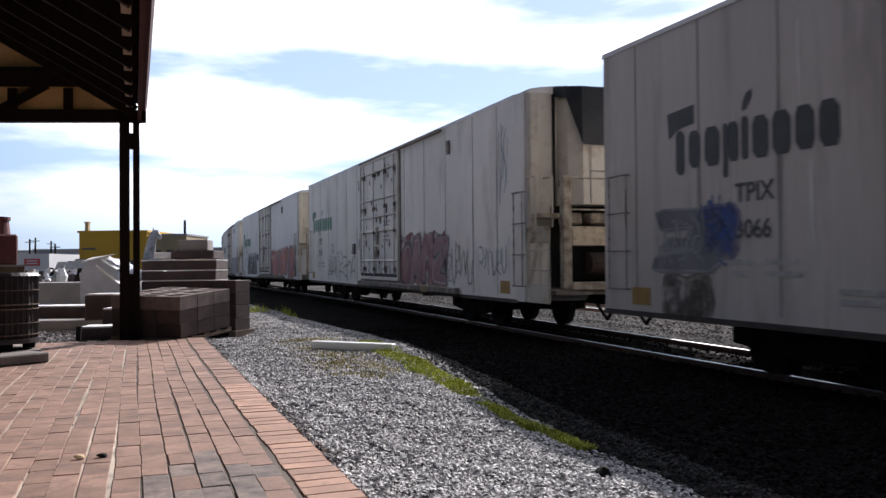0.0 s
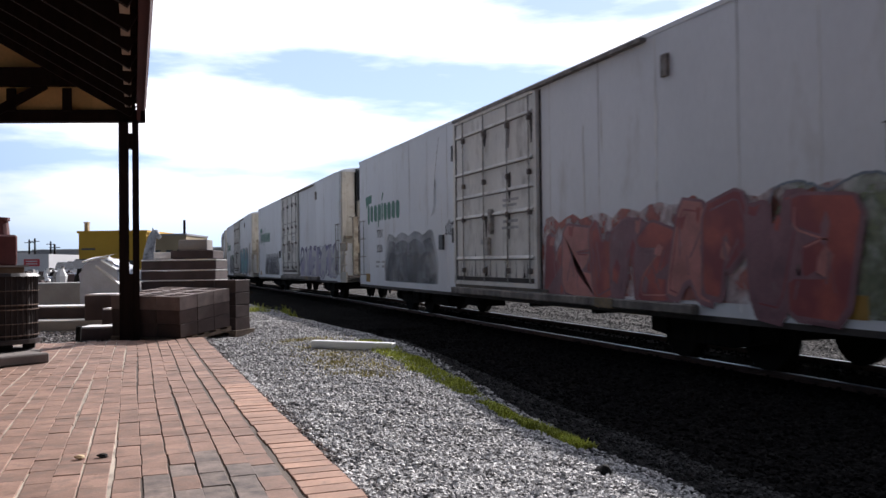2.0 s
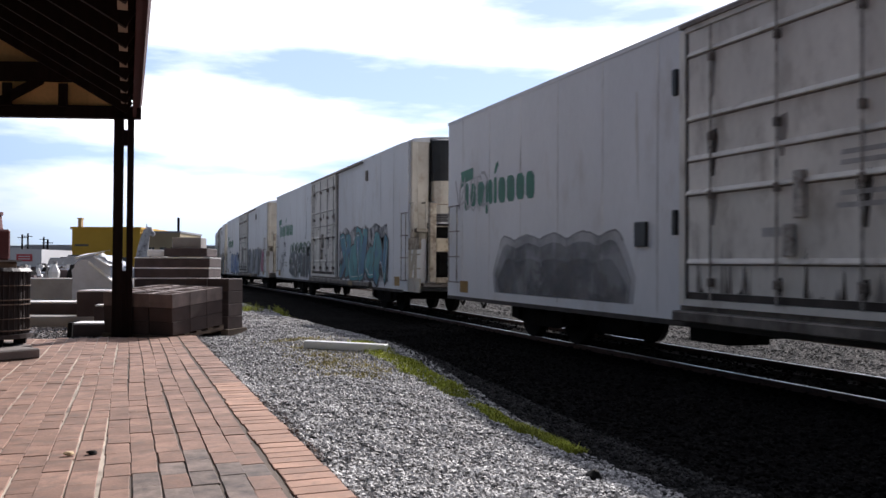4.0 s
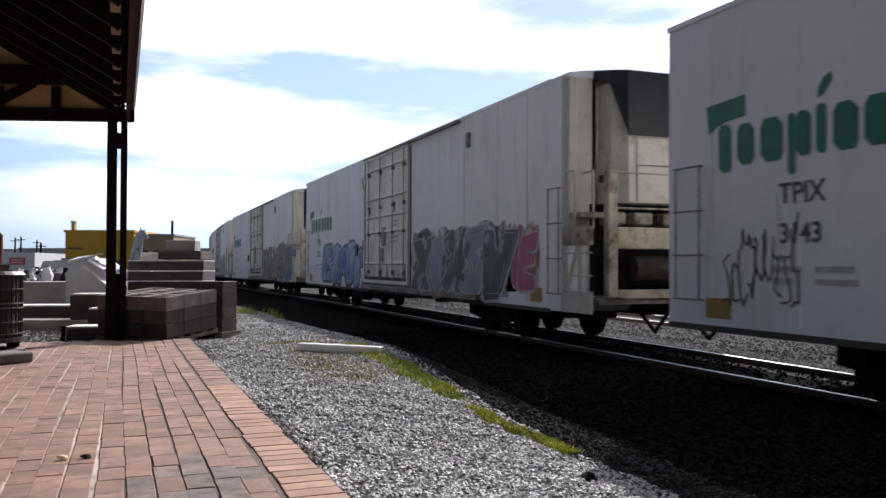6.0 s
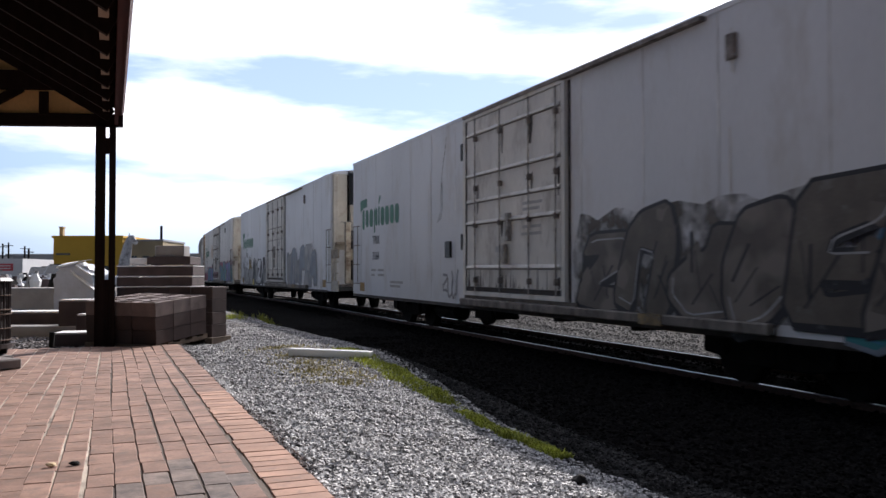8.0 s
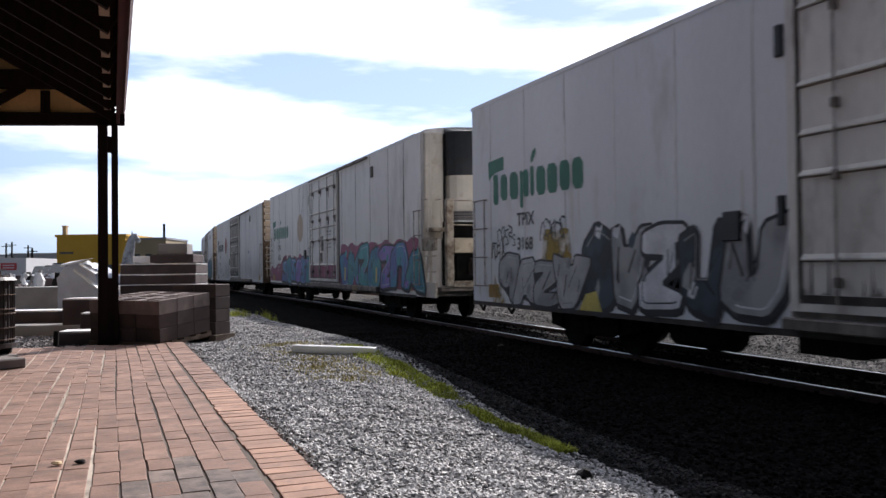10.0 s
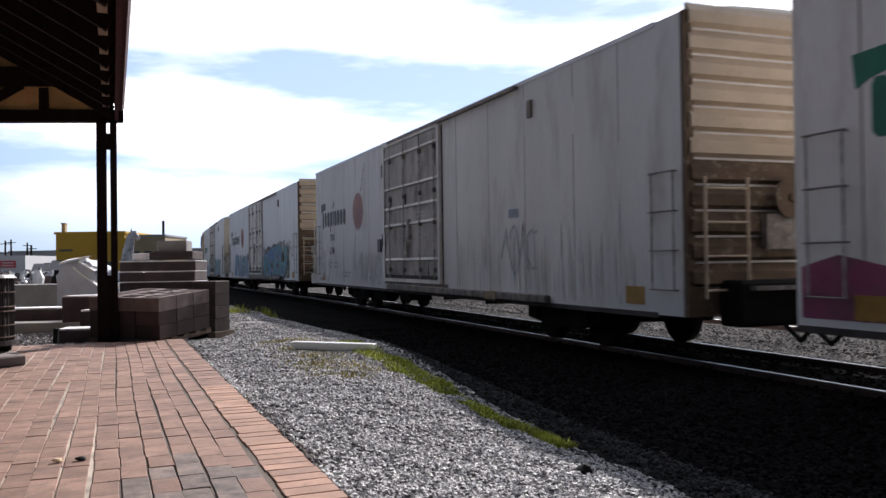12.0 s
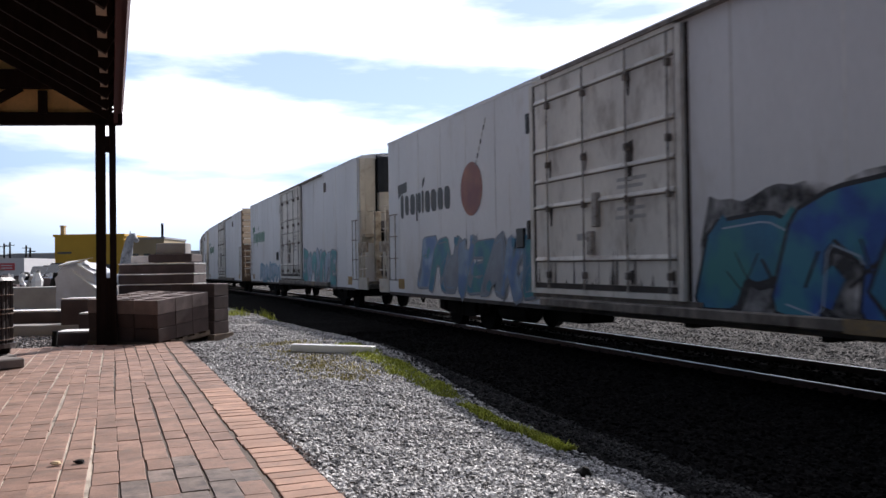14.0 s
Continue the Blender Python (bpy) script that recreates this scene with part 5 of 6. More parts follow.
graffiti(c, 18.0, 20.2, 0.75, 2.1, [F["sea"], F["dusk"]], G["slate"], 62, 2, halo=MIST["purple"], line=0.03)
graffiti(c, 12.85, 19.3, 0.80, 2.1, [F["earth"], G["brown"], F["earth"]], G["black"], 61, 6, halo=MIST["brown"], slant=0.3, shine=G["palegrey"], rise=0.06)
scrawl(c, 7.2, 8.0, 0.8, 1.4, G["grey"], 63, 3, 0.05)
ghost_fruit(c, 7.1, 2.9)
c = add_car(PLAIN, at(7), "white refrigerated boxcar with grey graffiti over yellow below its mark", M_GREEN, "3168")
balloon(c, 2.9, 3.9, 1.1, 1.95, MIST["yellow"], MIST["yellow"], 75, 2)
graffiti(c, 1.2, 4.0, 0.72, 1.55, [F["ash"], G["palegrey"]], G["black"], 71, 4, slant=0.2, line=0.035)
part("graffiti_drip", plate(((0.95, 0.70), (1.5, 0.70), (1.4, 1.05), (1.2, 0.98), (1.05, 1.2)), 0.0012), MIST["yellow"], c)
part("graffiti_drip", plate(((4.1, 0.70), (4.75, 0.70), (4.6, 1.0), (4.3, 0.95)), 0.0052), G["yellow"], c)
graffiti(c, 4.15, 8.2, 0.80, 1.9, [F["coal"], F["ash"], G["white"]], G["black"], 74, 5)
for a0, a1, z0, z1, sd in ((1.2, 1.95, 1.72, 2.1, 72), (0.95, 1.5, 1.5, 1.85, 76), (2.85, 3.7, 1.78, 2.15, 77)):
    scrawl(c, a0, a1, z0, z1, G["black"], sd, 5, 0.028)
graffiti(c, 12.9, 18.0, 0.85, 2.1, [F["ash"], G["slate"]], G["grey"], 73, 6)
c = add_car(PLAIN, at(8), "white refrigerated boxcar with blue letters sprayed over magenta clouds", M_GREEN, "3363")
part("graffiti_cloud", plate(((0.12, 0.78), (3.4, 0.78), (4.0, 1.85), (3.3, 1.8), (2.6, 1.5), (2.0, 1.52), (1.2, 1.3), (0.6, 1.42), (0.12, 1.3)), 0.0), G["wine"], c)
graffiti(c, 3.0, 8.6, 0.78, 1.68, [F["dusk"], F["sea"], F["dusk"], G["violet"]], G["black"], 81, 6, halo=G["wine"], slant=0.12, shine=G["pale"])
graffiti(c, 12.75, 20.0, 0.78, 1.92, [F["dusk"], F["sea"], G["teal"], F["sea"], G["violet"]], G["black"], 82, 7, halo=G["wine"], slant=0.12, shine=G["pale"])
for a0 in (13.2, 16.5, 7.9):
    part("graffiti_flash", plate(((a0, 0.95), (a0 + 0.13, 0.95), (a0 + 0.17, 1.35), (a0 + 0.03, 1.35)), 0.0095), G["yellow"], c)
fruit(c, G["peach"])
repaint(c, M_WARMW)
part("graffiti_cloud", plate(((8.62, 1.01), (12.38, 1.01), (12.38, 1.42), (11.9, 1.5), (11.5, 1.42), (10.8, 1.38), (10.2, 1.5), (9.5, 1.42), (9.1, 1.52), (8.62, 1.45)), 0.050), G["wine"], c)
c = add_car(RIBBED, at(9), "grey-white refrigerated boxcar with ribbed cream end and rust red fruit", M_DARK, "3108", 0.0, 0.93)
fruit(c, G["rust"], 2.86, 5.38)
repaint(c, M_WORN, M_FAINT, M_DOORD)
graffiti(c, 0.55, 1.85, 0.85, 1.85, [M_WORN, M_CHALK], G["grey"], 92, 3, line=0.022)
scrawl(c, 5.0, 7.6, 0.8, 1.7, G["palegrey"], 93, 9, 0.06)
scrawl(c, 15.0, 16.4, 1.2, 2.0, G["palegrey"], 94, 4, 0.05)
streaks(c, 95, 60, 0.75, M_CHALK, 1.95)
streaks(c, 96, 70, 0.75, M_STREAKD, 2.0)
part("painted_square", plate(((15.35, 2.15), (15.75, 2.15), (15.75, 2.3), (15.35, 2.3))), G["slate"], c)
c = add_car(RIBBED, at(10), "white refrigerated boxcar with ribbed cream end and blue graffiti", M_DARK)
fruit(c, G["rust"], 2.86, 5.38)
graffiti(c, 2.4, 8.3, 0.8, 1.9, [F["ice"], F["sea"], G["slate"]], G["slate"], 101, 8, slant=0.35, line=0.03)
balloon(c, 16.6, 18.6, 0.78, 2.2, MIST["olive"], G["olive"], 103, 2)
graffiti(c, 12.5, 17.5, 0.8, 2.0, [F["sea"], F["deep"], F["sea"]], G["black"], 102, 4, halo=MIST["black"], slant=0.25, shine=G["pale"], rise=0.25)
scrawl(c, 18.3, 19.2, 1.6, 2.3, MIST["green"], 104, 6, 0.05)
c = add_car(PLAIN, at(11), "white refrigerated boxcar with teal graffiti round its door", M_GREEN, None)
graffiti(c, 12.7, 17.6, 0.8, 1.9, [G["teal"], G["pale"]], G["slate"], 111, 7)
graffiti(c, 3.0, 8.0, 0.8, 1.5, [G["pale"]], G["cyan"], 112, 6)
for k in range(12, 18):
    c = add_car(RIBBED if k in (12, 15) else PLAIN, at(k), "white refrigerated boxcar far back in the train", M_GREEN)
    if k % 2:
        graffiti(c, 12.8, 16.5, 0.85, 1.8, [G["palegrey"], G["slate"]], G["grey"], 120 + k, 5)
for o in (PLAIN, RAKED, RIBBED):
    for ch in (*o.children_recursive, o):
        bpy.data.objects.remove(ch)


def car_pose(rear):
    """A car's pose with its rear end at that place: its two trucks ride on the track."""
    a, _ = track(rear - HL - 6.4)
    b, _ = track(rear - HL + 6.4)
    d = b - a
    return Matrix.Translation((a + b) / 2) @ Matrix.Rotation(math.atan2(-d.x, d.y), 4, "Z") @ Matrix.Rotation(math.atan2(d.z, math.hypot(d.x, d.y)), 4, "X")


def motions():
    """The train rolls towards and past the camera at a nearly even speed."""
    times = [0.0, 1 / FPS] + [0.5 * i for i in range(1, 28)] + [14.0 - 1 / FPS, 14.0]
    for car, rear in zip(CARS, REAR):
        walk(car, [(t, car_pose(rear - rolled(t))) for t in times])
    # the wheels of the cars that come close turn at rolling speed
    for car in CARS[:12]:
        for o in car.children_recursive:
            if o.name.startswith("wheelset"):
                y = o.matrix_basis.translation.y
                walk(o, [(i / FPS, pose(0, y, 0.42, math.degrees(rolled(i / FPS) / 0.42) % 360)) for i in range(14 * FPS + 1)])


# ---- the canopy over the paving ----
def build_canopy():
    can = thing("platform_canopy", "dark maroon timber station canopy with open rafters and tan gable boards", "canopy")
    ye, slope, ez = 10.47, 0.56, 2.66

    def skewed(bm):
        """The gable runs back at an angle to the eave."""
        for v in bm.verts:
            if v.co.y > 9:
                v.co.y -= 0.30 * min(0.0, v.co.x + 0.16)
        return bm
    for xa, xb in ((-0.165, -0.055), (-0.018, 0.055)):
        bm = bmesh.new()
        box(bm, xa, xb, ye - 0.05, ye + 0.05, -0.04, 2.52)
        bevel(bm, 0.008)
        part("post", bm, M_TIMBER, can)
    for z0, z1 in ((-0.02, 0.75), (2.20, 2.38)):
        bm = bmesh.new()
        box(bm, -0.056, -0.017, ye - 0.04, ye + 0.04, z0, z1)
        part("spacer_block", bm, M_TIMBER, can)
    bm = bmesh.new()
    box(bm, -7.0, 0.13, ye - 0.06, ye + 0.06, 2.52, 2.66)
    bevel(bm, 0.008)
    part("tie_beam", skewed(bm), M_TIMBER, can)
    bm = bmesh.new()
    box(bm, -6.0, -0.62, ye - 0.05, ye + 0.05, 2.93, 3.14)
    part("collar_beam", skewed(bm), M_TIMBER, can)
    for x in (-0.72, -1.32, -2.0, -2.8):
        bm = bmesh.new()
        box(bm, x - 0.05, x + 0.05, ye - 0.04, ye + 0.04, 2.64, 2.90)
        part("strut", skewed(bm), M_TIMBER, can)
    for p, q in (((-1.5, ye, 2.62), (-0.95, ye, 2.95)),):
        bm = bmesh.new()
        beam(bm, p, q, 0.08, 0.10)
        part("brace", skewed(bm), M_TIMBER, can)
    # gable boards
    n = 23
    for i in range(n):
        x1 = -0.05 - i * 0.2
        x0 = x1 - 0.2
        bm = bmesh.new()
        prism(bm, ((x0, 2.58), (x1, 2.58), (x1, ez + slope * (0.05 - x1) + 0.03), (x0, ez + slope * (0.05 - x0) + 0.03)), "y", ye + 0.08, ye + 0.10)
        part("gable_board", skewed(bm), M_TAN, can)
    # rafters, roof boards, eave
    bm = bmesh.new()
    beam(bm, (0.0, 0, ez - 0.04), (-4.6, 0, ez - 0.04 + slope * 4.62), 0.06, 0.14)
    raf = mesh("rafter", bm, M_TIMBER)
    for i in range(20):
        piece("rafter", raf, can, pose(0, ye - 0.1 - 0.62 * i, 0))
    # roof and eave run on unseen behind the camera, added to block low sky light
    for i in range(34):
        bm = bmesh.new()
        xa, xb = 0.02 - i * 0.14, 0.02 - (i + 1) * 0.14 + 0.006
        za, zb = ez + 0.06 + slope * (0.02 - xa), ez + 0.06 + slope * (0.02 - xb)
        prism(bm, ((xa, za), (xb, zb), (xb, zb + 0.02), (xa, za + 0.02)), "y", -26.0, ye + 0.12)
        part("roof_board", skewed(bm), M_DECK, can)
    bm = bmesh.new()
    prism(bm, ((0.07, ez + 0.09), (-4.8, ez + 0.09 + slope * 4.9), (-4.8, ez + 0.13 + slope * 4.9), (0.09, ez + 0.13)), "y", -26.1, ye + 0.2)
    part("roof_shingles", skewed(bm), M_DECK, can)
    bm = bmesh.new()
    prism(bm, ((-4.8, ez + 0.09 + slope * 4.9), (-9.4, ez), (-9.4, ez + 0.04), (-4.8, ez + 0.13 + slope * 4.9)), "y", -26.1, ye + 0.2)
    part("roof_far_slope", skewed(bm), M_DECK, can)
    bm = bmesh.new()
    box(bm, 0.035, 0.075, -26.0, ye + 0.14, ez - 0.13, ez + 0.10)
    part("fascia", bm, M_TIMBER_RED, can)
    gut = bmesh.new()
    prism(gut, ((0.076, ez - 0.02), (0.076, ez + 0.085), (0.14, ez + 0.085), (0.14, ez + 0.06), (0.115, ez - 0.02)), "y", -26.0, ye + 0.12)
    part("gutter", gut, M_TIMBER_RED, can, "maroon painted metal gutter")
    # blocks added between the rafters as painted spots of light
    bm = bmesh.new()
    box(bm, -0.09, -0.02, -0.14, 0.14, ez - 0.02, ez + 0.05)
    block = mesh("frieze_block", bm, M_LIGHT_SPOT)
    for i in range(19):
        piece("frieze_block", block, can, pose(0, ye - 0.41 - 0.62 * i, 0))
    for y in (4.2, -2.0):
        bm = bmesh.new()
        box(bm, -7.0, -4.2, y - 0.06, y + 0.06, 2.50, 2.64)
        part("tie_beam", skewed(bm), M_TIMBER, can)
    # the posts at y = -14 and -25.5 only carry that added, unseen roof
    for x, y in ((-9.2, ye), (-9.2, -2.0), (-0.05, -2.0), (-4.8, ye), (-9.2, -14.0), (-0.05, -14.0), (-9.2, -25.5), (-0.05, -25.5)):
        bm = bmesh.new()
        box(bm, x - 0.08, x + 0.08, y - 0.08, y + 0.08, -0.04, 2.52 if x > -9 else ez + 0.05)
        part("post", bm, M_TIMBER, can)


build_canopy()


# ---- brick paving ----
ROW, BLEN, BW = 0.1042, 0.2105, 0.0978


def build_paving():
    pav = thing("paving", "worn red brick paving with sandy joints and a header border", "paving", kind="structure")
    bm = bmesh.new()
    box(bm, -9.6, -0.05, -27.0, BRICK_END - 0.02, -0.12, -0.0062)
    part("joint_bed", bm, M_SAND, pav, "pale sand in the brick joints")
    bm = bmesh.new()
    box(bm, -0.23, BRICK_EDGE - 0.004, -27.0, BRICK_END - 0.02, -0.12, -0.0070)
    part("joint_bed", bm, M_SOIL, pav, "dark soil in the brick joints")

    def brick(w, l):
        b = bmesh.new()
        box(b, -w / 2, w / 2, -l / 2, l / 2, -0.05, 0.0)
        bmesh.ops.bevel(b, geom=[e for e in b.edges if e.verts[0].co.z > -0.01 and e.verts[1].co.z > -0.01], offset=0.0025, segments=1, affect="EDGES")
        return b
    m_near, m_soot, m_head = mesh("brick", brick(BW, 0.2085), M_BRICK), mesh("brick", brick(BW, 0.2085), M_SOOT), mesh("brick", brick(0.196, 0.094), M_BORDER)
    rng = random.Random(8)
    far_v, far_f = [], []
    near = 0
    hx = BRICK_EDGE - 0.196 - 0.008

    def lay_far(x, y, w, l, a, dz):
        k = len(far_v)
        ca, sa = math.cos(a), math.sin(a)
        for z, sh in ((-0.05, 0), (-0.0025, 0), (0.0, 0.0025)):
            for px, py in ((-w / 2 + sh, -l / 2 + sh), (w / 2 - sh, -l / 2 + sh), (w / 2 - sh, l / 2 - sh), (-w / 2 + sh, l / 2 - sh)):
                far_v.append((x + px * ca - py * sa, y + px * sa + py * ca, z + dz))
        for i in range(4):
            j = (i + 1) % 4
            far_f.append((k + i, k + j, k + 4 + j, k + 4 + i))
            far_f.append((k + 4 + i, k + 4 + j, k + 8 + j, k + 8 + i))
        far_f.append((k + 8, k + 9, k + 10, k + 11))

    y = 2.2 - 62 * 0.1015
    while y < BRICK_END - 0.05:
        x = BRICK_EDGE - 0.098 + rng.uniform(-0.006, 0.006)
        a, dz = rng.uniform(-0.02, 0.02), rng.uniform(-0.002, 0.0015)
        if 2.19 < y < 6.0:
            piece("brick", m_head, pav, pose(x, y, dz, rng.uniform(-0.5, 0.5), rng.uniform(-0.4, 0.4), math.degrees(a)))
            near += 1
        else:
            lay_far(x, y, 0.196, 0.094, a, dz)
        y += 0.1015
    r = 0
    x = hx - BW / 2 - 0.012
    while x > -9.5:
        off = rng.uniform(0, BLEN)
        y = 2.2 - 30 * BLEN + off
        wob = rng.uniform(0, 6)
        while y < BRICK_END - 0.1:
            xx = x + 0.006 * math.sin(y * 1.3 + wob) + rng.uniform(-0.003, 0.003)
            a, dz = rng.uniform(-0.012, 0.012), rng.uniform(-0.002, 0.0015)
            if 2.4 < y < 6.1 and x > -0.75 and near < 300:
                d = ((x - 0.24) / 0.26) ** 2 + ((y - 3.25) / 0.8) ** 2
                piece("brick", m_soot if d < rng.uniform(-0.4, 1.5) else m_near, pav, pose(xx, y, dz, rng.uniform(-0.4, 0.4), rng.uniform(-0.5, 0.5), math.degrees(a)))
                near += 1
            else:
                lay_far(xx, y, BW, 0.2085, a, dz)
            y += BLEN
        x -= ROW
        r += 1
    me = bpy.data.meshes.new("bricks_beyond")
    me.from_pydata(far_v, [], far_f)
    me.materials.append(M_BRICK_I)
    ob = new("bricks_beyond", me)
    ob.parent = pav
    ob["kind"] = "stuff"


# ---- things on and round the paving ----
def build_condenser():
    base = solo("concrete_slab", _slab(0.85, 0.62, 0.085), M_CONCD, "grey concrete slab lying on the brick paving", "slab", pose(-1.22, 8.12, 0.003, 0, 0, 33))
    u = thing("condenser_unit", "round dark metal condenser with wire guard bands on a slab", "air conditioner", pose(-1.17, 8.62, 0.09))
    R, H = 0.34, 0.69
    bm = bmesh.new()
    tube(bm, (0, 0, 0.10), (0, 0, H - 0.03), R - 0.035, 28)
    part("coil", bm, M_METAL, u)
    for i in range(40):
        a = 2 * math.pi * i / 40
        bm = bmesh.new()
        tube(bm, (R * math.cos(a) * 0.96, R * math.sin(a) * 0.96, 0.1), (R * math.cos(a) * 0.96, R * math.sin(a) * 0.96, H - 0.03), 0.008, 4)
        part("fin", bm, M_METAL, u)
    for z, th in ((0.13, 0.008), (0.235, 0.006), (0.36, 0.010), (0.40, 0.010), (0.53, 0.006)):
        bm = bmesh.new()
        tube(bm, (0, 0, z), (0, 0, z + th), R + 0.004, 28)
        part("band", bm, M_BAND, u, "bare metal guard band")
    bm = bmesh.new()
    tube(bm, (0, 0, H - 0.03), (0, 0, H), R + 0.015, 28, R - 0.01)
    part("lid", bm, M_METAL, u)
    bm = bmesh.new()
    tube(bm, (0, 0, 0.06), (0, 0, 0.10), R + 0.02, 28)
    part("base_pan", bm, M_METAL, u)
    for a in (0.3, 1.9, 3.5, 5.1):
        bm = bmesh.new()
        x, y = 0.26 * math.cos(a), 0.26 * math.sin(a)
        box(bm, x - 0.05, x + 0.05, y - 0.05, y + 0.05, 0, 0.06)
        part("foot", bm, M_UNDER, u)
    solo("concrete_slab", _slab(0.4, 0.7, 0.085), M_CONCD, "second grey concrete slab under the condenser", "slab", pose(-1.09, 8.66, 0.003, 0, 0, 20))


def _slab(w, l, h):
    bm = bmesh.new()
    box(bm, -w / 2, w / 2, -l / 2, l / 2, 0, h)
    bevel(bm, 0.012)
    return bm


def build_red_stack():
    t = thing("clay_pot_stack", "dark red clay chimney pots stacked on a wooden crate", "clay pots", pose(-1.60, 11.25, -0.03, 0, 0, 20))
    bm = bmesh.new()
    for z in (0.0, 0.3, 0.6):
        box(bm, -0.3, 0.3, -0.3, 0.3, z + 0.01, z + 0.28)
    bevel(bm, 0.01)
    part("crate", bm, M_PALLET, t)
    bm = bmesh.new()
    box(bm, -0.24, 0.24, -0.24, 0.24, 0.9, 1.26)
    bevel(bm, 0.02)
    part("square_pot", bm, M_REDPOT, t)
    bm = bmesh.new()
    tube(bm, (0.06, 0, 1.26), (0.06, 0, 1.45), 0.15, 18, 0.13)
    tube(bm, (0.06, 0, 1.43), (0.06, 0, 1.47), 0.15, 18)
    part("round_pot", bm, M_REDPOT, t)
    bm = bmesh.new()
    box(bm, -0.34, 0.34, -0.34, 0.34, 0.88, 0.90)
    part("tray", bm, M_CONC, t)


def pallet(t, w, l, h=0.12):
    for i in range(5):
        bm = bmesh.new()
        x = -w / 2 + (w - 0.1) * i / 4
        box(bm, x, x + 0.1, -l / 2, l / 2, h - 0.02, h)
        part("deck_board", bm, M_PALLET, t)
    for y in (-l / 2, -0.05, l / 2 - 0.1):
        bm = bmesh.new()
        box(bm, -w / 2, w / 2, y, y + 0.1, 0, h - 0.02)
        part("runner", bm, M_PALLET, t)


def hollow_block(w, l, h):
    """A paver with open cores seen from above."""
    bm = bmesh.new()
    t = 0.035
    for x0, x1, y0, y1 in ((-w / 2, w / 2, -l / 2, -l / 2 + t), (-w / 2, w / 2, l / 2 - t, l / 2), (-w / 2, -w / 2 + t, -l / 2 + t, l / 2 - t), (w / 2 - t, w / 2, -l / 2 + t, l / 2 - t), (-t / 2, t / 2, -l / 2 + t, l / 2 - t)):
        box(bm, x0, x1, y0, y1, 0, h)
    return bm


def build_block_stacks():
    m = Matrix.Translation((0.44, 10.86, -0.012)) @ Matrix.Rotation(radians(4.0), 4, (0.94, -0.34, 0)) @ Matrix.Rotation(radians(52), 4, "Z")
    s = thing("paver_pallet", "pallet of brown hollow paving blocks beside the canopy post", "paving blocks", m)
    pallet(s, 1.08, 0.95, 0.06)
    solid = bmesh.new()
    box(solid, -0.172, 0.172, -0.155, 0.155, 0, 0.158)
    bevel(solid, 0.006)
    solid = mesh("paver_block", solid, M_BLOCK)
    top = mesh("paver_block", hollow_block(0.344, 0.31, 0.158), M_BLOCKT)
    rng = random.Random(2)
    for k in range(3):
        for i in range(3):
            for j in range(3):
                piece("paver_block", top if k == 2 else solid, s, pose(-0.35 + 0.35 * i + rng.uniform(-0.005, 0.005), -0.315 + 0.315 * j, 0.062 + 0.16 * k, 0, 0, rng.uniform(-0.8, 0.8)))
    s = thing("block_stack", "tall stack of brown concrete blocks on a pallet on the gravel", "paving blocks", pose(1.06, 11.36, -0.07, 0, 0, 52))
    pallet(s, 0.46, 0.7, 0.08)
    for k in range(4):
        for i in range(1):
            for j in range(2):
                piece("paver_block", solid, s, pose(0.0, -0.16 + 0.315 * j, 0.082 + 0.16 * k, 0, 0, rng.uniform(-1, 1)))
    # long courses of slabs behind
    lab = "stack of dark stone slabs on bearers, sunlit tops painted pale"
    slabm = _slab(1.28, 0.8, 0.152)
    slabm = mesh("stone_slab", slabm, M_BLOCKD)
    # thin white sheets added to the slabs imitate their sunlit tops
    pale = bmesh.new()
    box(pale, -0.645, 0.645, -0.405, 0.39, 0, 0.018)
    pale = mesh("packing_sheet", pale, M_SUNLIT)
    s = thing("slab_stack", lab, "stone slabs", pose(0.82, 15.6, -0.05, 0, 0, -20))
    pallet(s, 1.2, 0.8, 0.14)
    for k in range(5):
        dx, tw = rng.uniform(-0.03, 0.03), rng.uniform(-1.2, 1.2)
        piece("stone_slab", slabm, s, pose(dx, 0.0, 0.142 + 0.175 * k, 0, 0, tw))
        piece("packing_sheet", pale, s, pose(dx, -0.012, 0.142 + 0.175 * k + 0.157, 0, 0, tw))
    solo("stone_slab", _slab(0.74, 0.7, 0.14), M_BLOCKD, "short dark stone slab on top of a slab stack", "stone slab", pose(1.05, 15.55, 0.982, 0, 0, -20))
    solo("stone_block", _slab(0.30, 0.4, 0.12), M_SUNLIT, "pale sawn stone offcut on the slab stack", "stone block", pose(0.50, 15.75, 0.982, 0, 0, -12))
    solo("grey_block", _slab(0.50, 0.42, 0.19), M_CONC, "squared grey cast stone block on a slab stack", "stone block", pose(1.02, 15.58, 1.125, 0, 0, -18))
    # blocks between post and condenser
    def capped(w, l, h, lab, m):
        """A dark block under a thin pale cap that paints sunlight on its top."""
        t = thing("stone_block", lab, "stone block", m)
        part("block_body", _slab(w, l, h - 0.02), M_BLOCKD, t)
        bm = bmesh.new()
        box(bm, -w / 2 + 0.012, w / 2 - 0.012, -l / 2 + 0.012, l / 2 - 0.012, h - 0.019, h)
        part("upper_bed", bm, M_SUNLIT, t, "pale cap painted as a sunlit upper face")
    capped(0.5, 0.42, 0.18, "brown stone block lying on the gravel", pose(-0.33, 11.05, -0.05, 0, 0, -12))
    capped(0.46, 0.5, 0.52, "square brown stone block with sunlight painted on its top", pose(-0.36, 12.9, -0.05, 0, 0, -18))
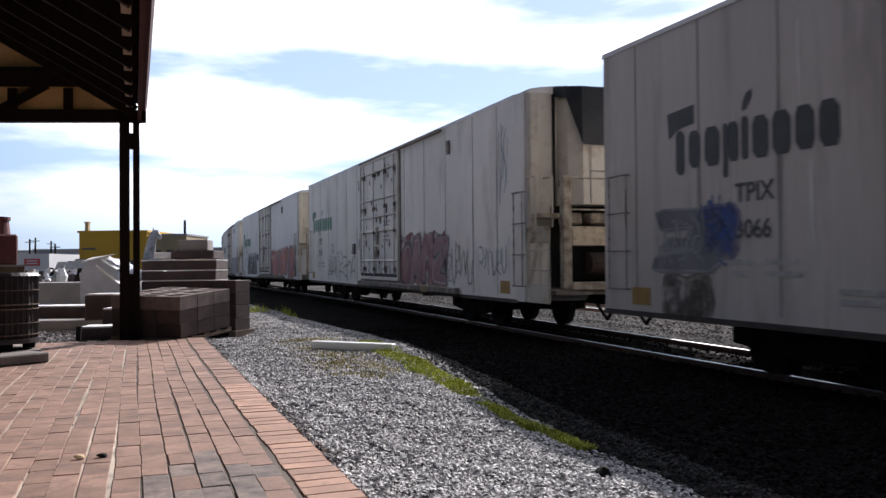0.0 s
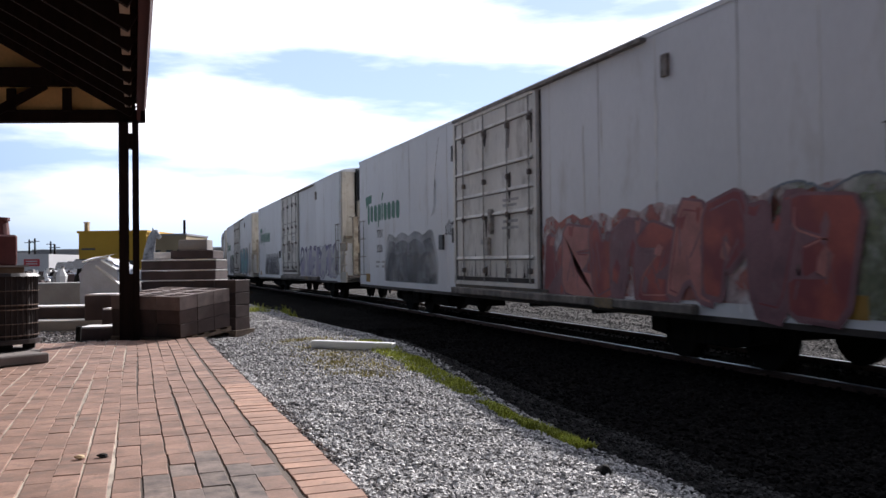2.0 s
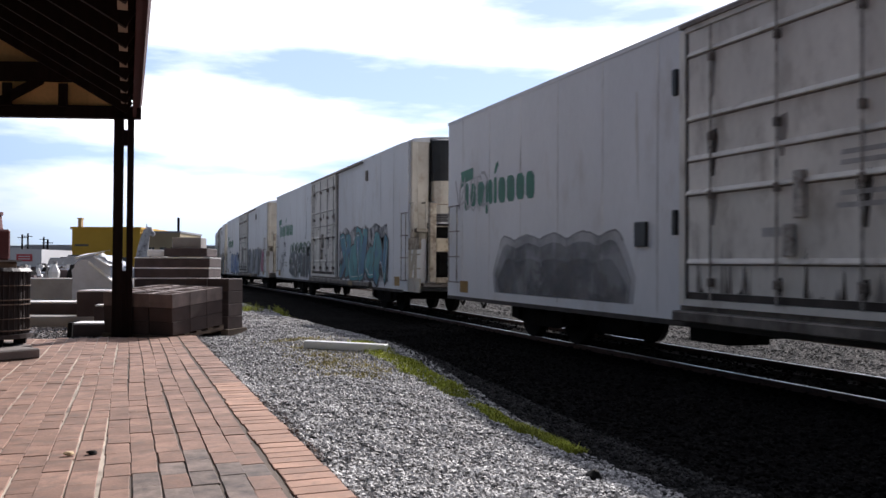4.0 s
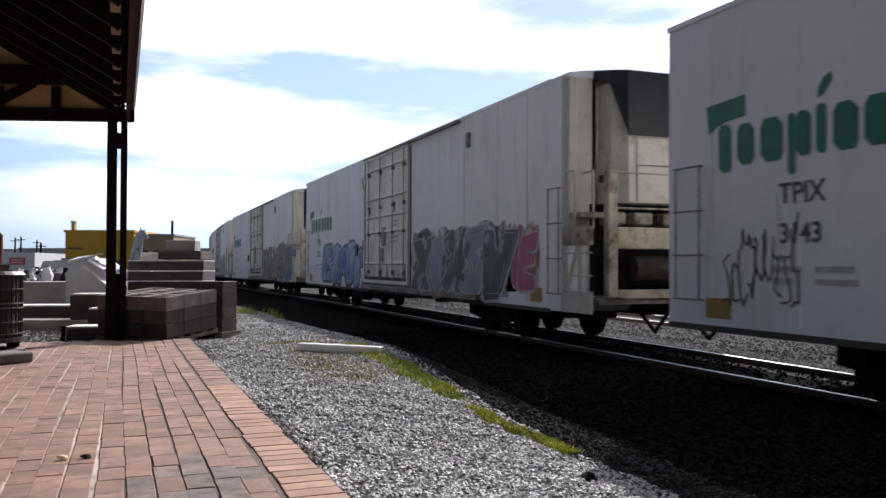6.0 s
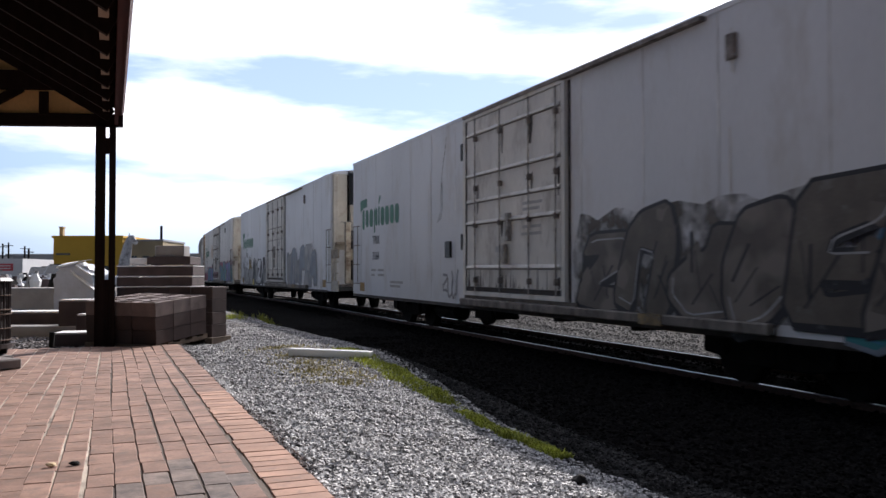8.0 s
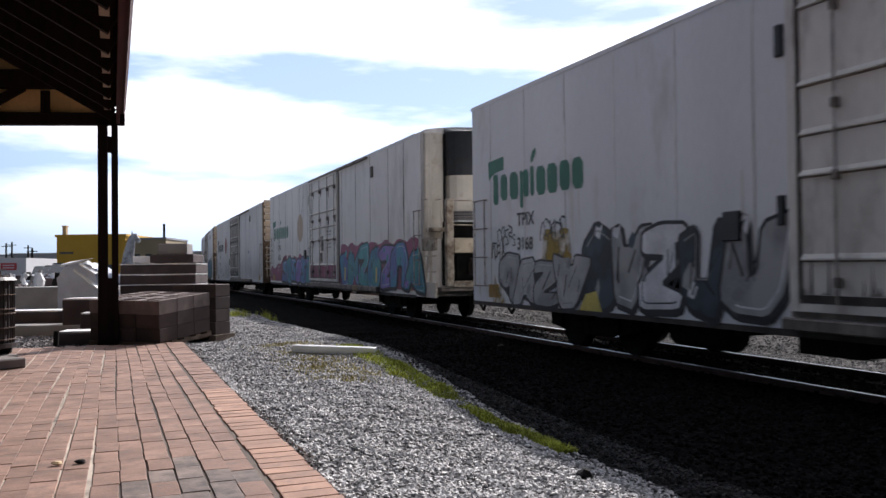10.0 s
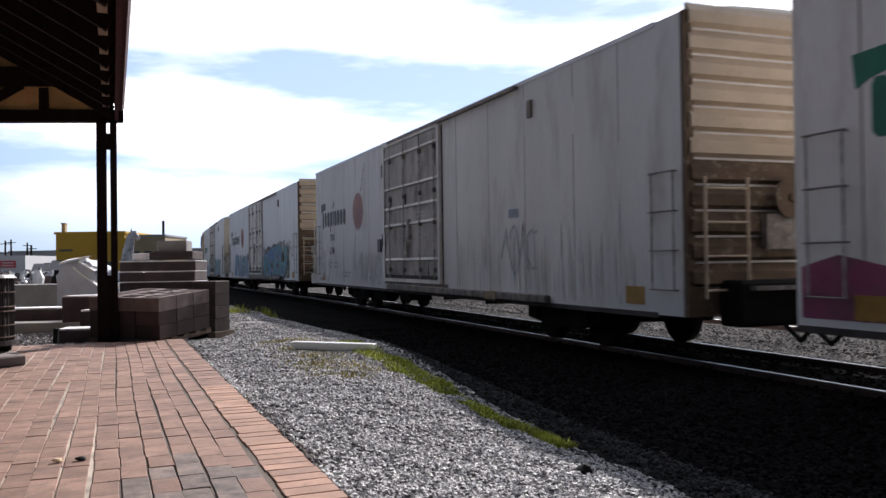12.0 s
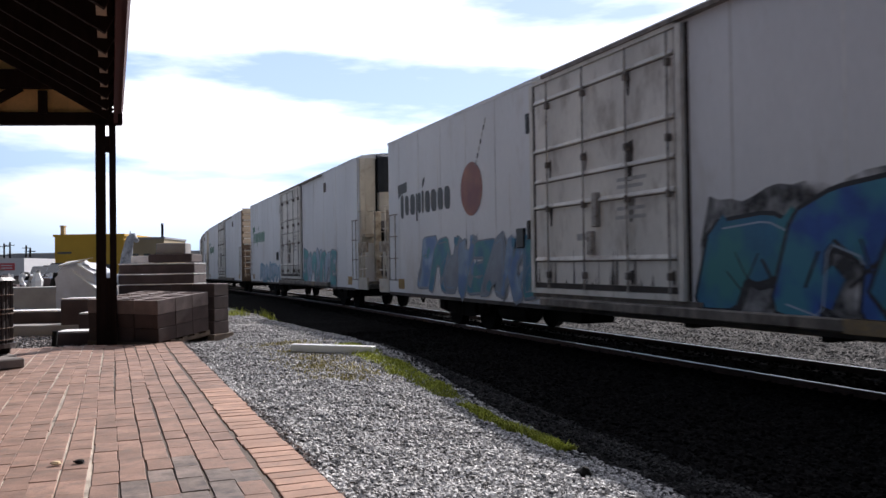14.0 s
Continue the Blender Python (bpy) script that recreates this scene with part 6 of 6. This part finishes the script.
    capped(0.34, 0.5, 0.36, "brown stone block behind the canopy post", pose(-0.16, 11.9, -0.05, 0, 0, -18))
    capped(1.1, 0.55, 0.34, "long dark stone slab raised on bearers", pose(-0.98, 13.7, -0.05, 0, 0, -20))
    solo("stone_block", _slab(1.6, 0.5, 0.16), M_CONC, "long grey concrete kerb piece on the gravel", "stone slab", pose(-0.95, 13.1, -0.05, 0, 0, -20))
    solo("concrete_bin", _slab(2.2, 0.9, 0.64), M_CONC, "pale concrete bin wall in the stone yard", "concrete wall", pose(-1.0, 17.5, -0.06, 0, 0, -18))
    bm = bmesh.new()
    tube(bm, (0, 0, 0), (0.01, 0, 0.2), 0.03, 8)
    box(bm, -0.05, 0.05, -0.05, 0.05, 0, 0.03)
    solo("stub_post", bm, M_UNDER, "short dark stub post at the paving edge", "post", pose(-0.62, 10.7, -0.05))
    # wrapped goods
    bm = bmesh.new()
    prism(bm, ((-0.36, 0), (-0.34, 0.5), (-0.36, 0.85), (-0.2, 1.02), (0.05, 1.06), (0.25, 0.98), (0.34, 0.8), (0.42, 0.4), (0.40, 0)), "y", -0.4, 0.4)
    bmesh.ops.bevel(bm, geom=bm.edges[:], offset=0.06, segments=2, affect="EDGES")
    for v in bm.verts:
        v.co += Vector((noise.noise(v.co * 5), noise.noise(v.co * 5 + Vector((9, 0, 0))), noise.noise(v.co * 4))) * 0.03
    t = thing("wrapped_pallet", "pallet of stone wrapped in folded white plastic sheet", "wrapped goods", pose(-0.40, 15.2, -0.05, 0, 0, -20))
    part("wrapping", bm, M_WRAP, t)
    for x0, z0, x1, z1, y in ((-0.30, 1.00, 0.12, 1.09, -0.36), (-0.05, 0.93, 0.36, 0.62, -0.44), (0.02, 1.02, 0.30, 0.86, -0.40)):
        bm = bmesh.new()
        vs = [bm.verts.new(p) for p in ((x0, y, z0), (x1, y - 0.05, z1), (x1 + 0.06, y + 0.25, z1 + 0.03), (x0 + 0.04, y + 0.28, z0 + 0.06), (x0, y + 0.01, z0 - 0.025), (x1, y - 0.04, z1 - 0.03))]
        bm.faces.new(vs[:4])
        bm.faces.new((vs[0], vs[4], vs[5], vs[1]))
        part("loose_fold", bm, M_PVC, t, "bright loose fold of plastic")


def build_board():
    bm = bmesh.new()
    beam(bm, (1.715, 8.62, 0.012), (2.395, 8.02, 0.002), 0.10, 0.08)
    bevel(bm, 0.008)
    solo("white_board", bm, M_PVC, "white plastic board lying on the gravel among grass", "board")
    bm = bmesh.new()
    bmesh.ops.create_icosphere(bm, subdivisions=2, radius=0.055)
    for v in bm.verts:
        v.co = Vector((v.co.x * 0.8, v.co.y, v.co.z * 1.1)) * (1 + 0.5 * noise.noise(v.co * 22))
    solo("dark_stone", bm, M_UNDER, "dark lump of stone lying on the pale gravel", "stone", pose(2.14, 3.62, -0.24))
    for x, y, m in ((-0.22, 3.89, M_LEAF), (-0.13, 3.88, M_UNDER)):
        bm = bmesh.new()
        bmesh.ops.create_icosphere(bm, subdivisions=2, radius=0.017)
        for v in bm.verts:
            v.co = Vector((v.co.x * 1.3, v.co.y * 0.9, v.co.z * 0.45 + 0.005)) * (1 + 0.9 * noise.noise(v.co * 70))
        solo("dead_leaf", bm, m, "dry curled leaf lying on the bricks", "leaf", pose(x, y, 0.004))


def grass(name, spots, count, seed, material, label, hmax):
    rng = random.Random(seed)
    verts, faces = [], []
    for _ in range(count):
        x, y, h = spots(rng)
        z = ground_z(x, y) + 0.05 * noise.noise((x * 0.9, y * 0.5, 3.1)) - 0.005
        h *= hmax * rng.uniform(0.4, 1.0)
        a, lean = rng.uniform(0, 6.3), rng.uniform(0.1, 0.7) * h
        w = rng.uniform(0.003, 0.007)
        cx, sy = math.cos(a), math.sin(a)
        k = len(verts)
        verts += [(x - sy * w, y + cx * w, z), (x + sy * w, y - cx * w, z), (x + cx * lean * 0.4 + sy * w * 0.8, y + sy * lean * 0.4 - cx * w * 0.8, z + h * 0.65), (x + cx * lean * 0.4 - sy * w * 0.8, y + sy * lean * 0.4 + cx * w * 0.8, z + h * 0.65), (x + cx * lean, y + sy * lean, z + h)]
        faces += [(k, k + 1, k + 2, k + 3), (k + 3, k + 2, k + 4)]
    me = bpy.data.meshes.new(name)
    me.from_pydata(verts, [], faces)
    me.materials.append(material)
    tagged(new(name, me), label, "grass", kind="stuff")


def strip(rng):
    y = 4.3 + 4.6 * rng.random() ** 1.35
    x = 2.47 + 0.03 * math.sin(y * 2.1) + 0.015 * math.sin(y * 7) - (0.08 + 0.17 * ease((y - 4.5) / 2.5)) * rng.random() ** 1.4 + rng.gauss(0, 0.015)
    k = 0.5 + noise.noise((x * 3, y * 2.2, 0.4))
    return x, y, max(0.25, min(1.2, k + 0.5))


def strip_dry(rng):
    y = 6.8 + 3.4 * rng.random()
    return 1.80 + rng.gauss(0, 0.2), y - 0.35, 0.7


def tufts(rng):
    cx, cy = rng.choice(((2.3, 17.3), (2.98, 17.5), (2.25, 17.0)))
    return cx + rng.gauss(0, 0.11), cy + rng.gauss(0, 0.2), 2.6 * rng.random() ** 0.5


# ---- the yard and the town beyond ----
def far(px_right, depth):
    """A place given by its run to the side and ahead of the camera's mean heading, 20 degrees to the right of the track."""
    c, s = math.cos(radians(20)), math.sin(radians(20))
    return px_right * c + depth * s, -px_right * s + depth * c


def house_wall(t, x0, x1, y0, y1, z0, z1, m, name="wall"):
    bm = bmesh.new()
    box(bm, x0, x1, y0, y1, z0, z1)
    return part(name, bm, m, t)


def build_town():
    # ochre building
    x, y = far(-35.75, 93)
    b = thing("ochre_building", "low ochre yellow building with flat roof, chimney and tan wing", "building", pose(x, y, -0.3, 0, 0, -20))
    house_wall(b, -4.2, 3.2, 0, 9, 0, 5.25, M_YBLD)
    house_wall(b, 3.2, 7.4, 0.6, 9, 0, 4.9, M_TANB)
    house_wall(b, -4.35, 3.35, -0.15, 9.1, 5.25, 5.5, M_YBLD, "parapet")
    house_wall(b, 3.36, 7.5, 0.5, 9.1, 4.9, 5.1, M_FARG, "parapet")
    house_wall(b, -4.0, -3.62, 1, 1.5, 5.5, 6.4, M_TANB, "chimney")
    house_wall(b, -4.06, -3.56, 0.94, 1.56, 6.4, 6.55, M_TANB, "chimney_cap")
    for x0, x1, z0, z1 in ((-3.9, -2.4, 3.4, 3.6), (-1.5, -0.3, 0.2, 2.4), (1.2, 2.4, 1.0, 2.2)):
        bm = bmesh.new()
        box(bm, x0, x1, -0.04, 0.02, z0, z1)
        part("window", bm, M_GLASSD, b)
    for x0 in (3.9, 5.2, 6.4):
        bm = bmesh.new()
        box(bm, x0, x0 + 0.7, 0.55, 0.62, 2.2, 3.3)
        part("window", bm, M_GLASSD, b)
    bm = bmesh.new()
    tube(bm, (7.1, 1, 5.1), (7.1, 1, 6.6), 0.14, 8)
    part("vent_pipe", bm, M_UNDER, b)
    # animal figure
    x, y = far(-13.9, 40)
    bm = bmesh.new()
    rings = [(0, 0, 0.42), (0.02, 0.6, 0.40), (0.02, 1.2, 0.33), (0.06, 1.8, 0.26), (0.16, 2.3, 0.21), (0.27, 2.62, 0.19), (0.36, 2.75, 0.12)]
    prev = None
    for cx, cz, r in rings:
        cur = [bm.verts.new((cx + r * math.cos(i * math.pi / 5), 0.8 * r * math.sin(i * math.pi / 5), cz)) for i in range(10)]
        if prev:
            for i in range(10):
                bm.faces.new((prev[i], prev[(i + 1) % 10], cur[(i + 1) % 10], cur[i]))
        else:
            bm.faces.new(cur[::-1])
        prev = cur
    bm.faces.new(prev)
    tube(bm, (0.28, 0, 2.66), (0.56, 0, 2.36), 0.17, 8, 0.10)
    tube(bm, (0.2, 0.07, 2.7), (0.19, 0.08, 2.9), 0.05, 6, 0.01)
    solo("statue", bm, M_STATUE, "weathered grey animal figure standing in the yard", "statue", pose(x, y, -0.06, 0, 0, -20), smooth=True)
    # white sheds in the distance
    for r, d, w, h, m, lab in ((-68, 140, 24, 3.6, M_FARW, "long white flat shed in the distance"), (-52, 150, 14, 4.2, M_FARW, "white shed beyond the yard"), (-62, 170, 40, 5.6, M_FARG, "grey roofed shed beyond the yard"), (-96, 170, 30, 5.4, M_FARW, "white shed far beyond the yard")):
        x, y = far(r, d)
        s = thing("shed", lab, "building", pose(x, y, -0.7, 0, 0, -20), "distant sheds")
        house_wall(s, -w / 2, w / 2, 0, 12, 0, h, m)
        house_wall(s, -w / 2 - 0.3, w / 2 + 0.3, -0.3, 12.3, h, h + 0.35, M_FARG, "roof")
        for i in range(int(w / 4)):
            bm = bmesh.new()
            box(bm, -w / 2 + 1 + i * 4, -w / 2 + 3 + i * 4, -0.05, 0.01, 0.9, 2.2)
            part("window", bm, M_GLASSD, s)
    # trailer with a sign
    x, y = far(-28.9, 60)
    s = thing("box_trailer", "white box trailer with a faded red sign", "trailer", pose(x, y, -0.06, 0, 0, -20))
    house_wall(s, -1.4, 1.0, 0, 5, 0.5, 2.1, M_FARW, "box_body")
    bm = bmesh.new()
    box(bm, -0.75, 0.35, -0.04, 0.0, 1.25, 1.75)
    sg = part("sign", bm, M_SIGNR, s, "faded red sign with pale bars")
    for z in (1.38, 1.56):
        bm = bmesh.new()
        box(bm, -0.6, 0.2, -0.05, -0.041, z, z + 0.07)
        part("sign_bar", bm, M_FARW, sg)
    for yy in (1, 4):
        bm = bmesh.new()
        tube(bm, (-1.35, yy, 0.4), (-1.1, yy, 0.4), 0.4, 14)
        tube(bm, (0.7, yy, 0.4), (0.95, yy, 0.4), 0.4, 14)
        part("wheel_pair", bm, M_UNDER, s)
    # parked vehicles
    for r, d, m, rot, lab in ((-18.6, 45, M_CARD, 70, "dark parked pickup with its windscreen catching light"), (-17.0, 52, M_CARP, 65, "white parked car in the yard"), (-23.5, 55, M_CARD, 80, "dark parked car in the yard"), (-25.5, 58, M_CARP, 80, "white parked car at the yard fence"), (-31, 75, M_CARD, 85, "dark parked car far across the yard")):
        x, y = far(r, d)
        v = thing("parked_car", lab, "car", pose(x, y, -0.06, 0, 0, rot), "parked cars")
        bm = bmesh.new()
        prism(bm, ((-2.2, 0.35), (-2.25, 0.8), (-1.3, 0.95), (1.5, 0.98), (2.2, 0.9), (2.2, 0.35)), "y", -0.85, 0.85)
        bevel(bm, 0.05)
        bd = part("body", bm, m, v)
        bm = bmesh.new()
        prism(bm, ((-1.3, 0.95), (-0.6, 1.45), (0.8, 1.45), (1.5, 0.97)), "y", -0.72, 0.72)
        bevel(bm, 0.03)
        part("cabin", bm, M_GLASSD, v)
        bm = bmesh.new()
        box(bm, -0.55, 0.75, -0.68, 0.68, 1.451, 1.49)
        part("roof", bm, m, v)
        for wx in (-1.4, 1.4):
            for wy in (-0.8, 0.8):
                bm = bmesh.new()
                tube(bm, (wx, wy - 0.1, 0.32), (wx, wy + 0.1, 0.32), 0.32, 14)
                part("wheel", bm, M_UNDER, v)
    # stone yard clutter: crates, wrapped goods and slabs in rows
    rng = random.Random(31)
    labels = {0: ("crate_of_stone", "crate of pale cut stone in the yard", M_CONC), 1: ("wrapped_stone", "bundle of stone wrapped in white plastic", M_WRAP), 2: ("slab_bundle", "bundle of dark slabs on bearers", M_BLOCKD), 3: ("white_stone", "white cut stone piece standing in the yard", M_PVC)}
    for i in range(64):
        d = rng.uniform(20, 40)
        r = (rng.uniform(30, 175) - 784) / 1500 * d
        x, y = far(r, d)
        nm, lab, m = labels[rng.choice((0, 1, 2, 2, 3, 3, 3))]
        w, l, h = rng.uniform(0.12, 0.6), rng.uniform(0.2, 0.8), rng.uniform(0.25, 0.8)
        s = thing(nm, lab, "yard goods", pose(x, y, -0.06, 0, 0, rng.uniform(0, 90)), "goods stacked in the yard")
        bm = bmesh.new()
        box(bm, -w / 2, w / 2, -l / 2, l / 2, 0.1, 0.1 + h)
        bevel(bm, 0.03)
        part("load", bm, m, s)
        for k in (-1, 1):
            bm = bmesh.new()
            box(bm, k * w * 0.35 - 0.05, k * w * 0.35 + 0.05, -l / 2, l / 2, 0, 0.1)
            part("bearer", bm, M_PALLET, s)
    # small upright stones and castings seen over the bin
    for i in range(70):
        d = rng.uniform(19.5, 30)
        x, y = far((rng.uniform(55, 172) - 784) / 1500 * d, d)
        pale = rng.random() < 0.35
        w, h = rng.uniform(0.07, 0.22), rng.uniform(0.58, 0.98)
        bm = bmesh.new()
        prev = None
        rings = [(0.0, 1.1), (0.12, 1.15), (0.14, 0.8), (rng.uniform(0.4, 0.6), rng.uniform(0.5, 1.0)), (0.8, rng.uniform(0.6, 1.2)), (1.0, rng.uniform(0.1, 0.9))]
        for u, k in rings:
            cur = [bm.verts.new((w * k * math.cos(q * math.pi / 3), w * k * math.sin(q * math.pi / 3), h * u)) for q in range(6)]
            if prev:
                for q in range(6):
                    bm.faces.new((prev[q], prev[(q + 1) % 6], cur[(q + 1) % 6], cur[q]))
            else:
                bm.faces.new(cur[::-1])
            prev = cur
        bm.faces.new(prev)
        solo("cast_ornament", bm, M_PVC if pale else rng.choice((M_UNDER, M_BLOCKD, M_CONC)), "pale cast stone ornament standing in the yard" if pale else "dark cast ornament standing in the yard", "garden ornament", pose(x, y, -0.055, 0, 0, rng.uniform(0, 90)), "ornaments in the yard")
    # poles
    for px, d, top in ((52, 110, 420), (62, 112, 418), (90, 120, 424), (97, 95, 428), (152, 160, 425), (222, 150, 405)):
        x, y = far((px - 784) / 1500 * d, d)
        h = (480 - top) / 1500 * d + 1.2
        p = thing("utility_pole", "dark wooden utility pole beyond the yard", "pole", pose(x, y, -0.6), "utility poles")
        bm = bmesh.new()
        tube(bm, (0, 0, 0), (0, 0, h), 0.15, 8, 0.10)
        part("shaft", bm, M_UNDER, p)
        bm = bmesh.new()
        box(bm, -0.55, 0.55, -0.05, 0.05, h - 0.45, h - 0.36)
        part("crossarm", bm, M_UNDER, p)
    # far trees
    rng = random.Random(77)
    verts, faces = [], []
    for i in range(9000):
        px = rng.uniform(-40, 440)
        d = rng.uniform(190, 260)
        x, y = far((px - 784) / 1500 * d, d)
        top = 3.2 + 2.6 * (0.5 + noise.noise((px * 0.04, 1.3, 0))) + 1.5 * noise.noise((px * 0.2, 5, 0))
        z = -0.8 + top * rng.random() ** 0.6
        s = rng.uniform(0.25, 0.7)
        k = len(verts)
        for _ in range(3):
            verts.append((x + rng.uniform(-s, s), y + rng.uniform(-s, s), z + rng.uniform(-s, s)))
        faces.append((k, k + 1, k + 2))
    me = bpy.data.meshes.new("far_woods")
    me.from_pydata(verts, [], faces)
    me.materials.append(M_FOLI)
    tagged(new("far_woods", me), "low dark line of distant trees and scrub", "trees", kind="stuff")


build_condenser()
build_red_stack()
build_block_stacks()
build_board()
build_town()
grass("grass", strip, 10500, 41, M_GRASS, "strip of short green grass at the edge of the gravel", 0.045)
grass("dry_grass", strip_dry, 3500, 42, M_STRAW, "dry yellowing grass round the white board", 0.05)
grass("weeds", tufts, 300, 43, M_GRASS, "taller green weeds beside the track bed", 0.085)
build_paving()
motions()
